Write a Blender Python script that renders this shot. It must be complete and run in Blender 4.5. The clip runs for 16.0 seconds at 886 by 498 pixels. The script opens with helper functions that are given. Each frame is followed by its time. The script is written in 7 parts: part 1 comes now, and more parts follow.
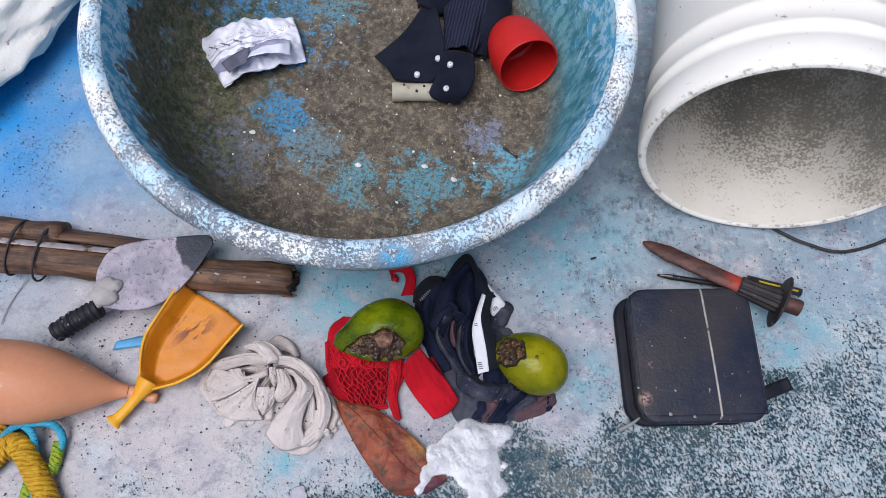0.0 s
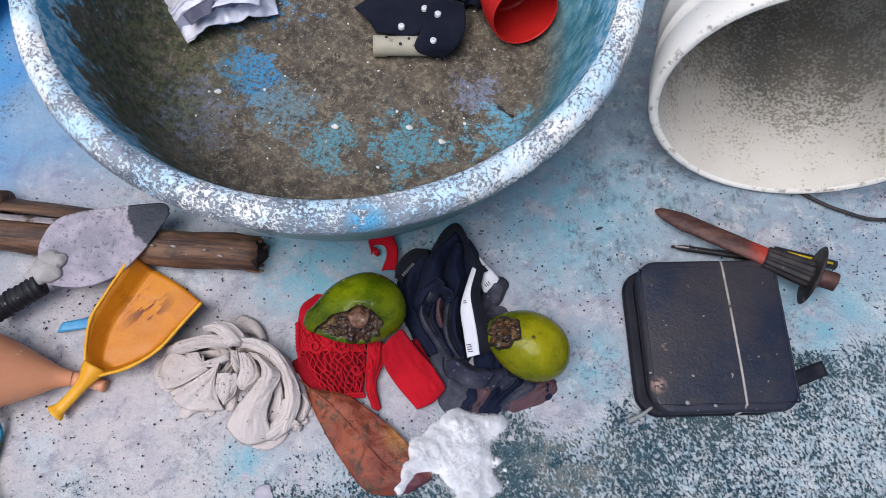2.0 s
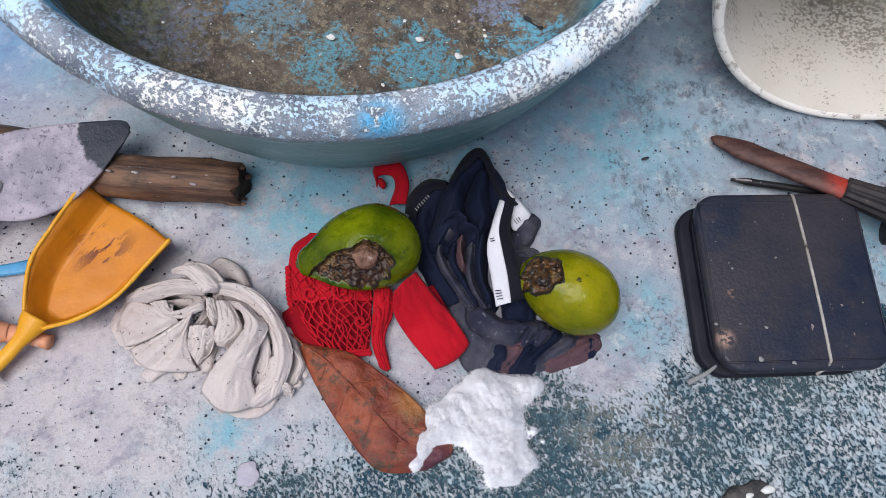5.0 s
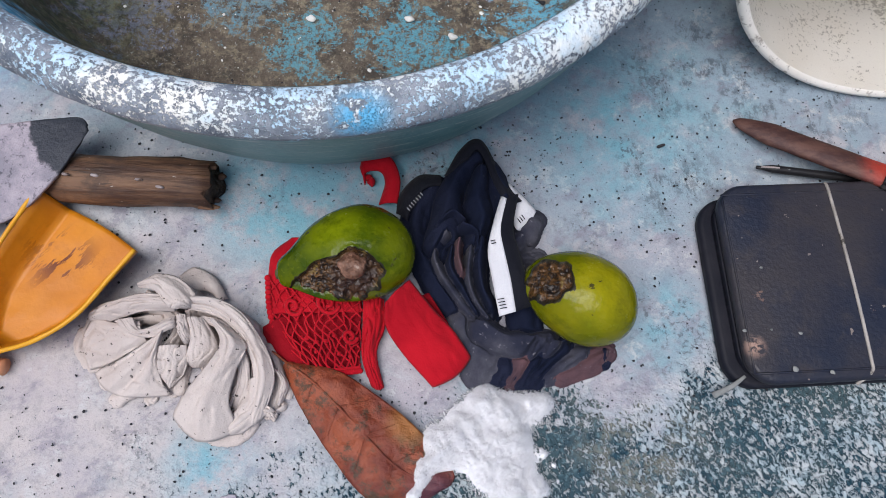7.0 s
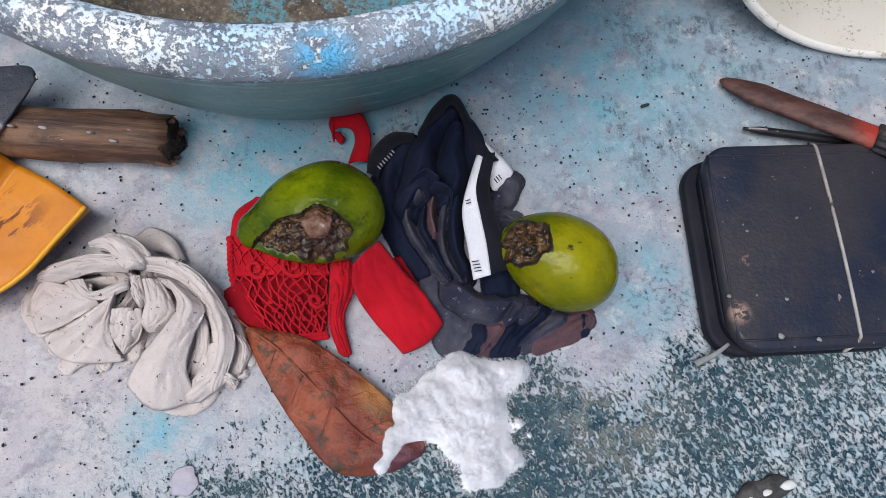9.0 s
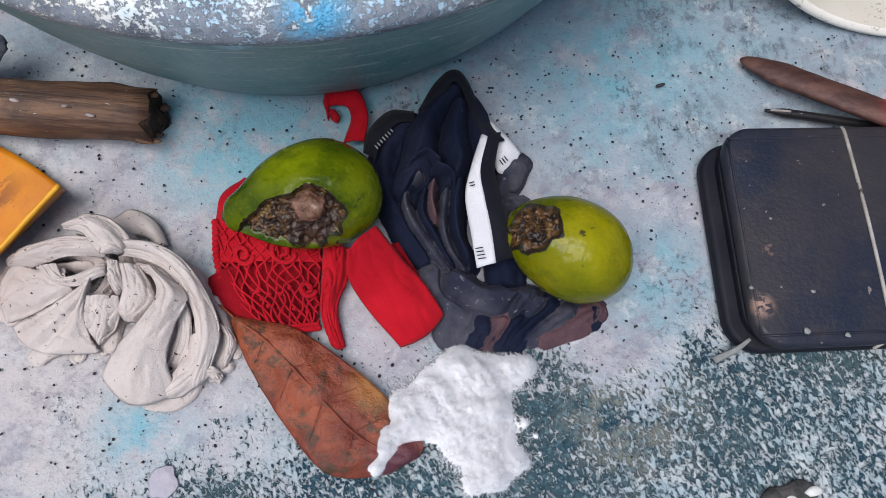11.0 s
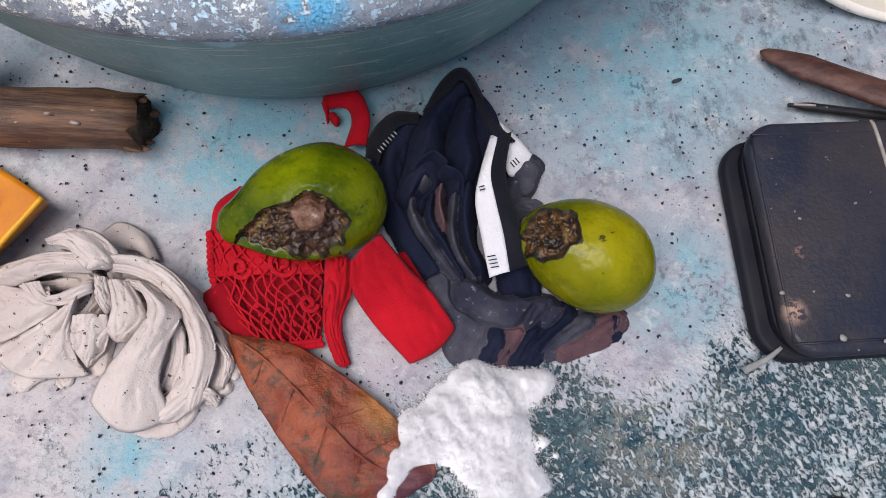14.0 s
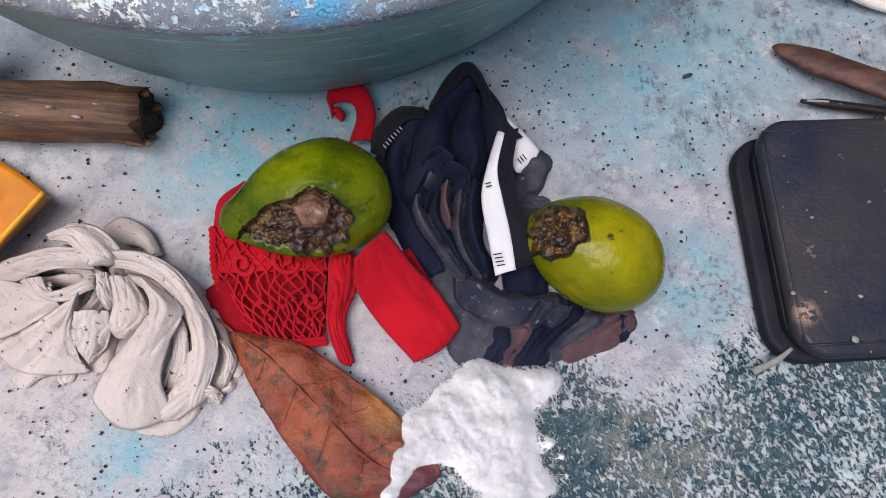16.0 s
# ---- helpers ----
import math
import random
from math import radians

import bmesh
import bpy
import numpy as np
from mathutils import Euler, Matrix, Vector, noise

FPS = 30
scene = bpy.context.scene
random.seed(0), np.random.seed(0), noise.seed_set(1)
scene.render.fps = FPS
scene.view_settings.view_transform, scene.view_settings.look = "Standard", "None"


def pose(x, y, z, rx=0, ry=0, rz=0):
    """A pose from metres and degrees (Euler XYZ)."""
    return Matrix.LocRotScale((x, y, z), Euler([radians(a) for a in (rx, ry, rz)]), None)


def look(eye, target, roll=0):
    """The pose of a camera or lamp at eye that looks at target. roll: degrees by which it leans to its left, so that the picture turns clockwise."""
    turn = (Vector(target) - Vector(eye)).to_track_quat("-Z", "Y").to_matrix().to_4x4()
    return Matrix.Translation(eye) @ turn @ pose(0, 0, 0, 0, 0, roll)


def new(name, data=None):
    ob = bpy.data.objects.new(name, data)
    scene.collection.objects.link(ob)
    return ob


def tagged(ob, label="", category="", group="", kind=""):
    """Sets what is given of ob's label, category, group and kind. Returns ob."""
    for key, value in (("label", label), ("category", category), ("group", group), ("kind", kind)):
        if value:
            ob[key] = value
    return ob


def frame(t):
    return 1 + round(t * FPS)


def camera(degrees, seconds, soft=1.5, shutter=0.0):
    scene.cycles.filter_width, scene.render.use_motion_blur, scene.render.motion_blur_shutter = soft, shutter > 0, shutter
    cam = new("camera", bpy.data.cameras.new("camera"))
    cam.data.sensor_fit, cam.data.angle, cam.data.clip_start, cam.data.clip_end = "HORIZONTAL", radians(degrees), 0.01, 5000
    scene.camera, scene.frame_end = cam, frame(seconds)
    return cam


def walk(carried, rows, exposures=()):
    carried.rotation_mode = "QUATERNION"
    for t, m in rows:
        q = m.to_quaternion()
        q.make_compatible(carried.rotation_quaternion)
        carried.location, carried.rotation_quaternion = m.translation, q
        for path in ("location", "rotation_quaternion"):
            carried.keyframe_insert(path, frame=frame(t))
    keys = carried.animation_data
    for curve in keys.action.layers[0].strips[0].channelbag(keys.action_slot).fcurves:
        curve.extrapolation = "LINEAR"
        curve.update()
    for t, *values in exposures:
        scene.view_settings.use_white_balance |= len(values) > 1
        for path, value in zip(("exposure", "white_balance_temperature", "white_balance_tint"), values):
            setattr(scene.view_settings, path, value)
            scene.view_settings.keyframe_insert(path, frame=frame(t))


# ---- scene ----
cam = camera(62.2, 16.0, soft=0.3)
PATH = [
    (0, (0.089, 0.182, 0.843), (0.015, 0.899, -1.023), 6.4),
    (0.5, (0.092, 0.177, 0.825), (-0.01, 0.888, -1.042), 4.1),
    (1, (0.101, 0.179, 0.783), (-0.003, 0.863, -1.093), 3.1),
    (1.5, (0.109, 0.193, 0.754), (-0.014, 0.882, -1.119), 2.6),
    (2, (0.12, 0.196, 0.741), (0.012, 0.899, -1.129), 3.4),
    (2.5, (0.13, 0.198, 0.727), (0.003, 0.876, -1.15), 1.6),
    (3, (0.132, 0.192, 0.709), (0.008, 0.853, -1.174), 3.0),
    (3.5, (0.122, 0.187, 0.671), (-0.001, 0.865, -1.206), 2.4),
    (3.7, (0.117, 0.182, 0.655), (0.002, 0.867, -1.22), 3.0),
    (5.8, (0.077, 0.201, 0.579), (0.066, 0.874, -1.305), 10.0),
    (6, (0.08, 0.208, 0.571), (0.062, 0.849, -1.323), 9.0),
    (6.5, (0.083, 0.22, 0.557), (0.057, 0.862, -1.337), 8.0),
    (7, (0.086, 0.225, 0.55), (0.051, 0.862, -1.345), 7.5),
    (7.5, (0.093, 0.223, 0.535), (0.102, 0.851, -1.363), 12.0),
    (8, (0.097, 0.223, 0.532), (0.093, 0.845, -1.369), 10.3),
    (8.5, (0.097, 0.223, 0.527), (0.076, 0.838, -1.375), 8.8),
    (9, (0.097, 0.22, 0.519), (0.113, 0.823, -1.388), 12.3),
    (9.5, (0.094, 0.221, 0.514), (0.099, 0.83, -1.391), 11.2),
    (10, (0.094, 0.223, 0.508), (0.115, 0.826, -1.398), 13.2),
    (10.2, (0.097, 0.219, 0.505), (0.11, 0.819, -1.403), 12.6),
    (12.3, (0.097, 0.231, 0.451), (0.135, 0.831, -1.457), 14.5),
    (12.5, (0.096, 0.229, 0.451), (0.119, 0.845, -1.452), 13.0),
    (13, (0.095, 0.231, 0.453), (0.127, 0.854, -1.447), 13.6),
    (13.5, (0.094, 0.228, 0.451), (0.114, 0.852, -1.449), 12.3),
    (14, (0.091, 0.232, 0.454), (0.11, 0.848, -1.449), 11.9),
    (14.5, (0.091, 0.234, 0.452), (0.12, 0.847, -1.451), 13.0),
    (15, (0.09, 0.234, 0.45), (0.109, 0.847, -1.454), 12.1),
    (15.5, (0.088, 0.237, 0.449), (0.099, 0.849, -1.455), 11.3),
    (16, (0.091, 0.237, 0.449), (0.097, 0.83, -1.461), 11.1),
]
TONE = [(0.0, 0.09, 5950, 11), (3.7, 0.11, 6010, 11), (6.5, 0.09, 6140, 11), (9.0, 0.09, 6090, 9), (10.2, 0.09, 6060, 8), (12.3, 0.17, 6400, 13), (16.0, 0.19, 6460, 14)]
walk(cam, [(t, look(eye, target, roll)) for t, eye, target, roll in PATH], TONE)

# ---- world and light: bright overcast ----
world = bpy.data.worlds.new("world")
scene.world = world
world.use_nodes = True
wn = world.node_tree.nodes
sky = wn.new("ShaderNodeTexSky")
sky.sky_type, sky.sun_disc = "NISHITA", False
sky.sun_elevation, sky.sun_rotation = radians(72), radians(235)
sky.air_density, sky.dust_density, sky.ozone_density = 1.0, 4.0, 1.0
world.node_tree.links.new(sky.outputs[0], wn["Background"].inputs[0])
wn["Background"].inputs[1].default_value = 0.102
sun = new("sun", bpy.data.lights.new("sun", "SUN"))
sun.data.energy, sun.data.angle, sun.data.color = 2.4, radians(40), (1.0, 0.96, 0.92)
sun.matrix_basis = look((-0.6, -0.95, 3.0), (0, 0, 0))

# ---- small helpers ----
V = Vector


def sm(a, b, x):
    """Smooth step from a to b."""
    u = min(1, max(0, (x - a) / (b - a)))
    return u * u * (3 - 2 * u)


def spline(pts, n):
    """n points along a smooth curve through pts (tuples of any length)."""
    P = [np.array(p, float) for p in pts]
    P = [2 * P[0] - P[1]] + P + [2 * P[-1] - P[-2]]
    out, m = [], len(P) - 3
    for i in range(n):
        s = i / (n - 1) * m
        k = min(int(s), m - 1)
        u = s - k
        a, b, c, d = P[k:k + 4]
        out.append(0.5 * (2 * b + (c - a) * u + (2 * a - 5 * b + 4 * c - d) * u * u + (3 * b - a - 3 * c + d) * u ** 3))
    return out


def thing(name, at, label, category, group="", kind=""):
    ob = new(name)
    ob.empty_display_size = 0.03
    ob.location = at
    return tagged(ob, label, category, group, kind)


def part(name, bm, material, parent=None, label="", smooth=True):
    """One mesh object, in the place's own coordinates, under parent."""
    bmesh.ops.recalc_face_normals(bm, faces=bm.faces)
    me = bpy.data.meshes.new(name)
    bm.to_mesh(me)
    bm.free()
    if smooth:
        me.shade_smooth()
    me.materials.append(material)
    ob = new(name, me)
    if parent:
        ob.parent = parent
        ob.matrix_parent_inverse = Matrix.Translation(-parent.location) if parent.type == "EMPTY" else Matrix()
    if label:
        ob["label"] = label
    return ob


def grid(bm, rows, closed=False, caps=False):
    """Faces between rows of points; closed: each row is a ring."""
    vs = [[bm.verts.new(p) for p in r] for r in rows]
    for a, b in zip(vs, vs[1:]):
        n = len(a)
        for i in range(n if closed else n - 1):
            j = (i + 1) % n
            bm.faces.new((a[i], a[j], b[j], b[i]))
    if caps:
        bm.faces.new(vs[0][::-1])
        bm.faces.new(vs[-1])
    return vs


def lathe(bm, profile, m=Matrix(), n=64, wob=0.0, seed=0):
    """Turns (radius, height) pairs round z, then moves by m."""
    rows = []
    for r, h in profile:
        row = []
        for i in range(n):
            a = 2 * math.pi * i / n
            k = 1 + wob * noise.noise((math.cos(a) * 1.3 + seed, math.sin(a) * 1.3, h * 4))
            row.append(m @ V((r * k * math.cos(a), r * k * math.sin(a), h)))
        rows.append(row)
    return grid(bm, rows, closed=True)


def tube(bm, path, radii, n=10, flat=1.0, rough=0.0, up=(0, 0, 1), seed=0, caps=True):
    """A swept tube; radii: one number or one for each point; flat squashes it along up."""
    P = [V(p) for p in path]
    rr = radii if hasattr(radii, "__len__") else [radii] * len(P)
    rows = []
    for i, p in enumerate(P):
        d = (P[min(i + 1, len(P) - 1)] - P[max(i - 1, 0)]).normalized()
        s = d.cross(V(up))
        s = s.normalized() if s.length > 1e-6 else V((1, 0, 0))
        w = s.cross(d)
        row = []
        for k in range(n):
            a = 2 * math.pi * k / n
            q = p + (s * math.cos(a) + w * math.sin(a) * flat) * rr[i]
            if rough:
                q += (q - p) * rough * noise.noise(q * 60 + V((seed, 0, 0)))
            row.append(q)
        rows.append(row)
    return grid(bm, rows, closed=True, caps=caps)


def solid(ob, thick, offset=0.0):
    md = ob.modifiers.new("thickness", "SOLIDIFY")
    md.thickness, md.offset = thick, offset
    return ob


# ---- materials ----
# even scale on base colours, to balance exposure against the bright whites
ALBEDO_SCALE = 0.84
FULL_ALBEDO = ("white_bucket_plastic", "stained_bucket_inside", "white_sack_plastic", "white_waistband", "white_grit", "peeling_rim_paint", "worn_pale_plastic", "printed_foil", "pearl_snap", "white_cotton_fibre")


class Mat:
    """A node material with a few short ways to mix colours."""

    def __init__(self, name, rough=0.6, metal=0.0, spec=0.5, coat=0.0, sss=0.0):
        self.m = bpy.data.materials.new(name)
        self.m.use_nodes = True
        self.t = self.m.node_tree
        self.b = self.t.nodes["Principled BSDF"]
        self.b.inputs["Roughness"].default_value = rough
        self.b.inputs["Metallic"].default_value = metal
        self.b.inputs["Specular IOR Level"].default_value = spec
        self.b.inputs["Coat Weight"].default_value = coat
        self.b.inputs["Subsurface Weight"].default_value = sss
        self.b.inputs["Subsurface Scale"].default_value = 0.01
        self.co = self.t.nodes.new("ShaderNodeTexCoord").outputs["Object"]

    def link(self, a, b):
        self.t.links.new(a, b)

    def math(self, op, a, b=0.0, c=0.0):
        n = self.t.nodes.new("ShaderNodeMath")
        n.operation = op
        for i, x in enumerate((a, b, c)):
            if hasattr(x, "links"):
                self.link(x, n.inputs[i])
            else:
                n.inputs[i].default_value = x
        return n.outputs[0]

    def noise(self, scale, detail=4, rough=0.55, warp=0.0, stretch=(1, 1, 1), turn=0.0):
        mp = self.t.nodes.new("ShaderNodeMapping")
        mp.inputs["Scale"].default_value = stretch
        mp.inputs["Rotation"].default_value = (0, 0, radians(turn))
        self.link(self.co, mp.inputs["Vector"])
        n = self.t.nodes.new("ShaderNodeTexNoise")
        n.inputs["Scale"].default_value, n.inputs["Detail"].default_value = scale, detail
        n.inputs["Roughness"].default_value, n.inputs["Distortion"].default_value = rough, warp
        self.link(mp.outputs[0], n.inputs["Vector"])
        return n.outputs["Fac"]

    def streak(self, scale, detail, rough, long, turn, warp=0.0):
        """Noise drawn out by the factor long in the direction turn, in degrees on the deck."""
        mp = self.t.nodes.new("ShaderNodeMapping")
        mp.vector_type = "TEXTURE"
        mp.inputs["Scale"].default_value = (long, 1, 1)
        mp.inputs["Rotation"].default_value = (0, 0, radians(turn))
        self.link(self.co, mp.inputs["Vector"])
        n = self.t.nodes.new("ShaderNodeTexNoise")
        n.inputs["Scale"].default_value, n.inputs["Detail"].default_value = scale, detail
        n.inputs["Roughness"].default_value, n.inputs["Distortion"].default_value = rough, warp
        self.link(mp.outputs[0], n.inputs["Vector"])
        return n.outputs["Fac"]

    def cells(self, scale, feature="F1", out="Distance"):
        n = self.t.nodes.new("ShaderNodeTexVoronoi")
        n.feature = feature
        n.inputs["Scale"].default_value = scale
        self.link(self.co, n.inputs["Vector"])
        return n.outputs[out]

    def ramp(self, x, lo, hi):
        n = self.t.nodes.new("ShaderNodeMapRange")
        n.interpolation_type = "SMOOTHSTEP"
        n.inputs["From Min"].default_value, n.inputs["From Max"].default_value = lo, hi
        self.link(x, n.inputs["Value"])
        return n.outputs["Result"]

    def xyz(self):
        n = self.t.nodes.new("ShaderNodeSeparateXYZ")
        self.link(self.co, n.inputs[0])
        return n.outputs

    def near(self, p, r0, r1):
        """1 within r0 of the place p, 0 beyond r1."""
        n = self.t.nodes.new("ShaderNodeVectorMath")
        n.operation = "DISTANCE"
        self.link(self.co, n.inputs[0])
        n.inputs[1].default_value = p
        return self.ramp(n.outputs["Value"], r1, r0)

    def mix(self, f, a, b):
        n = self.t.nodes.new("ShaderNodeMix")
        n.data_type = "RGBA"
        for x, i in ((f, 0), (a, 6), (b, 7)):
            if hasattr(x, "links"):
                self.link(x, n.inputs[i])
            else:
                n.inputs[i].default_value = x if i == 0 else (*x, 1)
        return n.outputs[2]

    def color(self, c):
        """Sets the base colour; all but the listed materials are scaled down evenly, so those look more brightly
        exposed.
        """
        if self.m.name not in FULL_ALBEDO:
            film = self.t.nodes.new("ShaderNodeMix")
            film.data_type, film.blend_type = "RGBA", "MULTIPLY"
            film.inputs[0].default_value = 1.0
            self.link(c, film.inputs[6])
            g = ALBEDO_SCALE * (0.83 if self.m.name == "painted_deck" else 1.0)
            film.inputs[7].default_value = (g, g, g, 1)
            c = film.outputs[2]
        self.link(c, self.b.inputs["Base Color"])
        return self

    def rough(self, r):
        self.link(r, self.b.inputs["Roughness"])
        return self

    def bump(self, h, dist=0.001, strength=1.0):
        n = self.t.nodes.new("ShaderNodeBump")
        n.inputs["Strength"].default_value, n.inputs["Distance"].default_value = strength, dist
        self.link(h, n.inputs["Height"])
        if self.b.inputs["Normal"].is_linked:
            self.link(self.b.inputs["Normal"].links[0].from_socket, n.inputs["Normal"])
        self.link(n.outputs[0], self.b.inputs["Normal"])
        return self


def simple(name, a, b, scale=40, rough=0.6, bump=0.0004, fine=300, spots=None, spot_scale=60, spot_at=(0.62, 0.68), grain=0.35, **k):
    """Two tones mixed by noise, a fine grain in the relief, and spots of a third tone where given."""
    k.setdefault("spec", 0.3)
    m = Mat(name, rough=rough, **k)
    c = m.mix(m.ramp(m.noise(scale, 5), 0.35, 0.65), a, b)
    c = m.mix(m.math("MULTIPLY", m.noise(fine, 2), grain), c, tuple(x * 0.55 for x in a))
    if spots:
        c = m.mix(m.ramp(m.noise(spot_scale, 4), *spot_at), c, spots)
    m.color(c).rough(m.math("MULTIPLY_ADD", m.noise(scale * 1.7, 3), 0.3, rough - 0.15))
    if bump:
        m.bump(m.noise(fine, 3), bump).bump(m.noise(scale, 3), bump * 3)
    return m.m


def ground_material():
    m = Mat("painted_deck", rough=0.5, spec=0.3)
    x, y, z = m.xyz()
    grain = m.noise(420, 4, 0.7)
    # old pale paint: lilac, blue-white and cyan clouds, warmer near the cloth
    c = m.mix(m.ramp(m.noise(6, 5, 0.6), 0.36, 0.64), (0.54, 0.49, 0.55), (0.44, 0.51, 0.58))
    c = m.mix(m.math("MULTIPLY", m.ramp(m.math("ADD", y, m.math("MULTIPLY_ADD", m.noise(8, 5, 0.65), 0.24, -0.12)), 0.36, 0.56), 0.75), c, (0.34, 0.48, 0.57))
    c = m.mix(m.math("MULTIPLY", m.ramp(m.noise(13, 6, 0.62, 0.5), 0.50, 0.68), 0.75), c, (0.31, 0.51, 0.59))
    c = m.mix(m.math("MULTIPLY", m.ramp(m.noise(17, 6, 0.66), 0.52, 0.66), 0.8), c, (0.64, 0.60, 0.64))
    c = m.mix(m.math("MULTIPLY", m.near((-0.20, 0.20, 0), 0.05, 0.36), m.ramp(m.noise(14, 6, 0.7), 0.28, 0.58)), c, (0.68, 0.625, 0.62))
    c = m.mix(m.math("MULTIPLY", m.ramp(m.noise(9, 6, 0.66, 0.4), 0.55, 0.66), 0.75), c, (0.63, 0.69, 0.73))
    # lilac-grey scuffs, brushed on
    c = m.mix(m.math("MULTIPLY", m.ramp(m.streak(34, 6, 0.72, 1.6, 40), 0.52, 0.66), 0.75), c, (0.34, 0.32, 0.39))
    c = m.mix(m.math("MULTIPLY", m.ramp(m.noise(48, 8, 0.76), 0.48, 0.64), 0.38), c, (0.27, 0.27, 0.31))
    c = m.mix(m.math("MULTIPLY", m.ramp(m.noise(38, 8, 0.74), 0.54, 0.64), 0.6), c, (0.74, 0.75, 0.76))
    # strong blue paint left in the far corner
    blue = m.math("MULTIPLY", m.near((-0.57, 0.61, 0), 0.06, 0.34), m.ramp(m.noise(5, 3), 0.22, 0.55))
    c = m.mix(blue, c, (0.035, 0.36, 0.84))
    # small round patch of paler blue towards the basin
    c = m.mix(m.math("MULTIPLY", m.near((-0.42, 0.53, 0), 0.005, 0.06), 0.75), c, (0.36, 0.52, 0.68))
    # turquoise traces
    for q, r in (((0.26, 0.39, 0), 0.05), ((-0.085, 0.425, 0), 0.06), ((0.49, 0.47, 0), 0.11), ((0.03, 0.49, 0), 0.15), ((-0.05, 0.42, 0), 0.10), ((0.20, 0.55, 0), 0.12), ((-0.06, 0.22, 0), 0.05)):
        c = m.mix(m.math("MULTIPLY", m.near(q, 0.0, r), m.ramp(m.noise(30, 7, 0.72), 0.36, 0.62)), c, (0.24, 0.53, 0.64))
    # dark mould spatters
    fine = m.noise(230, 5, 0.75)
    mould = m.math("MULTIPLY", m.ramp(fine, 0.52, 0.60), m.ramp(m.noise(12, 4), 0.52, 0.66))
    c = m.mix(m.math("MULTIPLY", mould, 0.7), c, (0.09, 0.10, 0.12))
    for q, r in (((0.27, 0.62, 0), 0.12), ((0.36, 0.60, 0), 0.10), ((0.25, 0.50, 0), 0.06), ((-0.02, 0.33, 0), 0.05)):
        near_mould = m.math("MULTIPLY", m.math("MULTIPLY", m.near(q, 0.0, r), m.ramp(m.noise(24, 5, 0.7), 0.44, 0.58)), m.ramp(m.streak(150, 6, 0.78, 1.6, 110), 0.47, 0.56))
        c = m.mix(m.math("MULTIPLY", near_mould, 0.75), c, (0.10, 0.13, 0.16))
    # strip where the paint has worn down to flecks over a dark teal ground
    edge = m.math("SUBTRACT", m.math("MULTIPLY_ADD", x, 0.50, 0.198), y)
    edge = m.math("ADD", edge, m.math("MULTIPLY_ADD", m.noise(10, 6, 0.7), 0.34, -0.17))
    cover = m.ramp(edge, -0.075, 0.030)
    cloud = m.math("ADD", m.math("MULTIPLY_ADD", m.noise(13, 5, 0.6), 0.40, -0.20), m.math("MULTIPLY", m.ramp(m.math("SUBTRACT", x, y), -0.02, 0.16), 0.085))
    fleck = m.math("ADD", m.math("ADD", m.streak(400, 3, 0.6, 1.4, -48, 0.5), m.math("MULTIPLY_ADD", m.noise(150, 3), 0.22, -0.11)), cloud)
    level = m.math("MULTIPLY_ADD", cover, 0.268, 0.265)
    d = m.math("SUBTRACT", level, fleck)
    pit = m.ramp(d, -0.025, 0.035)
    under = m.mix(m.ramp(m.noise(9, 4), 0.38, 0.62), (0.010, 0.062, 0.100), (0.062, 0.115, 0.132))
    under = m.mix(m.math("MULTIPLY", m.near((0.245, 0.292, 0), 0.01, 0.07), m.ramp(m.noise(30, 5, 0.7), 0.38, 0.58)), under, (0.33, 0.33, 0.27))
    under = m.mix(m.math("MULTIPLY", m.ramp(m.noise(330, 3, 0.65), 0.50, 0.64), 0.6), under, (0.20, 0.33, 0.38))
    worn = m.mix(m.ramp(m.noise(60, 4), 0.40, 0.60), (0.50, 0.635, 0.69), (0.68, 0.74, 0.755))
    c = m.mix(m.math("MULTIPLY", cover, 0.85), c, worn)
    c = m.mix(pit, c, under)
    c = m.mix(m.math("MULTIPLY", m.ramp(grain, 0.48, 0.30), 0.28), c, (0.12, 0.13, 0.15))
    m.color(c)
    m.rough(m.math("MULTIPLY_ADD", cover, 0.3, 0.42))
    m.bump(m.math("MULTIPLY", m.ramp(d, 0.10, -0.10), cover), 0.0022).bump(m.noise(70, 6, 0.7), 0.0012).bump(grain, 0.0004)
    return m.m
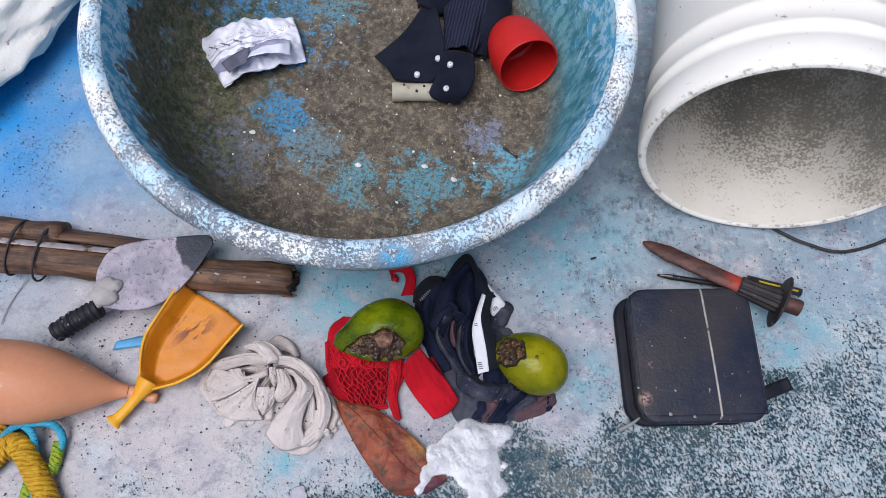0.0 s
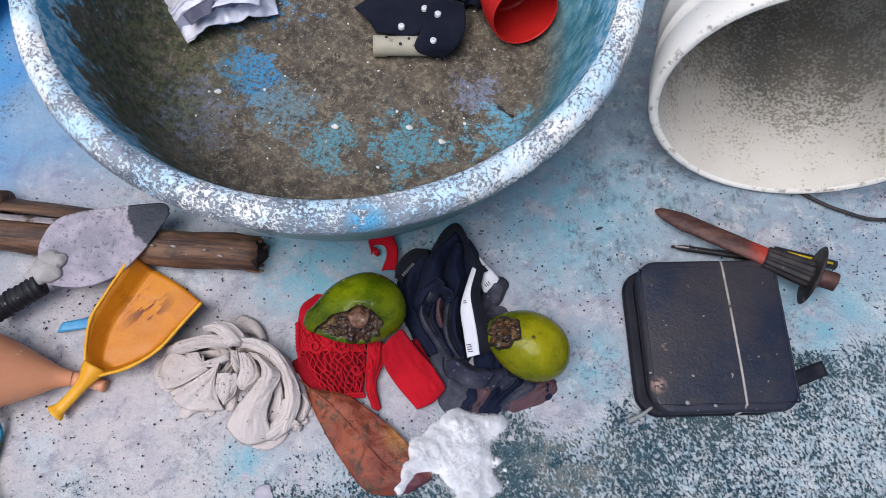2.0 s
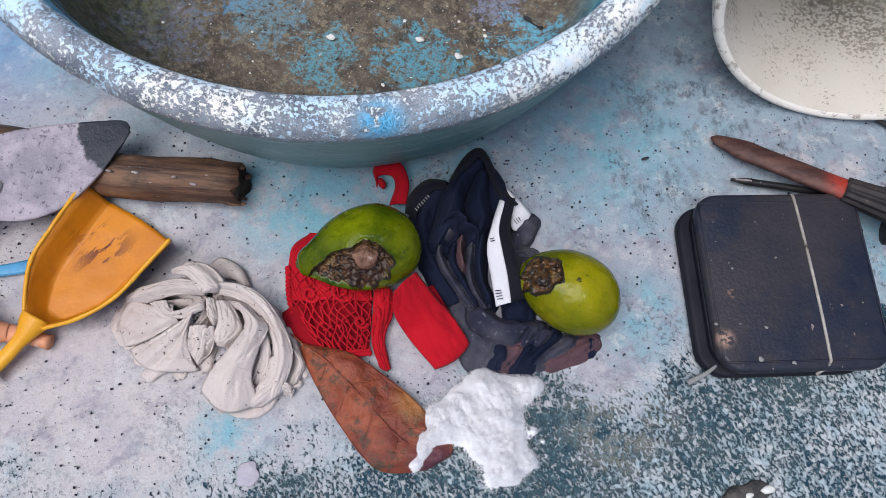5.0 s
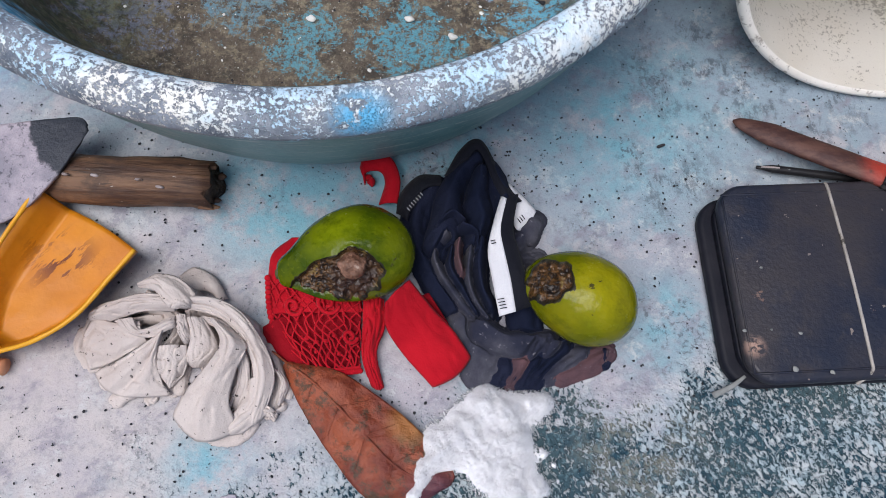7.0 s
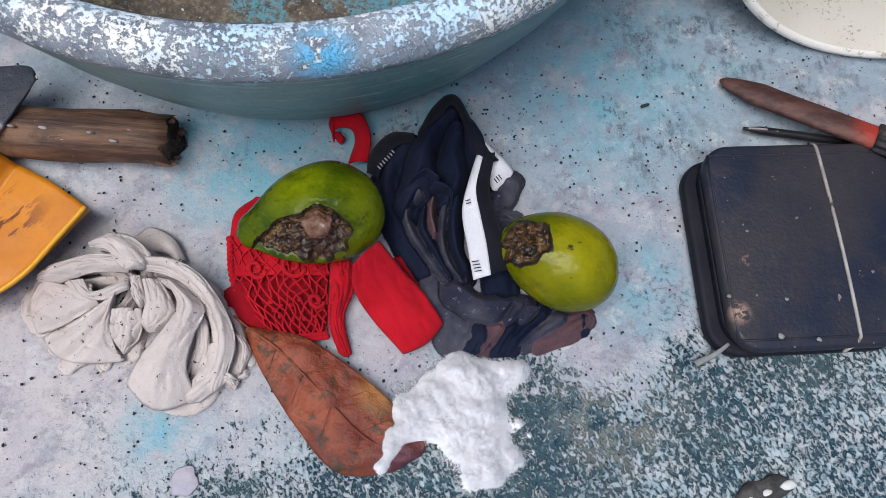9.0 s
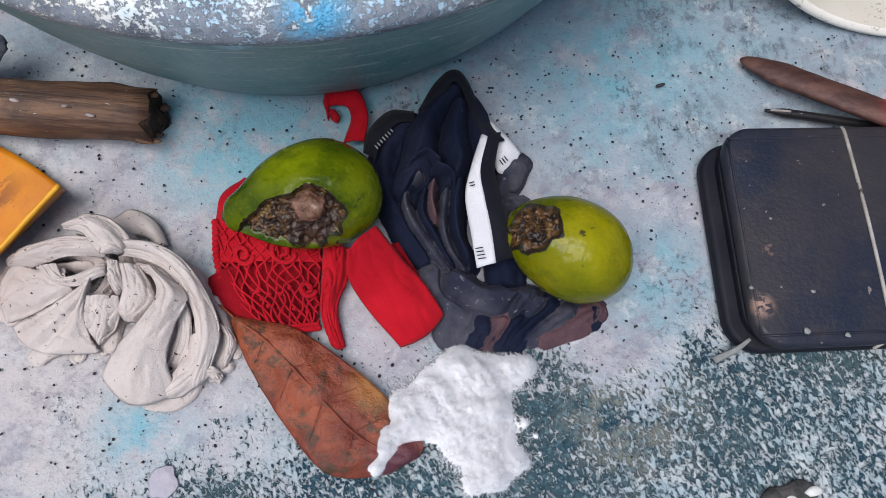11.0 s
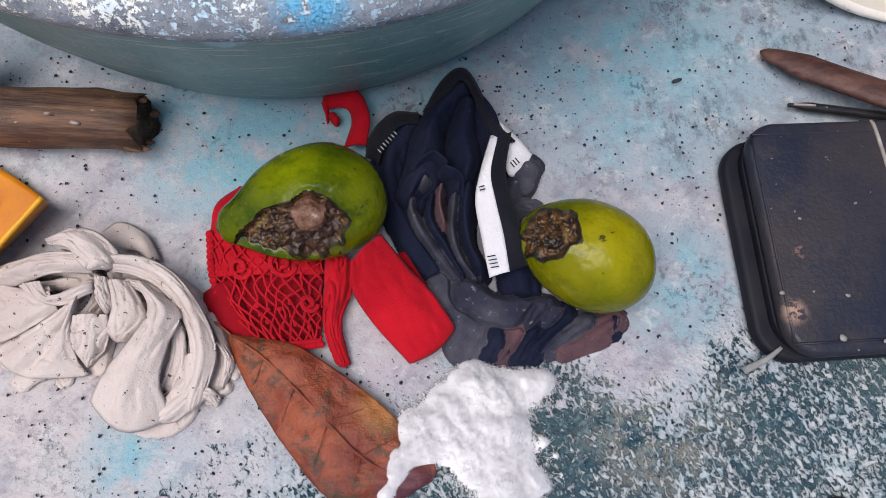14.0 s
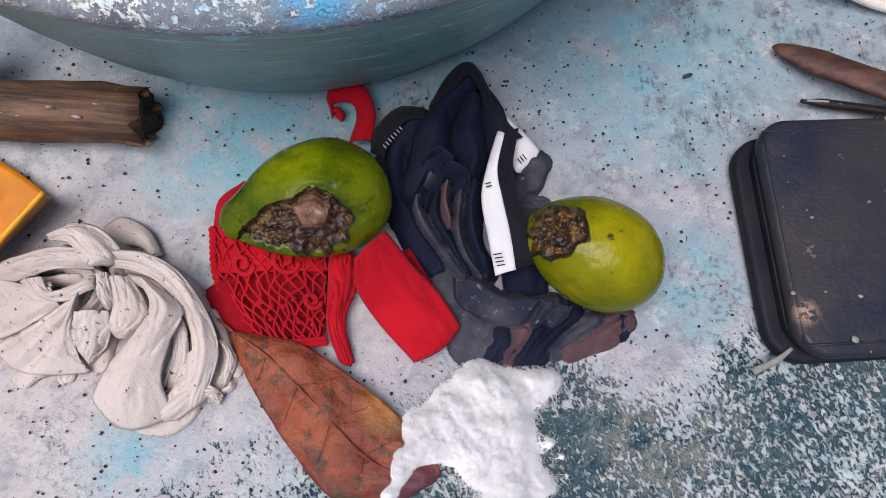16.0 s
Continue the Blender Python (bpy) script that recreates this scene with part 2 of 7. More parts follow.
def basin_material(name, inside):
    m = Mat(name, rough=0.6, spec=0.3)
    x, y, z = m.xyz()
    if inside:
        c = m.mix(m.ramp(m.noise(36, 8, 0.72), 0.32, 0.68), (0.054, 0.043, 0.034), (0.165, 0.132, 0.096))
        c = m.mix(m.math("MULTIPLY", m.ramp(m.noise(130, 7, 0.78), 0.47, 0.64), 0.85), c, (0.30, 0.25, 0.17))
        c = m.mix(m.math("MULTIPLY", m.ramp(m.noise(70, 7, 0.78), 0.54, 0.68), 0.8), c, (0.040, 0.042, 0.036))
        c = m.mix(m.ramp(m.noise(300, 4, 0.7), 0.60, 0.68), c, (0.42, 0.42, 0.38))
        # grey-lilac and blue remains of paint
        ragged = m.math("MULTIPLY_ADD", m.noise(46, 8, 0.80, 0.4), 3.4, -1.7)
        for q, r, col in (((-0.235, 0.575, 0.01), 0.055, (0.20, 0.22, 0.30)), ((0.075, 0.665, 0.01), 0.03, (0.24, 0.27, 0.38)), ((-0.185, 0.635, 0.01), 0.040, (0.045, 0.34, 0.66)), ((-0.13, 0.60, 0.01), 0.04, (0.17, 0.30, 0.36)),
                          ((0.015, 0.585, 0.01), 0.046, (0.11, 0.36, 0.46)), ((-0.075, 0.565, 0.01), 0.035, (0.13, 0.36, 0.44)), ((0.115, 0.62, 0.01), 0.04, (0.15, 0.46, 0.62)), ((-0.25, 0.80, 0.02), 0.09, (0.06, 0.36, 0.70)), ((-0.17, 0.84, 0.02), 0.05, (0.14, 0.30, 0.36))):
            f = m.ramp(m.math("ADD", m.math("MULTIPLY", m.near(q, 0.0, r * 2.1), 0.85), ragged), 0.52, 0.60)
            c = m.mix(m.math("MULTIPLY", m.math("MULTIPLY", f, m.ramp(m.noise(200, 6, 0.78), 0.42, 0.54)), 0.85), c, col)
        # turquoise wall on one side, its lit brightness painted in; more paint towards the rim
        wall = m.math("MULTIPLY", m.ramp(z, 0.012, 0.075), m.ramp(m.math("ADD", x, m.math("MULTIPLY_ADD", m.noise(10, 5, 0.7, stretch=(1, 1, 0.4)), 0.30, -0.15)), -0.06, 0.10))
        c = m.mix(m.math("MULTIPLY", wall, 0.9), c, m.mix(m.ramp(m.noise(70, 6, 0.72, stretch=(1, 1, 0.35)), 0.42, 0.6), (0.040, 0.26, 0.34), (0.22, 0.50, 0.57)))
        top = m.ramp(m.math("ADD", m.noise(45, 6, 0.72, stretch=(1, 1, 0.5)), m.math("MULTIPLY", m.ramp(z, 0.10, 0.185), 0.20)), 0.55, 0.60)
        c = m.mix(m.math("MULTIPLY", top, m.ramp(z, 0.03, 0.12)), c, m.mix(m.ramp(m.noise(90, 5, 0.7), 0.45, 0.55), (0.09, 0.40, 0.62), (0.44, 0.68, 0.80)))
        # algae on the other wall
        al = m.math("MULTIPLY", m.math("MULTIPLY", m.ramp(x, -0.16, -0.27), m.ramp(z, 0.155, 0.10)), m.ramp(m.noise(75, 6, 0.75, stretch=(1, 1, 0.5)), 0.40, 0.54))
        c = m.mix(m.math("MULTIPLY", al, 0.85), c, m.mix(m.ramp(m.noise(120, 5, 0.7), 0.42, 0.6), (0.030, 0.045, 0.020), (0.14, 0.15, 0.07)))
        m.color(c).bump(m.noise(95, 6, 0.7), 0.003).bump(m.noise(320, 4), 0.0009)
    else:
        c = m.mix(m.ramp(m.noise(9, 5), 0.35, 0.65), (0.095, 0.235, 0.250), (0.200, 0.330, 0.335))
        c = m.mix(m.ramp(m.noise(35, 6, 0.75, stretch=(1, 1, 4)), 0.58, 0.66), c, (0.24, 0.34, 0.35))
        c = m.mix(m.ramp(m.noise(160, 5, 0.75, stretch=(1, 1, 0.5)), 0.62, 0.70), c, (0.34, 0.43, 0.43))
        # a few pale scratches and a scrape of light blue under the rim
        c = m.mix(m.ramp(m.noise(26, 3, 0.5, 2.0, stretch=(0.5, 0.5, 6)), 0.62, 0.64), c, (0.36, 0.45, 0.44))
        scr = m.math("MULTIPLY", m.ramp(m.math("ADD", z, m.math("MULTIPLY_ADD", m.noise(30, 5, 0.7), 0.05, -0.025)), 0.150, 0.158), m.ramp(m.noise(8, 3), 0.5, 0.58))
        c = m.mix(scr, c, (0.36, 0.60, 0.70))
        m.color(c).rough(m.math("MULTIPLY_ADD", m.noise(30, 4), 0.3, 0.28)).bump(m.noise(140, 4), 0.0007)
    return m.m


def rim_material():
    m = Mat("peeling_rim_paint", rough=0.5, spec=0.4)
    x, y, z = m.xyz()
    c = m.mix(m.ramp(m.noise(40, 6, 0.7), 0.36, 0.6), (0.12, 0.145, 0.185), (0.29, 0.32, 0.37))
    c = m.mix(m.ramp(m.noise(300, 4, 0.7), 0.58, 0.66), c, (0.36, 0.38, 0.40))
    d = m.math("ADD", m.noise(330, 7, 0.76), m.math("MULTIPLY_ADD", m.noise(30, 5, 0.7), 0.44, -0.22))
    d = m.math("ADD", d, m.math("MULTIPLY", m.ramp(m.math("ABSOLUTE", m.math("ADD", x, 0.06)), 0.10, 0.26), 0.06))
    paint = m.ramp(m.math("ADD", d, m.math("MULTIPLY", m.ramp(z, 0.168, 0.188), 0.07)), 0.56, 0.59)
    c = m.mix(paint, c, m.mix(m.ramp(m.noise(22, 4), 0.4, 0.62), (0.55, 0.74, 0.88), (0.88, 0.87, 0.82)))
    c = m.mix(m.math("MULTIPLY", m.near((0.022, 0.412, 0.187), 0.006, 0.024), m.ramp(m.noise(80, 6, 0.7), 0.40, 0.48)), c, (0.13, 0.46, 0.74))
    m.color(c).bump(paint, 0.0008).bump(m.noise(260, 5), 0.0012)
    return m.m


M_GROUND = ground_material()
M_BASIN_IN = basin_material("worn_basin_inside", True)
M_BASIN_OUT = basin_material("worn_basin_outside", False)
M_RIM = rim_material()

# ---- ground: one sheet ----
bm = bmesh.new()
xs = [-60, -12, -3, -1.2] + [-0.8 + 0.02 * i for i in range(81)] + [1.2, 3, 12, 60]
ys = [-60, -12, -3, -0.6] + [-0.1 + 0.02 * i for i in range(66)] + [1.6, 4, 12, 60]
grid(bm, [[(x, y, 0.0012 * noise.noise((x * 7, y * 7, 0)) - 0.0012 if abs(x) < 1 and abs(y) < 1.3 else -0.0012) for x in xs] for y in ys])
ground = tagged(part("ground", bm, M_GROUND), "worn pale deck with blue paint traces and rough speckled strip", "ground", kind="structure")

# ---- basin ----
BX, BY = -0.082, 0.699


def make_basin():
    b = thing("basin", (BX, BY, 0), "large round basin with worn blue paint and flaking rim", "basin")
    m = Matrix.Translation((BX, BY, 0))
    bm = bmesh.new()
    inner = [(0.0005, 0.010), (0.10, 0.010), (0.18, 0.0105), (0.212, 0.013), (0.230, 0.022), (0.246, 0.045), (0.257, 0.085), (0.267, 0.135), (0.275, 0.170), (0.280, 0.184)]
    lathe(bm, inner, m, 128, 0.006)
    part("inner_wall", bm, M_BASIN_IN, b, "brown stained inside with blue paint islands")
    bm = bmesh.new()
    lathe(bm, [(0.280, 0.184), (0.283, 0.1885), (0.289, 0.191), (0.297, 0.189), (0.304, 0.183), (0.307, 0.174), (0.304, 0.165), (0.299, 0.160)], m, 160, 0.004)
    part("rim", bm, M_RIM, b, "thick rolled rim with flaking white and blue paint")
    bm = bmesh.new()
    lathe(bm, [(0.299, 0.160), (0.297, 0.150), (0.289, 0.120), (0.276, 0.080), (0.260, 0.040), (0.248, 0.015), (0.240, 0.004), (0.232, 0.0), (0.0005, 0.0)], m, 128, 0.004)
    part("outer_wall", bm, M_BASIN_OUT, b, "scuffed dark teal outside")
    return b


make_basin()

# ---- bucket on its side ----


def thin_plastic(mt, share=0.42):
    """Thin pale plastic that lets some light through."""
    t = mt.node_tree
    out = next(n for n in t.nodes if n.type == "OUTPUT_MATERIAL")
    tr, mix = t.nodes.new("ShaderNodeBsdfTranslucent"), t.nodes.new("ShaderNodeMixShader")
    tr.inputs["Color"].default_value = (0.9, 0.88, 0.84, 1)
    mix.inputs[0].default_value = share
    surface = out.inputs["Surface"].links[0].from_socket
    t.links.new(surface, mix.inputs[1])
    t.links.new(tr.outputs[0], mix.inputs[2])
    t.links.new(mix.outputs[0], out.inputs["Surface"])
    return mt


BUCKET_AT = V((0.3995, 0.6304, 0.1526))
BUCKET_BACK = V((-math.cos(radians(5.2)) * math.cos(radians(-87.8)), -math.cos(radians(5.2)) * math.sin(radians(-87.8)), -math.sin(radians(5.2))))


def bucket_outside():
    m = Mat("white_bucket_plastic", rough=0.45, spec=0.3)
    c = m.mix(m.ramp(m.noise(12, 5), 0.35, 0.65), (0.96, 0.915, 0.84), (0.93, 0.875, 0.79))
    n = m.t.nodes.new("ShaderNodeVectorMath")
    n.operation = "DOT_PRODUCT"
    m.link(m.co, n.inputs[0])
    n.inputs[1].default_value = BUCKET_BACK
    along = m.math("SUBTRACT", n.outputs["Value"], BUCKET_AT.dot(BUCKET_BACK))
    # dirt caught along the lip and under the rings
    for at, half, low in ((0.0005, 0.003, 0.50), (0.0365, 0.0022, 0.46), (0.0595, 0.0018, 0.52), (0.0935, 0.0018, 0.53)):
        band = m.ramp(m.math("ABSOLUTE", m.math("SUBTRACT", along, at)), half, half * 0.5)
        c = m.mix(m.math("MULTIPLY", m.math("MULTIPLY", band, m.ramp(m.noise(70, 6, 0.75), low, low + 0.12)), 0.8), c, (0.25, 0.20, 0.15))
    c = m.mix(m.ramp(m.noise(120, 4), 0.69, 0.73), c, (0.30, 0.26, 0.21))
    m.color(c).bump(m.noise(90, 4), 0.0004)
    return m.m


M_WHITE = bucket_outside()


def bucket_inside():
    m = Mat("stained_bucket_inside", rough=0.55)
    x, y, z = m.xyz()
    c = m.mix(m.ramp(m.noise(10, 5), 0.35, 0.65), (0.90, 0.86, 0.78), (0.82, 0.77, 0.68))
    d = m.math("ADD", m.noise(270, 6, 0.74), m.math("MULTIPLY_ADD", m.noise(16, 6, 0.7), 0.5, -0.25))
    where = m.ramp(m.math("ADD", m.math("ADD", y, m.math("MULTIPLY", z, 0.35)), m.math("MULTIPLY_ADD", m.noise(12, 4), 0.24, -0.12)), 0.63, 0.76)
    low = m.math("MULTIPLY_ADD", where, -0.15, 0.61)
    c = m.mix(m.math("MULTIPLY", m.ramp(m.math("SUBTRACT", d, low), 0.0, 0.035), 0.9), c, m.mix(m.noise(40, 3), (0.10, 0.085, 0.06), (0.30, 0.26, 0.19)))
    c = m.mix(m.math("MULTIPLY", m.ramp(m.noise(22, 6, 0.7), 0.56, 0.70), 0.35), c, (0.52, 0.47, 0.38))
    m.color(c).bump(d, 0.0005)
    return thin_plastic(m.m, 0.4)
def make_bucket():
    b = thing("bucket", (0.40, 0.80, 0), "white plastic bucket lying on its side, stained inside", "bucket")
    # local z runs from the mouth back to the base
    m = Matrix.Translation(BUCKET_AT) @ BUCKET_BACK.to_track_quat("Z", "X").to_matrix().to_4x4()
    bm = bmesh.new()
    lathe(bm, [(0.1435, 0.001), (0.141, 0.03), (0.138, 0.10), (0.130, 0.26), (0.126, 0.345), (0.120, 0.352), (0.0005, 0.353)], m, 96)
    part("inner_wall", bm, bucket_inside(), b, "pale inside with dark mould stains")
    bm = bmesh.new()
    lathe(bm, [(0.1435, 0.001), (0.147, -0.002), (0.1515, 0.0), (0.153, 0.004), (0.153, 0.034), (0.1495, 0.037), (0.1475, 0.038), (0.1475, 0.050), (0.1500, 0.052), (0.1500, 0.058), (0.147, 0.060),
               (0.1465, 0.085), (0.1475, 0.087), (0.1475, 0.092), (0.1455, 0.094), (0.1335, 0.345), (0.130, 0.357), (0.0005, 0.358)], m, 96)
    part("outer_wall", bm, M_WHITE, b)
    # bail ear and wire that hangs down to the deck
    bm = bmesh.new()
    lathe(bm, [(0.0005, 0.0), (0.013, 0.0), (0.014, 0.004), (0.012, 0.010), (0.0005, 0.011)], Matrix.Translation((0.545, 0.68, 0.13)) @ pose(0, 0, 0, 0, 90, 0), 20)
    part("ear", bm, M_WHITE, b)
    bm = bmesh.new()
    tube(bm, spline([(0.556, 0.68, 0.13), (0.62, 0.66, 0.06), (0.60, 0.64, 0.006), (0.545, 0.611, 0.004), (0.50, 0.612, 0.004), (0.462, 0.622, 0.004), (0.42, 0.640, 0.003)], 40), 0.0022, 8)
    part("handle", bm, M_DARKWIRE, b, "thin dark wire handle")
    return b


M_DARKWIRE = simple("dark_wire", (0.03, 0.03, 0.035), (0.06, 0.05, 0.045), 60, 0.5)
thin_plastic(M_WHITE, 0.14)
make_bucket()

# ---- black zip case ----


def case_material():
    m = Mat("worn_black_vinyl", rough=0.5, spec=0.35)
    c = m.mix(m.ramp(m.noise(11, 5, 0.6), 0.35, 0.65), (0.010, 0.016, 0.036), (0.036, 0.032, 0.038))
    c = m.mix(m.math("MULTIPLY", m.ramp(m.noise(70, 6, 0.75), 0.50, 0.68), 0.5), c, (0.055, 0.045, 0.045))
    c = m.mix(m.ramp(m.noise(95, 3, 0.6), 0.70, 0.715), c, (0.24, 0.20, 0.18))
    c = m.mix(m.ramp(m.noise(33, 6, 0.75), 0.665, 0.69), c, (0.17, 0.11, 0.09))
    c = m.mix(m.math("MULTIPLY", m.near((0.3128, 0.3696, 0.031), 0.001, 0.011), m.ramp(m.noise(190, 6, 0.75), 0.44, 0.52)), c, (0.42, 0.27, 0.21))
    m.color(c).rough(m.math("MULTIPLY_ADD", m.noise(40, 4), 0.35, 0.32)).bump(m.noise(350, 3), 0.0005).bump(m.noise(25, 3), 0.0015)
    return m.m


M_CASE = case_material()
M_CASE_SIDE = simple("black_case_edge", (0.009, 0.010, 0.018), (0.018, 0.018, 0.026), 30, 0.6, 0.0003, spec=0.2)
M_PIPING = simple("pale_piping", (0.50, 0.46, 0.42), (0.34, 0.31, 0.28), 70, 0.5, 0.0003, 300, (0.08, 0.07, 0.06), 90, (0.6, 0.66))


M_PULL = simple("grey_zip_tape", (0.30, 0.31, 0.30), (0.20, 0.21, 0.21), 90, 0.6)


def slab(bm, w, h, r, z0, z1, m, puff=0.0, edge=0.004, n=10):
    """A rounded-corner pad of size w by h between z0 and z1, rounded at its edges."""
    def ring(inset, z):
        out = []
        for cx, cy, a0 in ((1, 1, 0), (-1, 1, 90), (-1, -1, 180), (1, -1, 270)):
            for i in range(n + 1):
                a = radians(a0 + 90 * i / n)
                rr = max(r - inset, 0.001)
                out.append(m @ V((cx * (w / 2 - r) + rr * math.cos(a), cy * (h / 2 - r) + rr * math.sin(a), z)))
        return out
    rows = [ring(edge, z0)]
    for k in range(6):
        a = radians(90 * k / 5)
        rows.append(ring(edge * (1 - math.sin(a)), z0 + edge * (1 - math.cos(a))))
    for k in range(6):
        a = radians(90 * k / 5)
        rows.append(ring(edge * (1 - math.cos(a)), z1 - edge + edge * math.sin(a)))
    vs = grid(bm, rows[1:], closed=True)
    bm.faces.new(vs[0][::-1])
    cen = m @ V((0, 0, z1 + puff))
    last = vs[-1]
    prev = last
    for s in (0.93, 0.8, 0.55, 0.25):
        row = []
        for v in last:
            p = cen + (v.co - cen) * s
            p.z = z1 + puff * (1 - s * s)
            row.append(bm.verts.new(p))
        for i in range(len(row)):
            j = (i + 1) % len(row)
            bm.faces.new((prev[i], prev[j], row[j], row[i]))
        prev = row
    bm.faces.new(prev)


def make_case():
    m = pose(0.362, 0.432, 0, 0, 0, 13.5)
    c = thing("zip_case", (0.362, 0.432, 0), "worn black zip-up organiser case with pale piping", "case")
    bm = bmesh.new()
    slab(bm, 0.148, 0.152, 0.024, 0.0005, 0.012, m @ pose(-0.006, -0.001, 0), 0, 0.004)
    part("bottom_cover", bm, M_CASE_SIDE, c)
    bm = bmesh.new()
    slab(bm, 0.140, 0.146, 0.022, 0.0115, 0.0185, m @ pose(0.0, 0.001, 0), 0, 0.001)
    zipper = part("zip", bm, M_CASE_SIDE, c, "dark fabric zip band")
    bm = bmesh.new()
    slab(bm, 0.147, 0.156, 0.022, 0.018, 0.030, m @ pose(0.004, 0.001, 0), 0.003, 0.0045)
    part("top_cover", bm, M_CASE, c, "scuffed black vinyl cover")
    bm = bmesh.new()
    for a, b in (((-0.066, -0.069), (-0.066, 0.070)), ((-0.066, 0.070), (0.074, 0.070)), ((0.074, 0.070), (0.074, -0.069)), ((0.074, -0.069), (-0.066, -0.069))):
        tube(bm, [m @ V((a[0] + (b[0] - a[0]) * k / 8, a[1] + (b[1] - a[1]) * k / 8, 0.0302)) for k in range(9)], 0.0009, 6)
    part("seam", bm, M_CASE, c, "raised seam round the cover")
    bm = bmesh.new()
    tube(bm, [m @ V(p) for p in spline([(0.020, 0.078, 0.0285), (0.020, 0.066, 0.0312), (0.0205, 0.0, 0.0336), (0.0215, -0.060, 0.0315), (0.0205, -0.072, 0.0295), (0.012, -0.079, 0.022)], 40)], 0.0013, 8)
    part("piping", bm, M_PIPING, c, "thin pale piping across the cover")
    bm = bmesh.new()
    tube(bm, [m @ V(p) for p in spline([(-0.066, -0.068, 0.014), (-0.076, -0.0745, 0.012), (-0.089, -0.080, 0.005)], 12)], [0.0012 + 0.0014 * i / 11 for i in range(12)], 8, 0.35)
    part("zip_pull", bm, M_PULL, c, "pale zip pull")
    bm = bmesh.new()
    rows = []
    for i in range(17):
        u = i / 16
        x, y, z = 0.076 + 0.042 * u, -0.046 + 0.014 * u, 0.012 - 0.004 * u + 0.003 * math.sin(u * 6)
        rows.append([m @ V((x - 0.002 * k, y + 0.0075 * k, z)) for k in (-1, -0.4, 0.4, 1)])
    grid(bm, rows)
    solid(part("strap", bm, M_CASE_SIDE, c, "short black webbing loop"), 0.004)
    for x, y, r in ((0.3422, 0.3581, 0.0026), (0.3451, 0.3855, 0.0016), (0.3143, 0.4305, 0.0013), (0.3237, 0.3842, 0.0012), (0.3689, 0.3607, 0.0022), (0.3039, 0.3796, 0.0015)):
        bm = bmesh.new()
        p = V((x, y, 0.0322))
        g = bmesh.ops.create_icosphere(bm, subdivisions=2, radius=1, matrix=Matrix.Translation(p) @ Matrix.Diagonal((r, r * 0.8, 0.0006, 1)))
        for v in g["verts"]:
            v.co += (v.co - p) * 0.5 * noise.noise(v.co * 500)
        part("paint_speck", bm, M_PULL, c, "pale dried paint speck")
    return c


make_case()

# ---- fruits ----


def rind_material(name, a, b, pale, turn):
    m = Mat(name, rough=0.25, spec=0.2)
    c = m.mix(m.ramp(m.noise(17, 4), 0.34, 0.66), a, b)
    # paler rind round this point: the lit side is put into the colour
    c = m.mix(m.math("MULTIPLY", m.near(pale, 0.004, 0.042), m.ramp(m.noise(30, 5, 0.7), 0.26, 0.56)), c, tuple(1.4 * q for q in a))
    c = m.mix(m.math("MULTIPLY", m.ramp(m.streak(70, 6, 0.72, 2.2, turn), 0.52, 0.66), 0.45), c, tuple(0.75 * q for q in b))
    c = m.mix(m.math("MULTIPLY", m.ramp(m.noise(260, 3), 0.55, 0.7), 0.2), c, (0.26, 0.28, 0.01))
    c = m.mix(m.math("MULTIPLY", m.ramp(m.streak(90, 4, 0.7, 1.8, turn + 40), 0.665, 0.69), 0.9), c, (0.04, 0.036, 0.012))
    m.color(c).rough(m.math("MULTIPLY_ADD", m.noise(60, 4), 0.36, 0.04))
    m.bump(m.noise(260, 3), 0.0004).bump(m.noise(45, 3), 0.0022)
    return m.m


def rotten_material():
    m = Mat("rotten_flesh", rough=0.5, spec=0.5)
    x, y, z = m.xyz()
    c = m.mix(m.ramp(m.noise(170, 5, 0.7), 0.40, 0.58), (0.010, 0.005, 0.003), (0.125, 0.060, 0.018))
    c = m.mix(m.ramp(m.noise(85, 4), 0.58, 0.68), c, (0.22, 0.155, 0.045))
    c = m.mix(m.ramp(m.cells(260), 0.30, 0.16), c, (0.012, 0.007, 0.004))
    c = m.mix(m.math("MULTIPLY", m.near((0.019, 0.362, 0.05), 0.012, 0.022), 0.75), c, (0.040, 0.016, 0.009))
    m.color(c).rough(m.math("MULTIPLY_ADD", m.noise(120, 3), 0.6, 0.12)).bump(m.noise(330, 4), 0.0012)
    return m.m


M_ROT = rotten_material()
M_ROT_EDGE = simple("black_rot_edge", (0.010, 0.009, 0.005), (0.030, 0.025, 0.010), 120, 0.6, 0.0006)
PEAR = [(0.0, 0.03), (0.012, 0.20), (0.04, 0.30), (0.10, 0.40), (0.18, 0.56), (0.28, 0.75), (0.42, 0.92), (0.58, 1.0), (0.72, 0.97), (0.84, 0.82), (0.925, 0.60), (0.98, 0.30), (1.0, 0.03)]
PLUMP = [(0.0, 0.03), (0.012, 0.22), (0.045, 0.38), (0.11, 0.56), (0.20, 0.74), (0.32, 0.90), (0.46, 0.99), (0.60, 1.0), (0.74, 0.92), (0.86, 0.73), (0.94, 0.50), (0.985, 0.26), (1.0, 0.03)]


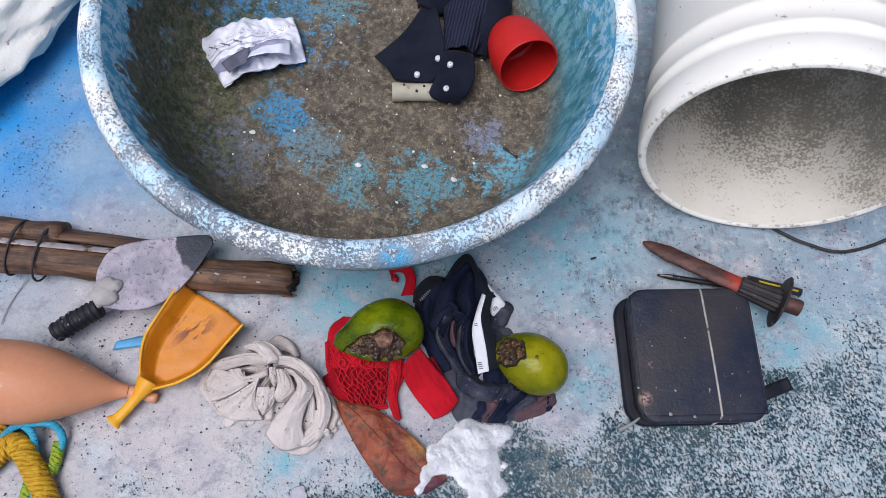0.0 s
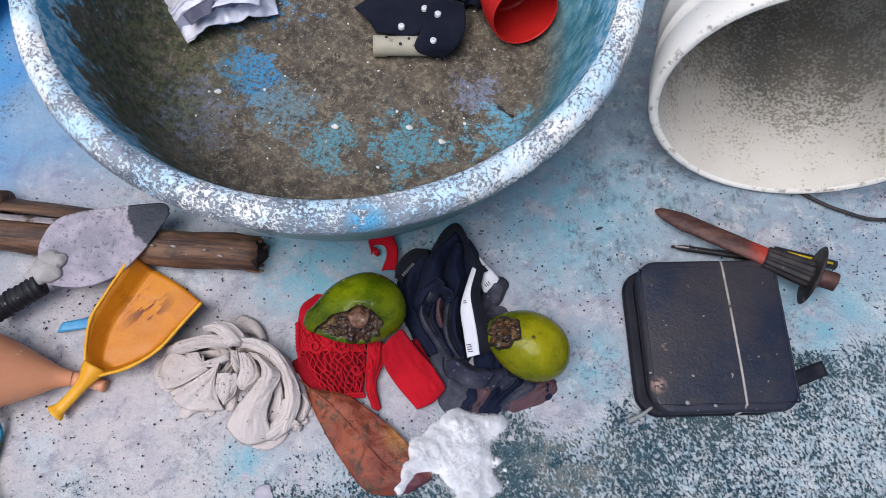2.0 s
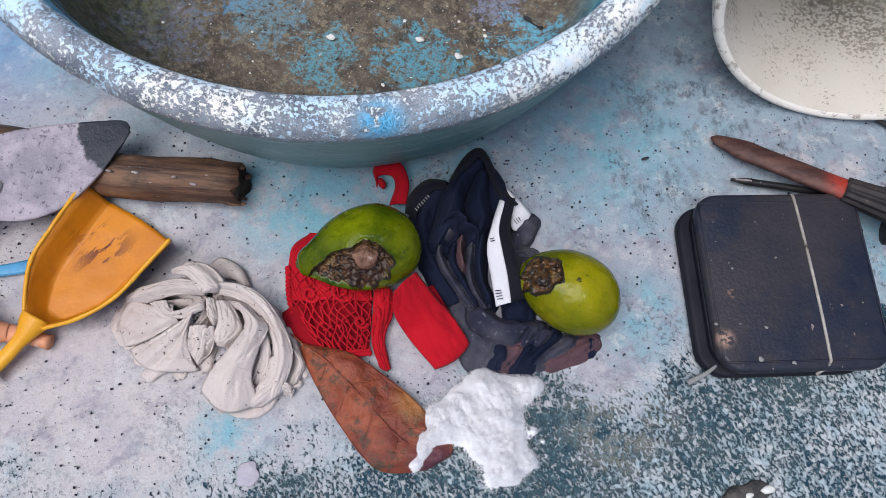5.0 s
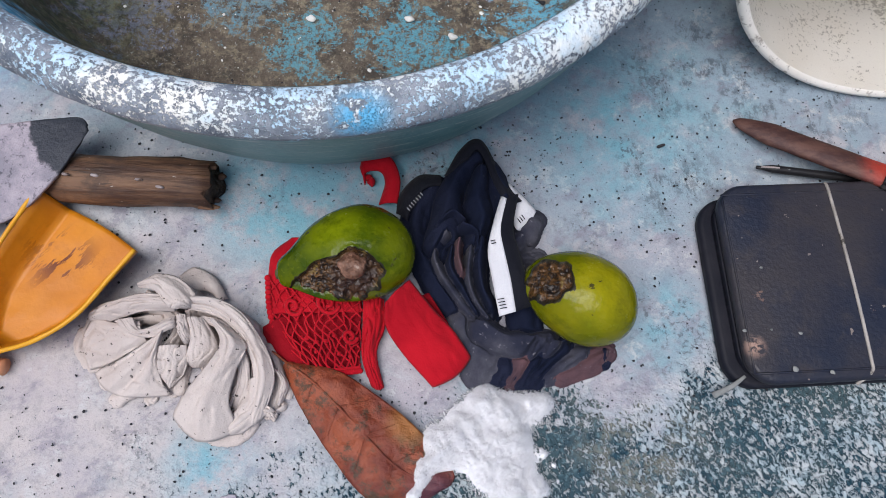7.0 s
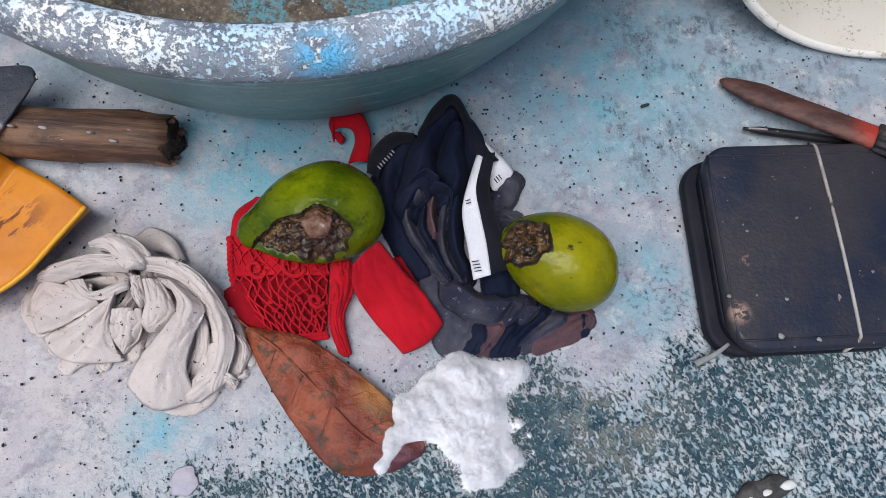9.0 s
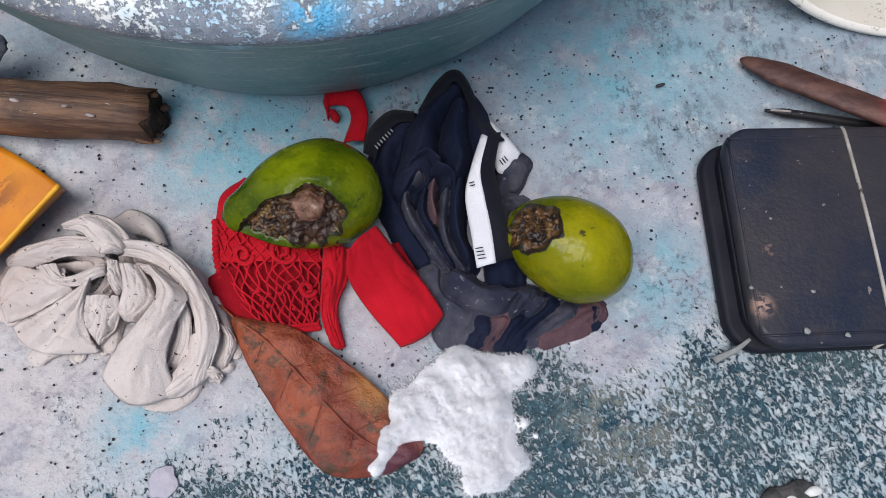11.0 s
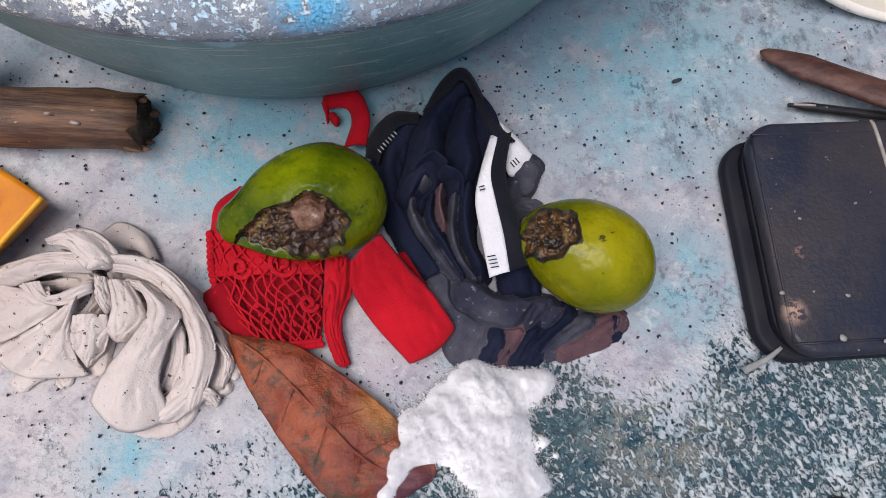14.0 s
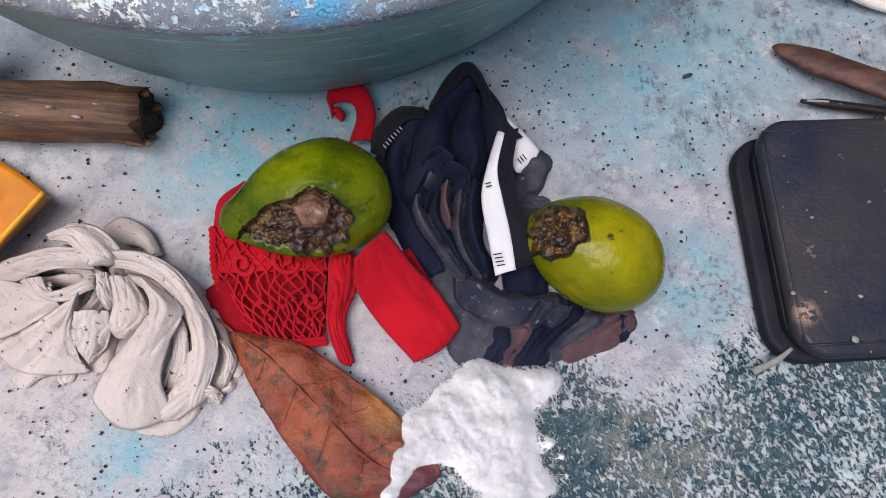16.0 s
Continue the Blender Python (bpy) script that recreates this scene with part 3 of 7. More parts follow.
def make_fruit(at, turn, length, radius, bend, profile, holes, rind, label, tilt=0):
    """A pear-shaped fruit lying along its local x; holes: rotten hollows (x, y, half length, half width, turn) seen from above."""
    f = thing("fruit", (at[0], at[1], 0), label, "fruit", "rotting fruits")
    m = pose(*at, 0, tilt, turn)
    n, k = 210, 230
    rows, mask = [], []
    for u, w in spline(profile, n):
        row, qs = [], []
        for j in range(k):
            b = 2 * math.pi * j / k
            p = m @ V(((u - 0.5) * length, bend * math.sin(math.pi * min(1, u * 0.85)) + radius * w * math.cos(b), radius * w * 0.97 * math.sin(b)))
            out = (p - (m @ V(((u - 0.5) * length * 0.8, bend, 0)))).normalized()
            p += out * 0.0007 * noise.noise(p * 45)
            q = 3.0
            if p.z > at[2]:
                for hx, hy, hl, hw, ht in holes:
                    ca, sa = math.cos(radians(ht)), math.sin(radians(ht))
                    dx, dy = p.x - hx, p.y - hy
                    q = min(q, math.hypot((dx * ca + dy * sa) / hl, (dy * ca - dx * sa) / hw))
                q += 0.24 * noise.noise(p * 110) + 0.08 * noise.noise(p * 260)
            if q < 1.0:
                deep = sm(1.0, 0.86, q)
                p -= out * deep * (0.0050 + 0.0030 * noise.noise(p * 190) + 0.0022 * noise.noise(p * 420))
            elif q < 1.25:
                p += out * 0.0005 * sm(1.25, 1.0, q)
            row.append(p)
            qs.append(q)
        rows.append(row)
        mask.append(qs)
    skin, rot = bmesh.new(), bmesh.new()
    made = {}

    def vert(bm, i, j):
        if (bm, i, j) not in made:
            made[bm, i, j] = bm.verts.new(rows[i][j])
        return made[bm, i, j]
    for i in range(n - 1):
        for j in range(k):
            jj = (j + 1) % k
            q = (mask[i][j] + mask[i + 1][jj] + mask[i][jj] + mask[i + 1][j]) / 4
            bm = rot if q < 1.05 else skin
            fc = bm.faces.new((vert(bm, i, j), vert(bm, i, jj), vert(bm, i + 1, jj), vert(bm, i + 1, j)))
            if q > 0.955 and bm is rot:
                fc.material_index = 1
    part("rind", skin, rind, f)
    ob = part("rotten_opening", rot, M_ROT, f, "brown honeycombed rot with black ragged edge")
    ob.data.materials.append(M_ROT_EDGE)
    return f, m


f1, m1 = make_fruit((0.0090, 0.3750, 0.035), 22, 0.102, 0.0355, 0.005, PEAR, ((0.0190, 0.3610, 0.0185, 0.0145, 10), (-0.0010, 0.3530, 0.0260, 0.0125, 24)),
                    rind_material("green_rind", (0.135, 0.165, 0.0006), (0.010, 0.042, 0.0006), (-0.004, 0.392, 0.068), 22), "green pear-shaped fruit rotting open, lying on red cloth")
f2, m2 = make_fruit((0.1815, 0.3805, 0.0325), -20, 0.086, 0.0330, 0.002, PLUMP, ((0.1555, 0.3840, 0.0155, 0.0150, 0),),
                    rind_material("yellow_green_rind", (0.225, 0.205, 0.0006), (0.085, 0.115, 0.0006), (0.190, 0.380, 0.067), -20), "yellow-green fruit with a rotten end, lying on dark briefs")

bm = bmesh.new()
SP = V((0.0175, 0.3655, 0.0610))
bmesh.ops.create_icosphere(bm, subdivisions=5, radius=1, matrix=Matrix.Translation(SP) @ Matrix.Diagonal((0.0100, 0.0090, 0.0075, 1)))
for v in bm.verts:
    v.co += (v.co - SP) * (0.22 * noise.noise(v.co * 160) + 0.08 * noise.noise(v.co * 500))
part("stone", bm, simple("brown_fruit_stone", (0.26, 0.140, 0.095), (0.11, 0.05, 0.030), 150, 0.5, 0.0006, 300, (0.40, 0.30, 0.24), 160), f1, "brown stone showing in the rotten opening")
M_STALK = simple("dry_stalk", (0.05, 0.05, 0.015), (0.09, 0.09, 0.03), 90, 0.8)
for f, mm, L in ((f1, m1, 0.102), (f2, m2, 0.086)):
    bm = bmesh.new()
    lathe(bm, [(0.0004, 0.0012), (0.0025, 0.001), (0.0036, 0.0), (0.004, -0.004)], mm @ pose(-L / 2, 0, 0, 0, -90, 0), 14, 0.2)
    part("stalk_scar", bm, M_STALK, f, "dark stalk scar")

# ---- sheets and folds of cloth ----


def sheet(bm, A, B, n=36, k=14, bulge=0.0, wr=0.0, freq=45, seed=0, ridge=0):
    """A surface between two edge curves, arched by bulge and wrinkled by wr; ridge: number of lengthwise pleats."""
    a, b = spline(A, n), spline(B, n)
    rows = []
    for i in range(n):
        row = []
        for j in range(k):
            v = j / (k - 1)
            p = V(a[i] * (1 - v) + b[i] * v)
            h = bulge * math.sin(math.pi * v)
            if wr:
                h += wr * (noise.noise((p * freq) + V((seed * 7.3, 0, 0))) + 0.5 * noise.noise(p * freq * 2.3 + V((0, seed, 0))))
            if ridge:
                h += abs(wr) * 0.9 * math.sin(v * ridge * 2 * math.pi + 2.0 * noise.noise(p * 18 + V((seed, 0, 0)))) * math.sin(math.pi * v)
            p.z = max(p.z + h, 0.0012)
            row.append(p)
        rows.append(row)
    return grid(bm, rows)


def fold(bm, path, width, height, n=34, k=13, lean=0.0, seed=0, ends=(0.25, 0.25)):
    """A rolled fold: an arch of cloth along a path, thinner at its ends, leaning to one side."""
    P = [V(p) for p in spline(path, n)]
    rows = []
    for i, p in enumerate(P):
        u = i / (n - 1)
        t = (ends[0] + (1 - ends[0]) * sm(0, 0.3, u)) * (ends[1] + (1 - ends[1]) * sm(1, 0.7, u))
        t *= 1 + 0.22 * noise.noise(V((u * 4, seed * 3.1, 0)))
        d = P[min(i + 1, n - 1)] - P[max(i - 1, 0)]
        d.z = 0
        s = d.normalized().cross(V((0, 0, 1)))
        row = []
        for j in range(k):
            a = math.pi * (-0.12 + 1.24 * j / (k - 1))
            x = -math.cos(a) * width * t + lean * width * max(0, math.sin(a)) ** 2
            q = p + s * x
            q.z = max(p.z + math.sin(a) * height * t + 0.0012 * noise.noise(q * 120 + V((seed, 0, 0))), 0.001)
            row.append(q)
        rows.append(row)
    return grid(bm, rows)


def panel(bm, A, B, arch, pleats=1, deep=0.002, bow=0.0, seed=0, n=56, k=25, crumple=1.0):
    """A broad arched fold between two edge curves: pleated lengthwise, tucked under at its edges, rounded at its end."""
    a, b = spline(A, n), spline(B, n)
    rows = []
    for i in range(n):
        u = i / (n - 1)
        out = V(a[-1] + b[-1]) - V(a[-6] + b[-6])
        out.z = 0
        out.normalize()
        drop = 0.72 + 0.28 * math.sqrt(max(0.0, 1 - (max(0.0, u - 0.84) / 0.16) ** 2))
        row = []
        for j in range(-2, k + 2):
            v = min(max(j / (k - 1), 0.0), 1.0)
            under = max(-j, j - k + 1, 0)
            w = v + 0.05 * noise.noise(V((u * 3, v * 2, seed)))
            p = V(a[i] * (1 - v) + b[i] * v) + out * (bow * math.sin(math.pi * v) * u ** 3)
            h = arch * (0.55 * math.sin(math.pi * v) + 0.6 * (1 - v) ** 1.5 * (1 if seed % 3 else 0) + 0.6 * v ** 1.5 * (0 if seed % 3 else 1))
            if pleats:
                s = abs(math.sin(math.pi * (w * pleats + 0.15 * math.sin(u * 3 + seed))))
                h += deep * (s ** 0.7 - 0.5) * (0.25 + 0.75 * math.sin(math.pi * v)) * (0.5 + 0.5 * u)
            h += 0.0016 * noise.noise(V((v * 4, u * 3, seed * 2.1))) - crumple * 0.0030 * max(0.0, 0.10 - abs(noise.noise(V((v * 3.4 + u, u * 2.6, seed * 1.3 + 5))))) / 0.10 + crumple * 0.0015 * noise.noise(V((v * 9, u * 5, seed * 3.7)))
            h += 0.0005 * noise.noise(p * 190)
            p.z = max((p.z + h) * drop - 0.0012 * under, 0.0008)
            if under:
                mid = V(a[i] + b[i]) / 2 - p
                mid.z = 0
                p += mid.normalized() * 0.0016 * under
            row.append(p)
        rows.append(row)
    return grid(bm, rows)


def drape(folds, step=0.0006, seed=0, wrinkle=0.0005, drop=0.70, spread=1.6, slack=0.0085, tall=1.0, round_top=1.5, lip=0.85, groove=0.0):
    """A heap of cloth as the upper envelope of its folds: each (ridge path, width to its left, width to its right) is a layer that
    slopes from the ridge and ends in a rounded edge. Returns vertices, faces and the number of the fold for each face."""
    paths = [np.array(spline(f[0], 26)) for f in folds]
    allp = np.vstack(paths)
    x0, y0 = allp[:, :2].min(0) - 0.025
    x1, y1 = allp[:, :2].max(0) + 0.025
    X, Y = np.meshgrid(np.arange(x0, x1, step), np.arange(y0, y1, step))
    Z, win = np.full(X.shape, -0.002), np.zeros(X.shape, int)
    D, U, Z2 = np.zeros(X.shape), np.zeros(X.shape), np.full(X.shape, -0.01)
    wob = np.sin(X * 330 + 1.9 * np.sin(Y * 210 + seed)) * np.sin(Y * 290 + 1.6 * np.sin(X * 250 + seed))
    slow = np.sin(X * 120 + 2.3 * np.sin(Y * 90 + seed)) + np.sin(Y * 140 + 2.1 * np.sin(X * 110 + 2 * seed))
    for k, (f, P) in enumerate(zip(folds, paths)):
        best = np.full(X.shape, 9.0)
        side, uu, zz = np.zeros(X.shape), np.zeros(X.shape), np.zeros(X.shape)
        for i in range(len(P) - 1):
            a, d = P[i], P[i + 1] - P[i]
            t = np.clip(((X - a[0]) * d[0] + (Y - a[1]) * d[1]) / (d[0] ** 2 + d[1] ** 2 + 1e-12), 0, 1)
            ex, ey = X - a[0] - t * d[0], Y - a[1] - t * d[1]
            q = np.hypot(ex, ey)
            hit = q < best
            best = np.where(hit, q, best)
            side = np.where(hit, np.sign(d[0] * ey - d[1] * ex), side)
            uu, zz = np.where(hit, (i + t) / (len(P) - 1), uu), np.where(hit, tall * (a[2] + t * d[2]), zz)
        wide = np.where(side > 0, f[1], f[2])
        wide = wide * spread
        w = wide * (1 + 0.10 * np.sin(uu * 8 + k * 2.1) + 0.06 * slow) + 0.0005 * wob
        q = np.clip(best / w, 0, 1.3)
        h = zz * (1 - drop * np.clip(q, 0, 1) ** round_top) * np.sqrt(np.clip(1 - (np.clip(q - lip, 0, 1) / (1 - lip)) ** 2, 0, 1))
        h -= 0.0016 * np.exp(-((q - 0.45) / 0.16) ** 2) * np.clip(np.sin(uu * 6 + k * 1.3), 0, 1)
        # the slack cloth under the fold
        q2 = np.clip(best / (wide * 0.55 + slack + 0.0008 * slow), 0, 1)
        low = np.minimum(zz * 0.50, 1.5 * slack) * np.sqrt(np.clip(1 - q2 ** 3, 0, 1)) * (best < wide + slack)
        h = np.where(q < 1, np.maximum(h, low), low)
        up = h > np.maximum(Z, 0.0006)
        Z2 = np.where(up, Z, np.maximum(Z2, h))
        Z, win = np.where(up, h, Z), np.where(up, k, win)
        D, U = np.where(up, best * side, D), np.where(up, uu, U)
    # soft creases along the folds
    lines = np.sin(D * 520 + 2.5 * np.sin(U * 5 + win * 1.9) + 1.3 * slow)
    Z = Z + np.where(Z > 0.003, wrinkle * (0.55 * lines * np.sin(U * 4 + win) + 0.5 * wob + 0.5 * slow), 0)
    # cloth tucks under where two folds meet
    Z = Z - np.where(Z2 > 0.003, groove * np.exp(-((Z - Z2) / 0.0016) ** 2), 0) * np.clip((Z - 0.003) / 0.012, 0, 1)
    for _ in range(1):
        Z[1:-1, 1:-1] = 0.5 * Z[1:-1, 1:-1] + 0.125 * (Z[2:, 1:-1] + Z[:-2, 1:-1] + Z[1:-1, 2:] + Z[1:-1, :-2])
    num, verts, faces, owner = {}, [], [], []
    for i, j in np.argwhere(Z[:-1, :-1] > 0.0004):
        ring = []
        for a, b in ((i, j), (i, j + 1), (i + 1, j + 1), (i + 1, j)):
            if (a, b) not in num:
                num[a, b] = len(verts)
                verts.append((X[a, b], Y[a, b], max(Z[a, b], 0.0003)))
            ring.append(num[a, b])
        faces.append(ring)
        owner.append(int(win[i, j]))
    return verts, faces, owner


def draped_part(name, made, materials, slots, parent, label=""):
    verts, faces, owner = made
    me = bpy.data.meshes.new(name)
    me.from_pydata(verts, [], faces)
    for mt in materials:
        me.materials.append(mt)
    me.polygons.foreach_set("material_index", [slots[k] for k in owner])
    me.shade_smooth()
    ob = new(name, me)
    ob.parent, ob.matrix_parent_inverse = parent, Matrix.Translation(-parent.location)
    if label:
        ob["label"] = label
    return ob


def cloth_material(name, a, b, rough=0.85, weave=900, spots=None, at=(0.62, 0.7), sscale=60, sheen=0.0, scale=25):
    m = Mat(name, rough=rough, spec=0.08)
    c = m.mix(m.ramp(m.noise(scale, 5), 0.35, 0.65), a, b)
    c = m.mix(m.math("MULTIPLY", m.noise(weave, 2), 0.3), c, tuple(x * 0.5 for x in a))
    if spots:
        c = m.mix(m.ramp(m.noise(sscale, 4, 0.65), *at), c, spots)
    m.b.inputs["Sheen Weight"].default_value = sheen
    m.color(c).bump(m.noise(weave, 3), 0.0004).bump(m.noise(60, 4, 0.6), 0.0016)
    return m.m


M_GREY = cloth_material("dirty_beige_cotton", (0.62, 0.535, 0.50), (0.74, 0.66, 0.62), spots=(0.10, 0.085, 0.08), at=(0.65, 0.675), sscale=230)
M_RED = cloth_material("red_knit", (0.56, 0.010, 0.022), (0.42, 0.006, 0.016), sheen=0.05)
M_NAVY = cloth_material("dusty_navy_jersey", (0.009, 0.013, 0.032), (0.018, 0.022, 0.046), spots=(0.10, 0.10, 0.12), at=(0.64, 0.80), sscale=300, sheen=0.01)
M_DUSTY = cloth_material("dusty_dark_mesh", (0.030, 0.033, 0.056), (0.105, 0.104, 0.128), spots=(0.24, 0.23, 0.26), at=(0.60, 0.75), sscale=240, sheen=0.02)
M_MAUVE = cloth_material("faded_mauve_cloth", (0.15, 0.080, 0.088), (0.075, 0.050, 0.064), spots=(0.19, 0.15, 0.16), at=(0.62, 0.75), sscale=200, sheen=0.02)
M_BAND = cloth_material("white_waistband", (0.74, 0.74, 0.77), (0.66, 0.66, 0.70), sheen=0.05)
M_BLACKBAND = cloth_material("black_waistband", (0.010, 0.011, 0.018), (0.018, 0.019, 0.026), sheen=0.05)
# ink of the prints, also the painted shade of the pipe's holes
M_INK = simple("dark_print_and_hole_shade", (0.02, 0.02, 0.03), (0.03, 0.03, 0.04), 60, 0.7, 0)
M_PALEINK = simple("pale_print", (0.6, 0.6, 0.64), (0.5, 0.5, 0.54), 60, 0.7, 0)


def bars(bm, start, along, across, widths, height, gap=0.0012):
    """A row of small flat bars where a print cannot be given."""
    p, al, ac = V(start), V(along).normalized(), V(across).normalized()
    up = al.cross(ac).normalized()
    if up.z < 0:
        up = -up
    for w in widths:
        q = [p, p + al * w, p + al * w + ac * height, p + ac * height]
        grid(bm, [[q[0] + up * 0.0002, q[1] + up * 0.0002], [q[3] + up * 0.0002, q[2] + up * 0.0002]])
        grid(bm, [[q[0] + up * 0.0005, q[1] + up * 0.0005], [q[3] + up * 0.0005, q[2] + up * 0.0005]])
        p = p + al * (w + gap)


# ---- crumpled beige cloth ----


def make_beige_cloth():
    c = thing("cloth", (-0.085, 0.29, 0), "crumpled dirty beige cotton cloth twisted into folds", "cloth")
    F = []
    F.append(([(-0.1759, 0.2931, 0.0060), (-0.1740, 0.2804, 0.0045), (-0.1654, 0.2728, 0.0030)], 0.0063, 0.0054))
    F.append(([(-0.1719, 0.3077, 0.0090), (-0.1733, 0.2953, 0.0070), (-0.1727, 0.2882, 0.0050)], 0.0040, 0.0040))
    F.append(([(-0.1512, 0.2959, 0.0150), (-0.1553, 0.2828, 0.0105), (-0.1602, 0.2724, 0.0060)], 0.0086, 0.0076))
    F.append(([(-0.1640, 0.3059, 0.0150), (-0.1551, 0.3010, 0.0143), (-0.1443, 0.2990, 0.0137), (-0.1308, 0.2973, 0.0130)], 0.0047, 0.0061))
    F.append(([(-0.1234, 0.2752, 0.0140), (-0.1353, 0.2643, 0.0100), (-0.1473, 0.2618, 0.0060)], 0.0076, 0.0081))
    F.append(([(-0.1103, 0.2901, 0.0170), (-0.1180, 0.2745, 0.0130), (-0.1265, 0.2588, 0.0090), (-0.1355, 0.2504, 0.0050)], 0.0061, 0.0076))
    F.append(([(-0.1076, 0.2854, 0.0150), (-0.1083, 0.2731, 0.0100), (-0.1112, 0.2558, 0.0050)], 0.0040, 0.0061))
    F.append(([(-0.1060, 0.2698, 0.0100), (-0.0978, 0.2610, 0.0050)], 0.0040, 0.0029))
    F.append(([(-0.1064, 0.3114, 0.0260), (-0.1086, 0.2996, 0.0225), (-0.1189, 0.2871, 0.0190), (-0.1334, 0.2763, 0.0155), (-0.1496, 0.2665, 0.0120)], 0.0076, 0.0023))
    F.append(([(-0.1393, 0.2975, 0.0180), (-0.1288, 0.2967, 0.0180), (-0.1231, 0.3025, 0.0180)], 0.0043, 0.0040))
    F.append(([(-0.1534, 0.3070, 0.0210), (-0.1410, 0.3093, 0.0213), (-0.1289, 0.3129, 0.0217), (-0.1198, 0.3155, 0.0220)], 0.0022, 0.0050))
    F.append(([(-0.1208, 0.3024, 0.0220), (-0.1189, 0.3089, 0.0224), (-0.1144, 0.3129, 0.0228), (-0.1067, 0.3154, 0.0232), (-0.1029, 0.3070, 0.0236), (-0.1059, 0.2966, 0.0240)], 0.0023, 0.0029))
    F.append(([(-0.1606, 0.3036, 0.0190), (-0.1609, 0.3102, 0.0210), (-0.1464, 0.3166, 0.0230), (-0.1285, 0.3215, 0.0250), (-0.1091, 0.3182, 0.0270)], 0.0029, 0.0061))
    F.append(([(-0.1006, 0.3125, 0.0220), (-0.0929, 0.3031, 0.0197), (-0.0887, 0.2960, 0.0173), (-0.0966, 0.2921, 0.0150)], 0.0036, 0.0047))
    F.append(([(-0.0994, 0.2912, 0.0170), (-0.0972, 0.2822, 0.0125), (-0.0955, 0.2675, 0.0080)], 0.0079, 0.0079))
    F.append(([(-0.1069, 0.2903, 0.0190), (-0.0977, 0.2936, 0.0190), (-0.0893, 0.2936, 0.0190)], 0.0018, 0.0022))
    F.append(([(-0.0873, 0.3150, 0.0220), (-0.0792, 0.3068, 0.0190), (-0.0735, 0.2972, 0.0160), (-0.0743, 0.2873, 0.0130)], 0.0054, 0.0065))
    F.append(([(-0.0916, 0.3118, 0.0200), (-0.0874, 0.3035, 0.0183), (-0.0878, 0.2906, 0.0167), (-0.0801, 0.2835, 0.0150)], 0.0022, 0.0025))
    F.append(([(-0.0596, 0.2391, 0.0060), (-0.0427, 0.2454, 0.0070), (-0.0379, 0.2591, 0.0080), (-0.0402, 0.2731, 0.0090)], 0.0054, 0.0086))
    F.append(([(-0.0549, 0.2537, 0.0120), (-0.0440, 0.2662, 0.0145), (-0.0407, 0.2765, 0.0170)], 0.0023, 0.0029))
    F.append(([(-0.0544, 0.2891, 0.0080), (-0.0522, 0.2766, 0.0070), (-0.0505, 0.2661, 0.0060)], 0.0036, 0.0036))
    F.append(([(-0.0580, 0.3088, 0.0240), (-0.0505, 0.3006, 0.0210), (-0.0502, 0.2901, 0.0180), (-0.0530, 0.2827, 0.0150)], 0.0029, 0.0047))
    F.append(([(-0.0737, 0.2738, 0.0180), (-0.0838, 0.2591, 0.0125), (-0.0841, 0.2434, 0.0070)], 0.0061, 0.0047))
    F.append(([(-0.0602, 0.2835, 0.0240), (-0.0626, 0.2694, 0.0190), (-0.0666, 0.2549, 0.0140), (-0.0709, 0.2430, 0.0090)], 0.0119, 0.0112))
    F.append(([(-0.0706, 0.3133, 0.0270), (-0.0635, 0.3058, 0.0246), (-0.0588, 0.2951, 0.0222), (-0.0635, 0.2818, 0.0198), (-0.0719, 0.2670, 0.0174), (-0.0784, 0.2526, 0.0150)], 0.0054, 0.0068))
    F.append(([(-0.0382, 0.3071, 0.0190), (-0.0267, 0.2932, 0.0150), (-0.0224, 0.2761, 0.0110), (-0.0265, 0.2604, 0.0070)], 0.0047, 0.0047))
    F.append(([(-0.0268, 0.2923, 0.0090), (-0.0179, 0.2840, 0.0070), (-0.0157, 0.2754, 0.0050)], 0.0029, 0.0029))
    F.append(([(-0.0205, 0.2640, 0.0090), (-0.0164, 0.2686, 0.0075), (-0.0220, 0.2713, 0.0060)], 0.0022, 0.0022))
    F.append(([(-0.0657, 0.3130, 0.0240), (-0.0529, 0.3095, 0.0210), (-0.0463, 0.2982, 0.0180), (-0.0435, 0.2835, 0.0150)], 0.0018, 0.0023))
    F.append(([(-0.0893, 0.3183, 0.0250), (-0.0702, 0.3173, 0.0220), (-0.0547, 0.3143, 0.0190), (-0.0436, 0.3029, 0.0160), (-0.0379, 0.2858, 0.0130), (-0.0353, 0.2648, 0.0100), (-0.0378, 0.2475, 0.0070)], 0.0036, 0.0025))
    F.append(([(-0.0925, 0.3259, 0.0280), (-0.0757, 0.3261, 0.0247), (-0.0602, 0.3213, 0.0213), (-0.0461, 0.3114, 0.0180), (-0.0368, 0.2988, 0.0147), (-0.0313, 0.2836, 0.0113), (-0.0294, 0.2652, 0.0080)], 0.0079, 0.0061))
    F.append(([(-0.1346, 0.3304, 0.0220), (-0.1284, 0.3295, 0.0245), (-0.1199, 0.3291, 0.0270)], 0.0025, 0.0025))
    F.append(([(-0.1231, 0.3348, 0.0300), (-0.1108, 0.3362, 0.0300), (-0.0983, 0.3319, 0.0300), (-0.0977, 0.3234, 0.0300)], 0.0058, 0.0086))
    F.append(([(-0.1252, 0.3268, 0.0260), (-0.1128, 0.3205, 0.0265), (-0.1091, 0.3182, 0.0270)], 0.0040, 0.0029))
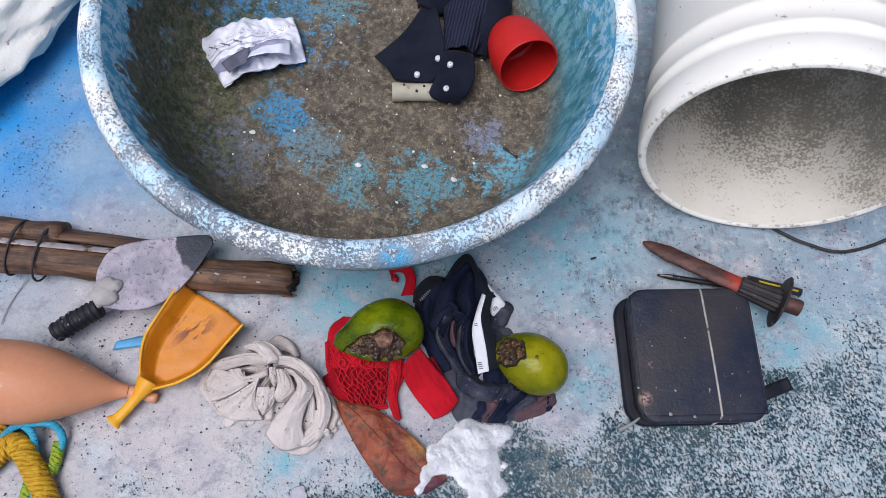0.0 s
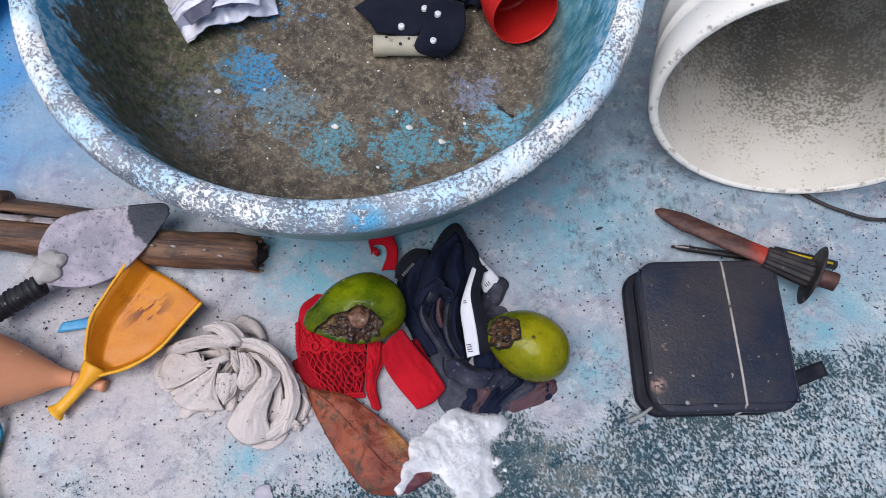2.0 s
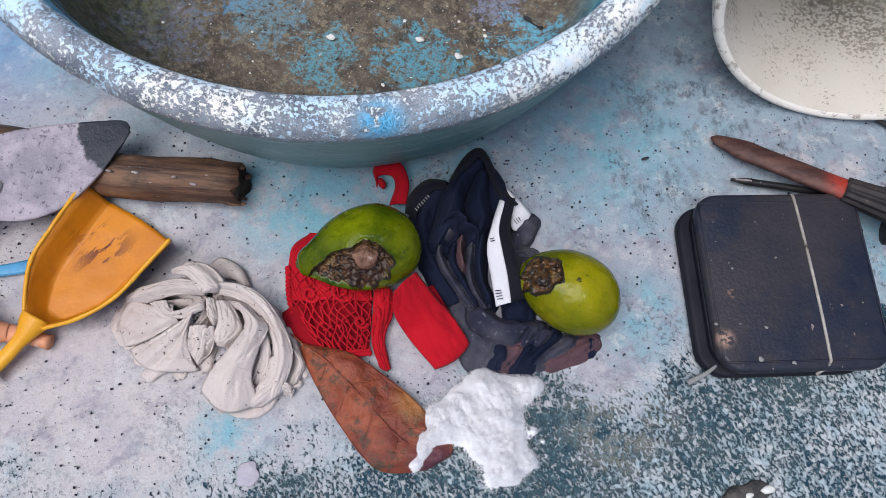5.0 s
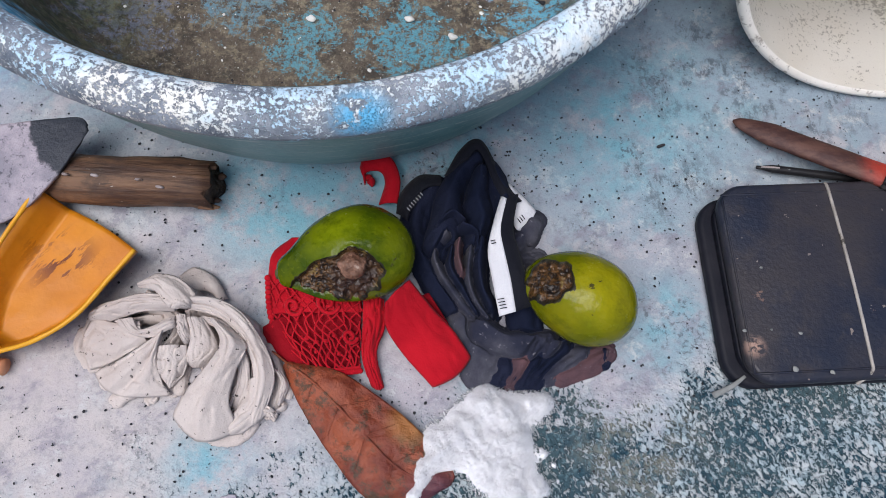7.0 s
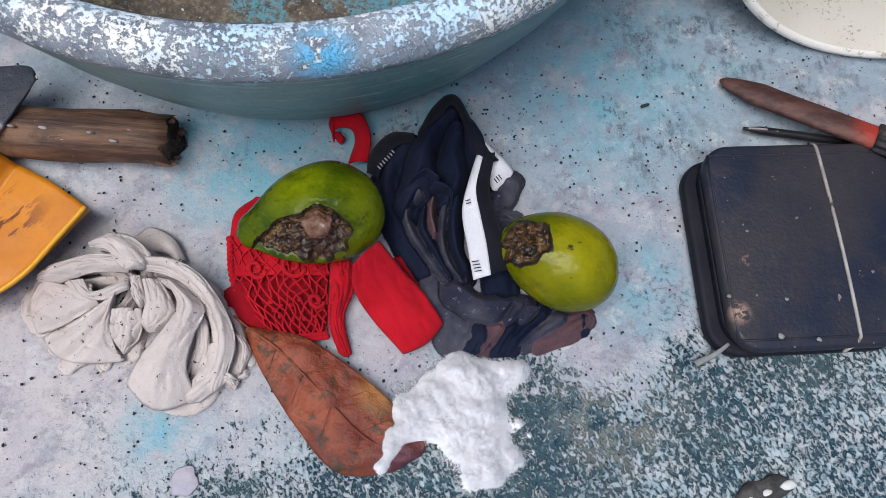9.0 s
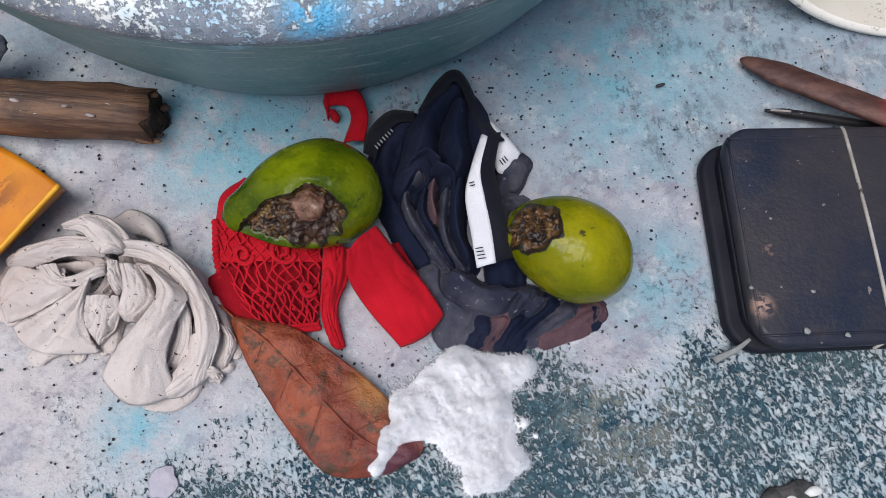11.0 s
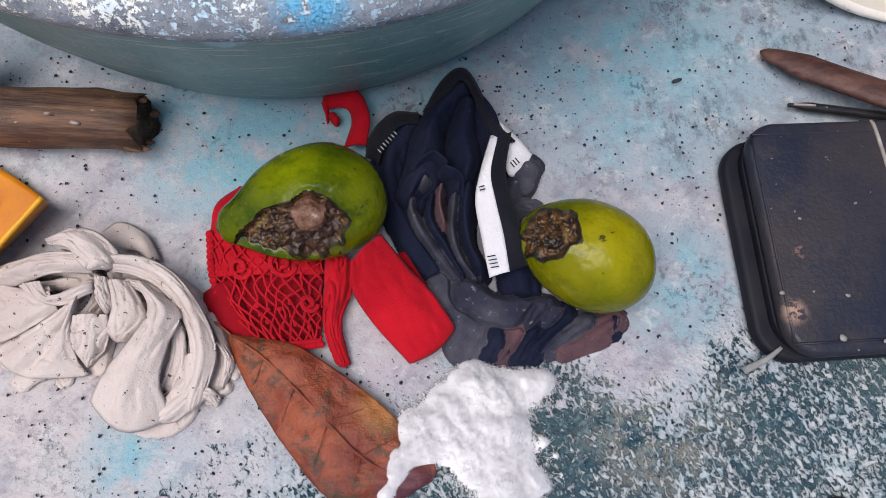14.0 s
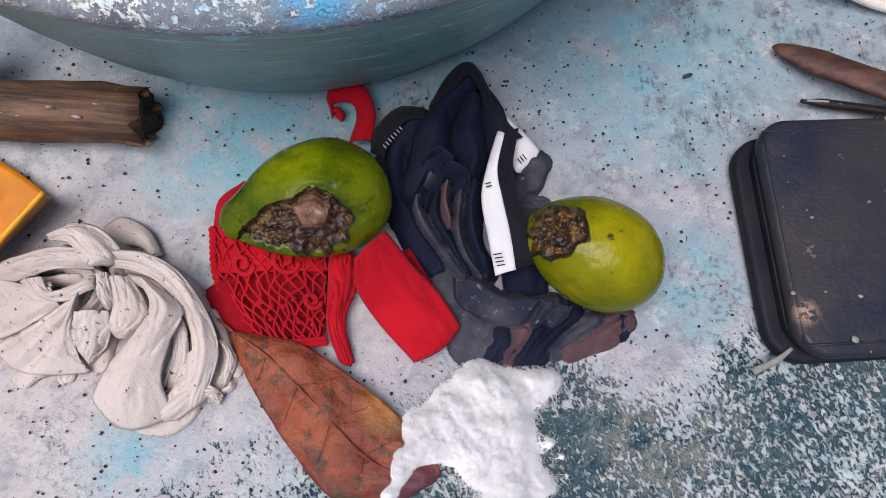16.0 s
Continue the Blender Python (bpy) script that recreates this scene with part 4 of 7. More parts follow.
    draped_part("body", drape(F, step=0.0006, seed=1, drop=0.55, spread=0.92, slack=0.0012, tall=0.58, round_top=1.8, lip=0.80, groove=0.004), [M_GREY], [0] * len(F), c)

    def flap(a, b, arch, pleats, deep, bow, seed):
        bm = bmesh.new()
        panel(bm, a, b, arch, pleats, deep, bow, seed, crumple=0.6)
        solid(part("fold", bm, M_GREY, c), 0.0008)

    # broad flaps over the heap
    flap([(-0.1310, 0.3070, 0.014), (-0.1480, 0.3030, 0.013), (-0.1660, 0.3020, 0.009), (-0.1720, 0.2870, 0.004)], [(-0.1220, 0.2940, 0.016), (-0.1350, 0.2830, 0.012), (-0.1490, 0.2730, 0.007), (-0.1610, 0.2680, 0.003)], 0.006, 0.8, 0.0031, 0, 2)
    flap([(-0.1070, 0.3130, 0.023), (-0.1180, 0.2960, 0.02), (-0.1350, 0.2800, 0.014), (-0.1560, 0.2660, 0.006)], [(-0.1120, 0.2970, 0.017), (-0.1100, 0.2810, 0.013), (-0.1040, 0.2680, 0.009), (-0.0970, 0.2610, 0.004)], 0.006, 2.2, 0.006, 0.012, 3)
    flap([(-0.1100, 0.2920, 0.019), (-0.1090, 0.2810, 0.015), (-0.1060, 0.2720, 0.01), (-0.1010, 0.2670, 0.004)], [(-0.0920, 0.2960, 0.019), (-0.0900, 0.2880, 0.015), (-0.0910, 0.2780, 0.01), (-0.0960, 0.2700, 0.005)], 0.006, 0.5, 0.0007, 0.003, 4)
    flap([(-0.1000, 0.3300, 0.022), (-0.1320, 0.3250, 0.022), (-0.1530, 0.3170, 0.018), (-0.1700, 0.3090, 0.01)], [(-0.1060, 0.3180, 0.024), (-0.1270, 0.3140, 0.024), (-0.1440, 0.3070, 0.018), (-0.1660, 0.2990, 0.007)], 0.008, 0.8, 0.0031, 0.002, 5)
    flap([(-0.1350, 0.3080, 0.021), (-0.1280, 0.3010, 0.021), (-0.1170, 0.3060, 0.023), (-0.1040, 0.3150, 0.027)], [(-0.1490, 0.3040, 0.014), (-0.1330, 0.2970, 0.016), (-0.1180, 0.2970, 0.018), (-0.1020, 0.3070, 0.024)], 0.006, 0, 0.0, 0, 6)
    flap([(-0.1030, 0.3150, 0.024), (-0.0990, 0.3040, 0.022), (-0.0930, 0.2960, 0.017)], [(-0.0970, 0.3170, 0.025), (-0.0910, 0.3080, 0.021), (-0.0900, 0.3000, 0.016)], 0.006, 0, 0.0, 0, 7)
    flap([(-0.0950, 0.3150, 0.022), (-0.0900, 0.3020, 0.019), (-0.0910, 0.2890, 0.013), (-0.0900, 0.2840, 0.006)], [(-0.0850, 0.3170, 0.022), (-0.0760, 0.3080, 0.019), (-0.0700, 0.2970, 0.014), (-0.0780, 0.2850, 0.006)], 0.007, 0.8, 0.0031, 0.002, 8)
    flap([(-0.0870, 0.3190, 0.02), (-0.0680, 0.3170, 0.019), (-0.0500, 0.2990, 0.015), (-0.0430, 0.2790, 0.011), (-0.0450, 0.2580, 0.005)], [(-0.0880, 0.3150, 0.016), (-0.0720, 0.3110, 0.015), (-0.0580, 0.2960, 0.011), (-0.0520, 0.2800, 0.009), (-0.0550, 0.2610, 0.005)], 0.005, 0.5, 0.0014, 0, 9)
    flap([(-0.0290, 0.2920, 0.011), (-0.0210, 0.2840, 0.009), (-0.0210, 0.2680, 0.004)], [(-0.0230, 0.2920, 0.009), (-0.0160, 0.2830, 0.006), (-0.0180, 0.2710, 0.003)], 0.004, 0, 0.0, 0.002, 10)
    flap([(-0.0310, 0.2660, 0.008), (-0.0240, 0.2650, 0.008), (-0.0190, 0.2620, 0.003)], [(-0.0300, 0.2570, 0.006), (-0.0250, 0.2590, 0.006), (-0.0210, 0.2560, 0.003)], 0.004, 0, 0.0, 0.001, 11)
    flap([(-0.0460, 0.2800, 0.011), (-0.0460, 0.2640, 0.01), (-0.0530, 0.2490, 0.009), (-0.0620, 0.2400, 0.004)], [(-0.0310, 0.2870, 0.012), (-0.0270, 0.2700, 0.01), (-0.0320, 0.2540, 0.006), (-0.0400, 0.2440, 0.003)], 0.006, 0.8, 0.0031, 0.003, 12)
    flap([(-0.0790, 0.3170, 0.019), (-0.0670, 0.3020, 0.022), (-0.0710, 0.2850, 0.021), (-0.0820, 0.2660, 0.016), (-0.0900, 0.2460, 0.008)], [(-0.0750, 0.3180, 0.019), (-0.0500, 0.3040, 0.024), (-0.0520, 0.2850, 0.023), (-0.0520, 0.2630, 0.018), (-0.0430, 0.2460, 0.007)], 0.010, 0.8, 0.0038, 0.013, 13)
    flap([(-0.0990, 0.3300, 0.026), (-0.0780, 0.3320, 0.025), (-0.0560, 0.3240, 0.023), (-0.0360, 0.3050, 0.019), (-0.0250, 0.2840, 0.013), (-0.0280, 0.2570, 0.005)], [(-0.1000, 0.3210, 0.023), (-0.0800, 0.3210, 0.022), (-0.0610, 0.3130, 0.02), (-0.0460, 0.2970, 0.018), (-0.0400, 0.2790, 0.014), (-0.0390, 0.2520, 0.006)], 0.007, 1.5, 0.0045, 0.004, 14)
    flap([(-0.1370, 0.3340, 0.022), (-0.1250, 0.3410, 0.029), (-0.1090, 0.3410, 0.032), (-0.0940, 0.3330, 0.03), (-0.0940, 0.3260, 0.026)], [(-0.1360, 0.3300, 0.02), (-0.1220, 0.3290, 0.025), (-0.1100, 0.3200, 0.027), (-0.1050, 0.3180, 0.027), (-0.0990, 0.3210, 0.025)], 0.009, 0.8, 0.0031, 0.002, 15)
    bm = bmesh.new()
    sheet(bm, [(-0.1170, 0.3480, 0.005), (-0.1080, 0.3570, 0.006), (-0.0900, 0.3520, 0.005), (-0.0770, 0.3380, 0.004)], [(-0.1040, 0.3360, 0.008), (-0.0960, 0.3400, 0.007), (-0.0870, 0.3380, 0.007), (-0.0820, 0.3310, 0.006)], 24, 10, 0.004, 0.002, 60, 3)
    solid(part("flap", bm, M_GREY, c, "thin flat end of the cloth"), 0.0008)
    return c


make_beige_cloth()

# ---- red lace garment ----


def make_red_cloth():
    c = thing("red_garment", (0.03, 0.34, 0), "bright red cloth garment with a lace panel, lying under a fruit", "garment")
    bm = bmesh.new()
    sheet(bm, [(-0.0420, 0.3950, 0.005), (-0.0530, 0.3750, 0.005), (-0.0450, 0.3320, 0.004)], [(0.0000, 0.4010, 0.006), (0.0070, 0.3730, 0.01), (0.0250, 0.3450, 0.012)], 30, 14, 0.002, 0.002, 60, 1, 3)
    solid(part("panel", bm, M_RED, c, "plain red fabric above the lace"), 0.0008)
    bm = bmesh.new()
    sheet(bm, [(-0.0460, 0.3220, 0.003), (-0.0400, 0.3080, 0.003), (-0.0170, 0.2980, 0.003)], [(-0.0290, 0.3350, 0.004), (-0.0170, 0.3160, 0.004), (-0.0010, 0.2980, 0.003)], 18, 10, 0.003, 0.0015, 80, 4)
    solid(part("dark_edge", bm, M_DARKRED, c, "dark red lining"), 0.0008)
    # lace net
    a, b = spline([(-0.0500, 0.3590, 0.007), (-0.0370, 0.3250, 0.006), (-0.0030, 0.2920, 0.004)], 30), spline([(0.0240, 0.3580, 0.013), (0.0290, 0.3290, 0.011), (0.0330, 0.3040, 0.007)], 30)

    def at(u, v):
        x = min(u, 1) * 29
        i = min(int(x), 28)
        f = x - i
        p = V((a[i] * (1 - f) + a[i + 1] * f) * (1 - v) + (b[i] * (1 - f) + b[i + 1] * f) * v)
        p.z += 0.003 * math.sin(math.pi * v) + 0.0012 * noise.noise(p * 90)
        return p
    bm = bmesh.new()
    for k in range(-7, 10):
        for s in (1, -1):
            pts = []
            for i in range(25):
                u = i / 24
                v = k / 9 + 0.62 * u if s > 0 else 1 - k / 9 - 0.62 * u
                v += 0.02 * math.sin(u * 20 + k) + 0.05 * noise.noise(V((u * 6, k * 1.7, s)))
                if 0 <= v <= 1:
                    pts.append(at(u, v))
            if len(pts) > 2:
                tube(bm, pts, 0.00075, 6)
    part("lace_net", bm, M_RED, c, "open red lace net")
    bm = bmesh.new()
    # scalloped edge and raised scroll
    for i in range(26):
        v = i / 25
        p = at(1.0, v) + V((0, -0.0012, 0))
        m = Matrix.Translation(p) @ Matrix.Diagonal((0.0022, 0.0022, 0.0016, 1))
        bmesh.ops.create_icosphere(bm, subdivisions=2, radius=1, matrix=m)
    tube(bm, [at(0.97, i / 30) for i in range(31)], 0.0013, 6)
    for i in range(20):
        bmesh.ops.create_icosphere(bm, subdivisions=2, radius=1, matrix=Matrix.Translation(at(i / 19, 0.0) + V((-0.0012, 0, 0))) @ Matrix.Diagonal((0.0026, 0.0026, 0.0014, 1)))
    part("lace_edging", bm, M_RED, c, "beaded red lace edging")
    bm = bmesh.new()
    for u0, v0, r0 in ((0.18, 0.62, 0.13), (0.28, 0.25, 0.10), (0.55, 0.86, 0.09)):
        pts = []
        for i in range(30):
            t = i / 29
            r = r0 * (1 - 0.75 * t)
            pts.append(at(max(0, u0 + r * 1.1 * math.sin(t * 8)), min(1, max(0, v0 + r * math.cos(t * 8)))) + V((0, 0, 0.001)))
        tube(bm, pts, 0.0016, 6, 0.6)
    for k in range(9):
        u, v = 0.45 + 0.4 * random.random(), 0.15 + 0.7 * random.random()
        bmesh.ops.create_icosphere(bm, subdivisions=1, radius=1, matrix=Matrix.Translation(at(u, v)) @ Matrix.Diagonal((0.0020, 0.0020, 0.001, 1)))
    part("lace_scroll", bm, M_RED, c, "raised scroll pattern of the lace")
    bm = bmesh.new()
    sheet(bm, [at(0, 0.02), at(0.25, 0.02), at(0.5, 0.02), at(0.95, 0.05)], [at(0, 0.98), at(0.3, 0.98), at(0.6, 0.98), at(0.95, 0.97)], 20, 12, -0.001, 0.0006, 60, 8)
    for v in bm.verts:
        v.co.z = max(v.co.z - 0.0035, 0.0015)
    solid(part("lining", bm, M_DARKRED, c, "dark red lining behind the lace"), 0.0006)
    # narrow strip, wide strap and hooked end
    bm = bmesh.new()
    panel(bm, [(0.0250, 0.3540, 0.012), (0.0290, 0.3330, 0.012), (0.0330, 0.3120, 0.008), (0.0430, 0.2940, 0.003)], [(0.0390, 0.3580, 0.014), (0.0440, 0.3390, 0.01), (0.0420, 0.3180, 0.008), (0.0520, 0.2950, 0.003)], 0.006, 0.5, 0.0040, 0.003, 7)
    solid(part("strip", bm, M_RED, c), 0.0012)
    bm = bmesh.new()
    panel(bm, [(0.0430, 0.3500, 0.03), (0.0470, 0.3350, 0.018), (0.0630, 0.3190, 0.012), (0.0880, 0.3010, 0.006)], [(0.0560, 0.3710, 0.03), (0.0760, 0.3560, 0.022), (0.0950, 0.3420, 0.018), (0.1110, 0.3270, 0.012)], 0.009, 0, 0.0, 0.004, 4, crumple=0.25)
    solid(part("strap", bm, M_RED, c, "wide folded red strap"), 0.0016)
    # inner face of the strap: the darker red stands for its shade
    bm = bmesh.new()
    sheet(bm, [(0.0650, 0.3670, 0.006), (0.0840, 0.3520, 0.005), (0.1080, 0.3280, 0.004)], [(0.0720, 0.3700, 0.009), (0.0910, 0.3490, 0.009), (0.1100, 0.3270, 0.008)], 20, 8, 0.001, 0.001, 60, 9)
    solid(part("strap_underside", bm, M_DARKRED, c, "inner face of the strap, its shade put in as darker red"), 0.0008)
    bm = bmesh.new()
    sheet(bm, [(0.0200, 0.4330, 0.01), (0.0210, 0.4520, 0.009), (0.0150, 0.4620, 0.008), (0.0040, 0.4590, 0.008), (0.0050, 0.4490, 0.006)], [(0.0340, 0.4360, 0.012), (0.0320, 0.4570, 0.013), (0.0200, 0.4740, 0.012), (0.0010, 0.4710, 0.01), (-0.0020, 0.4630, 0.006)], 34, 9, 0.003, 0.001, 80, 7)
    solid(part("hook_end", bm, M_RED, c, "curled end of the red strap"), 0.0012)
    bm = bmesh.new()
    fold(bm, [(0.0020, 0.4590, 0.003), (0.0080, 0.4540, 0.004), (0.0070, 0.4510, 0.003)], 0.004, 0.005)
    part("hook_tip", bm, M_RED, c)
    return c


# red lining cloth, also used for the shade inside the strap
M_DARKRED = cloth_material("dark_red_lining_and_shade", (0.34, 0.007, 0.016), (0.22, 0.005, 0.012), sheen=0.02)
make_red_cloth()

# ---- dark briefs ----


def make_briefs():
    c = thing("briefs", (0.11, 0.39, 0), "crumpled dusty navy briefs with a white waistband", "underwear")
    F = []
    F.append(([(0.0592, 0.4559, 0.0180), (0.0501, 0.4307, 0.0170), (0.0576, 0.4033, 0.0160), (0.0728, 0.3828, 0.0150), (0.0916, 0.3658, 0.0140)], 0.0114, 0.0083, M_NAVY))
    F.append(([(0.0890, 0.4790, 0.0330), (0.0771, 0.4622, 0.0315), (0.0732, 0.4398, 0.0300), (0.0725, 0.4185, 0.0285), (0.0707, 0.4044, 0.0270)], 0.0114, 0.0104, M_NAVY))
    F.append(([(0.0939, 0.4695, 0.0340), (0.0942, 0.4482, 0.0317), (0.1018, 0.4312, 0.0293), (0.0984, 0.4122, 0.0270)], 0.0093, 0.0093, M_NAVY))
    F.append(([(0.0999, 0.4776, 0.0300), (0.1149, 0.4559, 0.0290), (0.1182, 0.4349, 0.0280), (0.1161, 0.4204, 0.0270)], 0.0079, 0.0093, M_NAVY))
    F.append(([(0.0755, 0.4145, 0.0280), (0.0702, 0.3979, 0.0250), (0.0769, 0.3838, 0.0220), (0.0933, 0.3671, 0.0190), (0.1092, 0.3528, 0.0160)], 0.0071, 0.0027, M_DUSTY))
    F.append(([(0.0823, 0.4043, 0.0270), (0.0836, 0.3892, 0.0240), (0.0964, 0.3740, 0.0210), (0.1089, 0.3601, 0.0180)], 0.0050, 0.0027, M_NAVY))
    F.append(([(0.0872, 0.4109, 0.0310), (0.0876, 0.3998, 0.0295), (0.0928, 0.3869, 0.0280)], 0.0035, 0.0031, M_MAUVE))
    F.append(([(0.0961, 0.4063, 0.0290), (0.0983, 0.3845, 0.0257), (0.1060, 0.3687, 0.0223), (0.1181, 0.3571, 0.0190)], 0.0046, 0.0027, M_DUSTY))
    F.append(([(0.1033, 0.4141, 0.0310), (0.1038, 0.3987, 0.0283), (0.1084, 0.3819, 0.0257), (0.1188, 0.3642, 0.0230)], 0.0062, 0.0037, M_NAVY))
    F.append(([(0.1018, 0.3516, 0.0150), (0.1124, 0.3366, 0.0105), (0.1205, 0.3191, 0.0060)], 0.0137, 0.0108, M_DUSTY))
    F.append(([(0.1154, 0.3528, 0.0210), (0.1342, 0.3458, 0.0183), (0.1494, 0.3493, 0.0157), (0.1660, 0.3512, 0.0130)], 0.0062, 0.0125, M_DUSTY))
    F.append(([(0.1574, 0.3489, 0.0140), (0.1506, 0.3351, 0.0095), (0.1427, 0.3157, 0.0050)], 0.0046, 0.0071, M_MAUVE))
    F.append(([(0.1664, 0.3499, 0.0120), (0.1594, 0.3338, 0.0080), (0.1516, 0.3153, 0.0040)], 0.0037, 0.0054, M_NAVY))
    F.append(([(0.1802, 0.3484, 0.0100), (0.1695, 0.3336, 0.0070), (0.1599, 0.3191, 0.0040)], 0.0037, 0.0062, M_NAVY))
    F.append(([(0.1940, 0.3461, 0.0090), (0.1825, 0.3361, 0.0065), (0.1711, 0.3256, 0.0040)], 0.0042, 0.0071, M_DUSTY))
    F.append(([(0.2117, 0.3505, 0.0070), (0.1989, 0.3394, 0.0055), (0.1808, 0.3274, 0.0040)], 0.0050, 0.0071, M_MAUVE))
    F.append(([(0.2103, 0.3521, 0.0090), (0.2108, 0.3445, 0.0060)], 0.0019, 0.0019, M_NAVY))
    F.append(([(0.1319, 0.4226, 0.0160), (0.1403, 0.4369, 0.0150), (0.1433, 0.4453, 0.0140)], 0.0083, 0.0075, M_DUSTY))
    F.append(([(0.1399, 0.4110, 0.0120), (0.1515, 0.4146, 0.0080)], 0.0050, 0.0046, M_DUSTY))
    F.append(([(0.1389, 0.3245, 0.0070), (0.1273, 0.3097, 0.0040)], 0.0091, 0.0083, M_NAVY))
    F.append(([(0.0690, 0.4185, 0.0330), (0.0781, 0.4303, 0.0320), (0.0878, 0.4265, 0.0310)], 0.0029, 0.0037, M_NAVY))
    F.append(([(0.0873, 0.4221, 0.0330), (0.0993, 0.4181, 0.0310), (0.1016, 0.4051, 0.0290)], 0.0029, 0.0033, M_NAVY))
    F.append(([(0.1402, 0.3851, 0.0200), (0.1453, 0.3685, 0.0170), (0.1516, 0.3527, 0.0120)], 0.0110, 0.0110, M_NAVY))
    slots = [M_NAVY, M_DUSTY, M_MAUVE]
    draped_part("body", drape(F, seed=4, wrinkle=0.0008, drop=0.6, spread=1.25, slack=0.006, tall=1.1, round_top=1.6, lip=0.80, groove=0.006), slots, [slots.index(f[3]) for f in F], c, "creased navy jersey with dusty worn front")
    # dark band loops at the top
    bm = bmesh.new()
    sheet(bm, [(0.0350, 0.4290, 0.008), (0.0350, 0.4440, 0.012), (0.0460, 0.4610, 0.014), (0.0630, 0.4660, 0.012)], [(0.0450, 0.4210, 0.018), (0.0470, 0.4350, 0.022), (0.0540, 0.4480, 0.024), (0.0660, 0.4550, 0.02)], 24, 8, 0.003, 0.0006, 60, 2)
    solid(part("waistband_back", bm, M_BLACKBAND, c, "black elastic waistband with pale print"), 0.0014)
    bm = bmesh.new()
    sheet(bm, [(0.0670, 0.4610, 0.024), (0.0750, 0.4820, 0.03), (0.0850, 0.4930, 0.032), (0.0950, 0.4890, 0.03), (0.1130, 0.4630, 0.028), (0.1290, 0.4510, 0.026)], [(0.0750, 0.4650, 0.026), (0.0820, 0.4740, 0.034), (0.0870, 0.4820, 0.036), (0.0940, 0.4780, 0.034), (0.1070, 0.4580, 0.03), (0.1210, 0.4430, 0.028)], 34, 8, 0.003, 0.0006, 60, 3)
    solid(part("waistband_top", bm, M_BLACKBAND, c, "black elastic loop at the top"), 0.0014)
    bm = bmesh.new()
    sheet(bm, [(0.0820, 0.4920, 0.014), (0.0880, 0.4960, 0.016), (0.0940, 0.4940, 0.014)], [(0.0840, 0.4830, 0.018), (0.0890, 0.4880, 0.018), (0.0940, 0.4840, 0.018)], 10, 6, 0.002)
    part("label_tag", bm, M_MAUVE, c, "greyish tag inside the loop")
    # white front band with a dark edge
    wa, wb = [(0.1130, 0.4500, 0.03), (0.1100, 0.4220, 0.034), (0.1100, 0.4020, 0.033), (0.1180, 0.3790, 0.031), (0.1260, 0.3570, 0.029)], [(0.1170, 0.4470, 0.034), (0.1160, 0.4210, 0.038), (0.1220, 0.4030, 0.037), (0.1300, 0.3830, 0.035), (0.1370, 0.3620, 0.032)]
    bm = bmesh.new()
    sheet(bm, wa, wb, 30, 8, 0.0012)
    wband = solid(part("waistband_front", bm, M_BAND, c, "white elastic waistband with dark print"), 0.0016)
    bm = bmesh.new()
    sheet(bm, [(0.1170, 0.4470, 0.034), (0.1160, 0.4210, 0.038), (0.1220, 0.4030, 0.037), (0.1300, 0.3830, 0.035), (0.1370, 0.3620, 0.032)], [(0.1250, 0.4550, 0.03), (0.1250, 0.4250, 0.034), (0.1330, 0.4060, 0.033), (0.1420, 0.3860, 0.031), (0.1480, 0.3690, 0.028)], 30, 8, 0.0014)
    solid(part("waistband_edge", bm, M_BLACKBAND, c, "dark navy edge of the waistband"), 0.0016)
    bm = bmesh.new()
    sheet(bm, [(0.1170, 0.4660, 0.022), (0.1330, 0.4540, 0.022), (0.1420, 0.4480, 0.018)], [(0.1250, 0.4380, 0.018), (0.1300, 0.4300, 0.018), (0.1380, 0.4360, 0.014)], 14, 8, 0.002)
    solid(part("waistband_side", bm, M_BAND, c, "white end of the waistband"), 0.0014)
    bm = bmesh.new()
    fold(bm, [(0.1440, 0.4480, 0.012), (0.1400, 0.4320, 0.012), (0.1340, 0.4220, 0.008)], 0.008, 0.008, 20, 11, 0.2, 70)
    solid(part("fold", bm, M_DUSTY, c), 0.0008)
    # prints as plain bars
    bm = bmesh.new()
    p, q, r = V((0.1220, 0.3680, 0.0352)), V((0.1270, 0.3580, 0.034)), V((0.1310, 0.3710, 0.0365))
    bars(bm, p, q - p, r - p, (0.0007, 0.0007, 0.0007, 0.0007), 0.0050, 0.0016)
    p, q, r = V((0.1100, 0.4100, 0.0385)), V((0.1130, 0.4040, 0.0385)), V((0.1150, 0.4120, 0.04))
    bars(bm, p, q - p, r - p, (0.0007, 0.0007), 0.0036, 0.0014)
    p, q, r = V((0.1280, 0.4370, 0.0235)), V((0.1360, 0.4480, 0.0225)), V((0.1320, 0.4330, 0.0235))
    bars(bm, p, q - p, r - p, (0.0007, 0.0007, 0.0007), 0.0045, 0.0016)
    tagged(part("print", bm, M_INK, wband, "dark printed bars"), kind="stuff")
    bm = bmesh.new()
    p, q, r = V((0.0430, 0.4300, 0.0215)), V((0.0560, 0.4530, 0.0255)), V((0.0470, 0.4260, 0.0245))
    bars(bm, p, q - p, r - p, (0.0006, 0.0006, 0.0006, 0.0006, 0.0006, 0.0006, 0.0006), 0.0042, 0.0020)
    tagged(part("print", bm, M_PALEINK, c, "pale printed bars"), kind="stuff")
    return c


make_briefs()

# ---- dry leaf ----


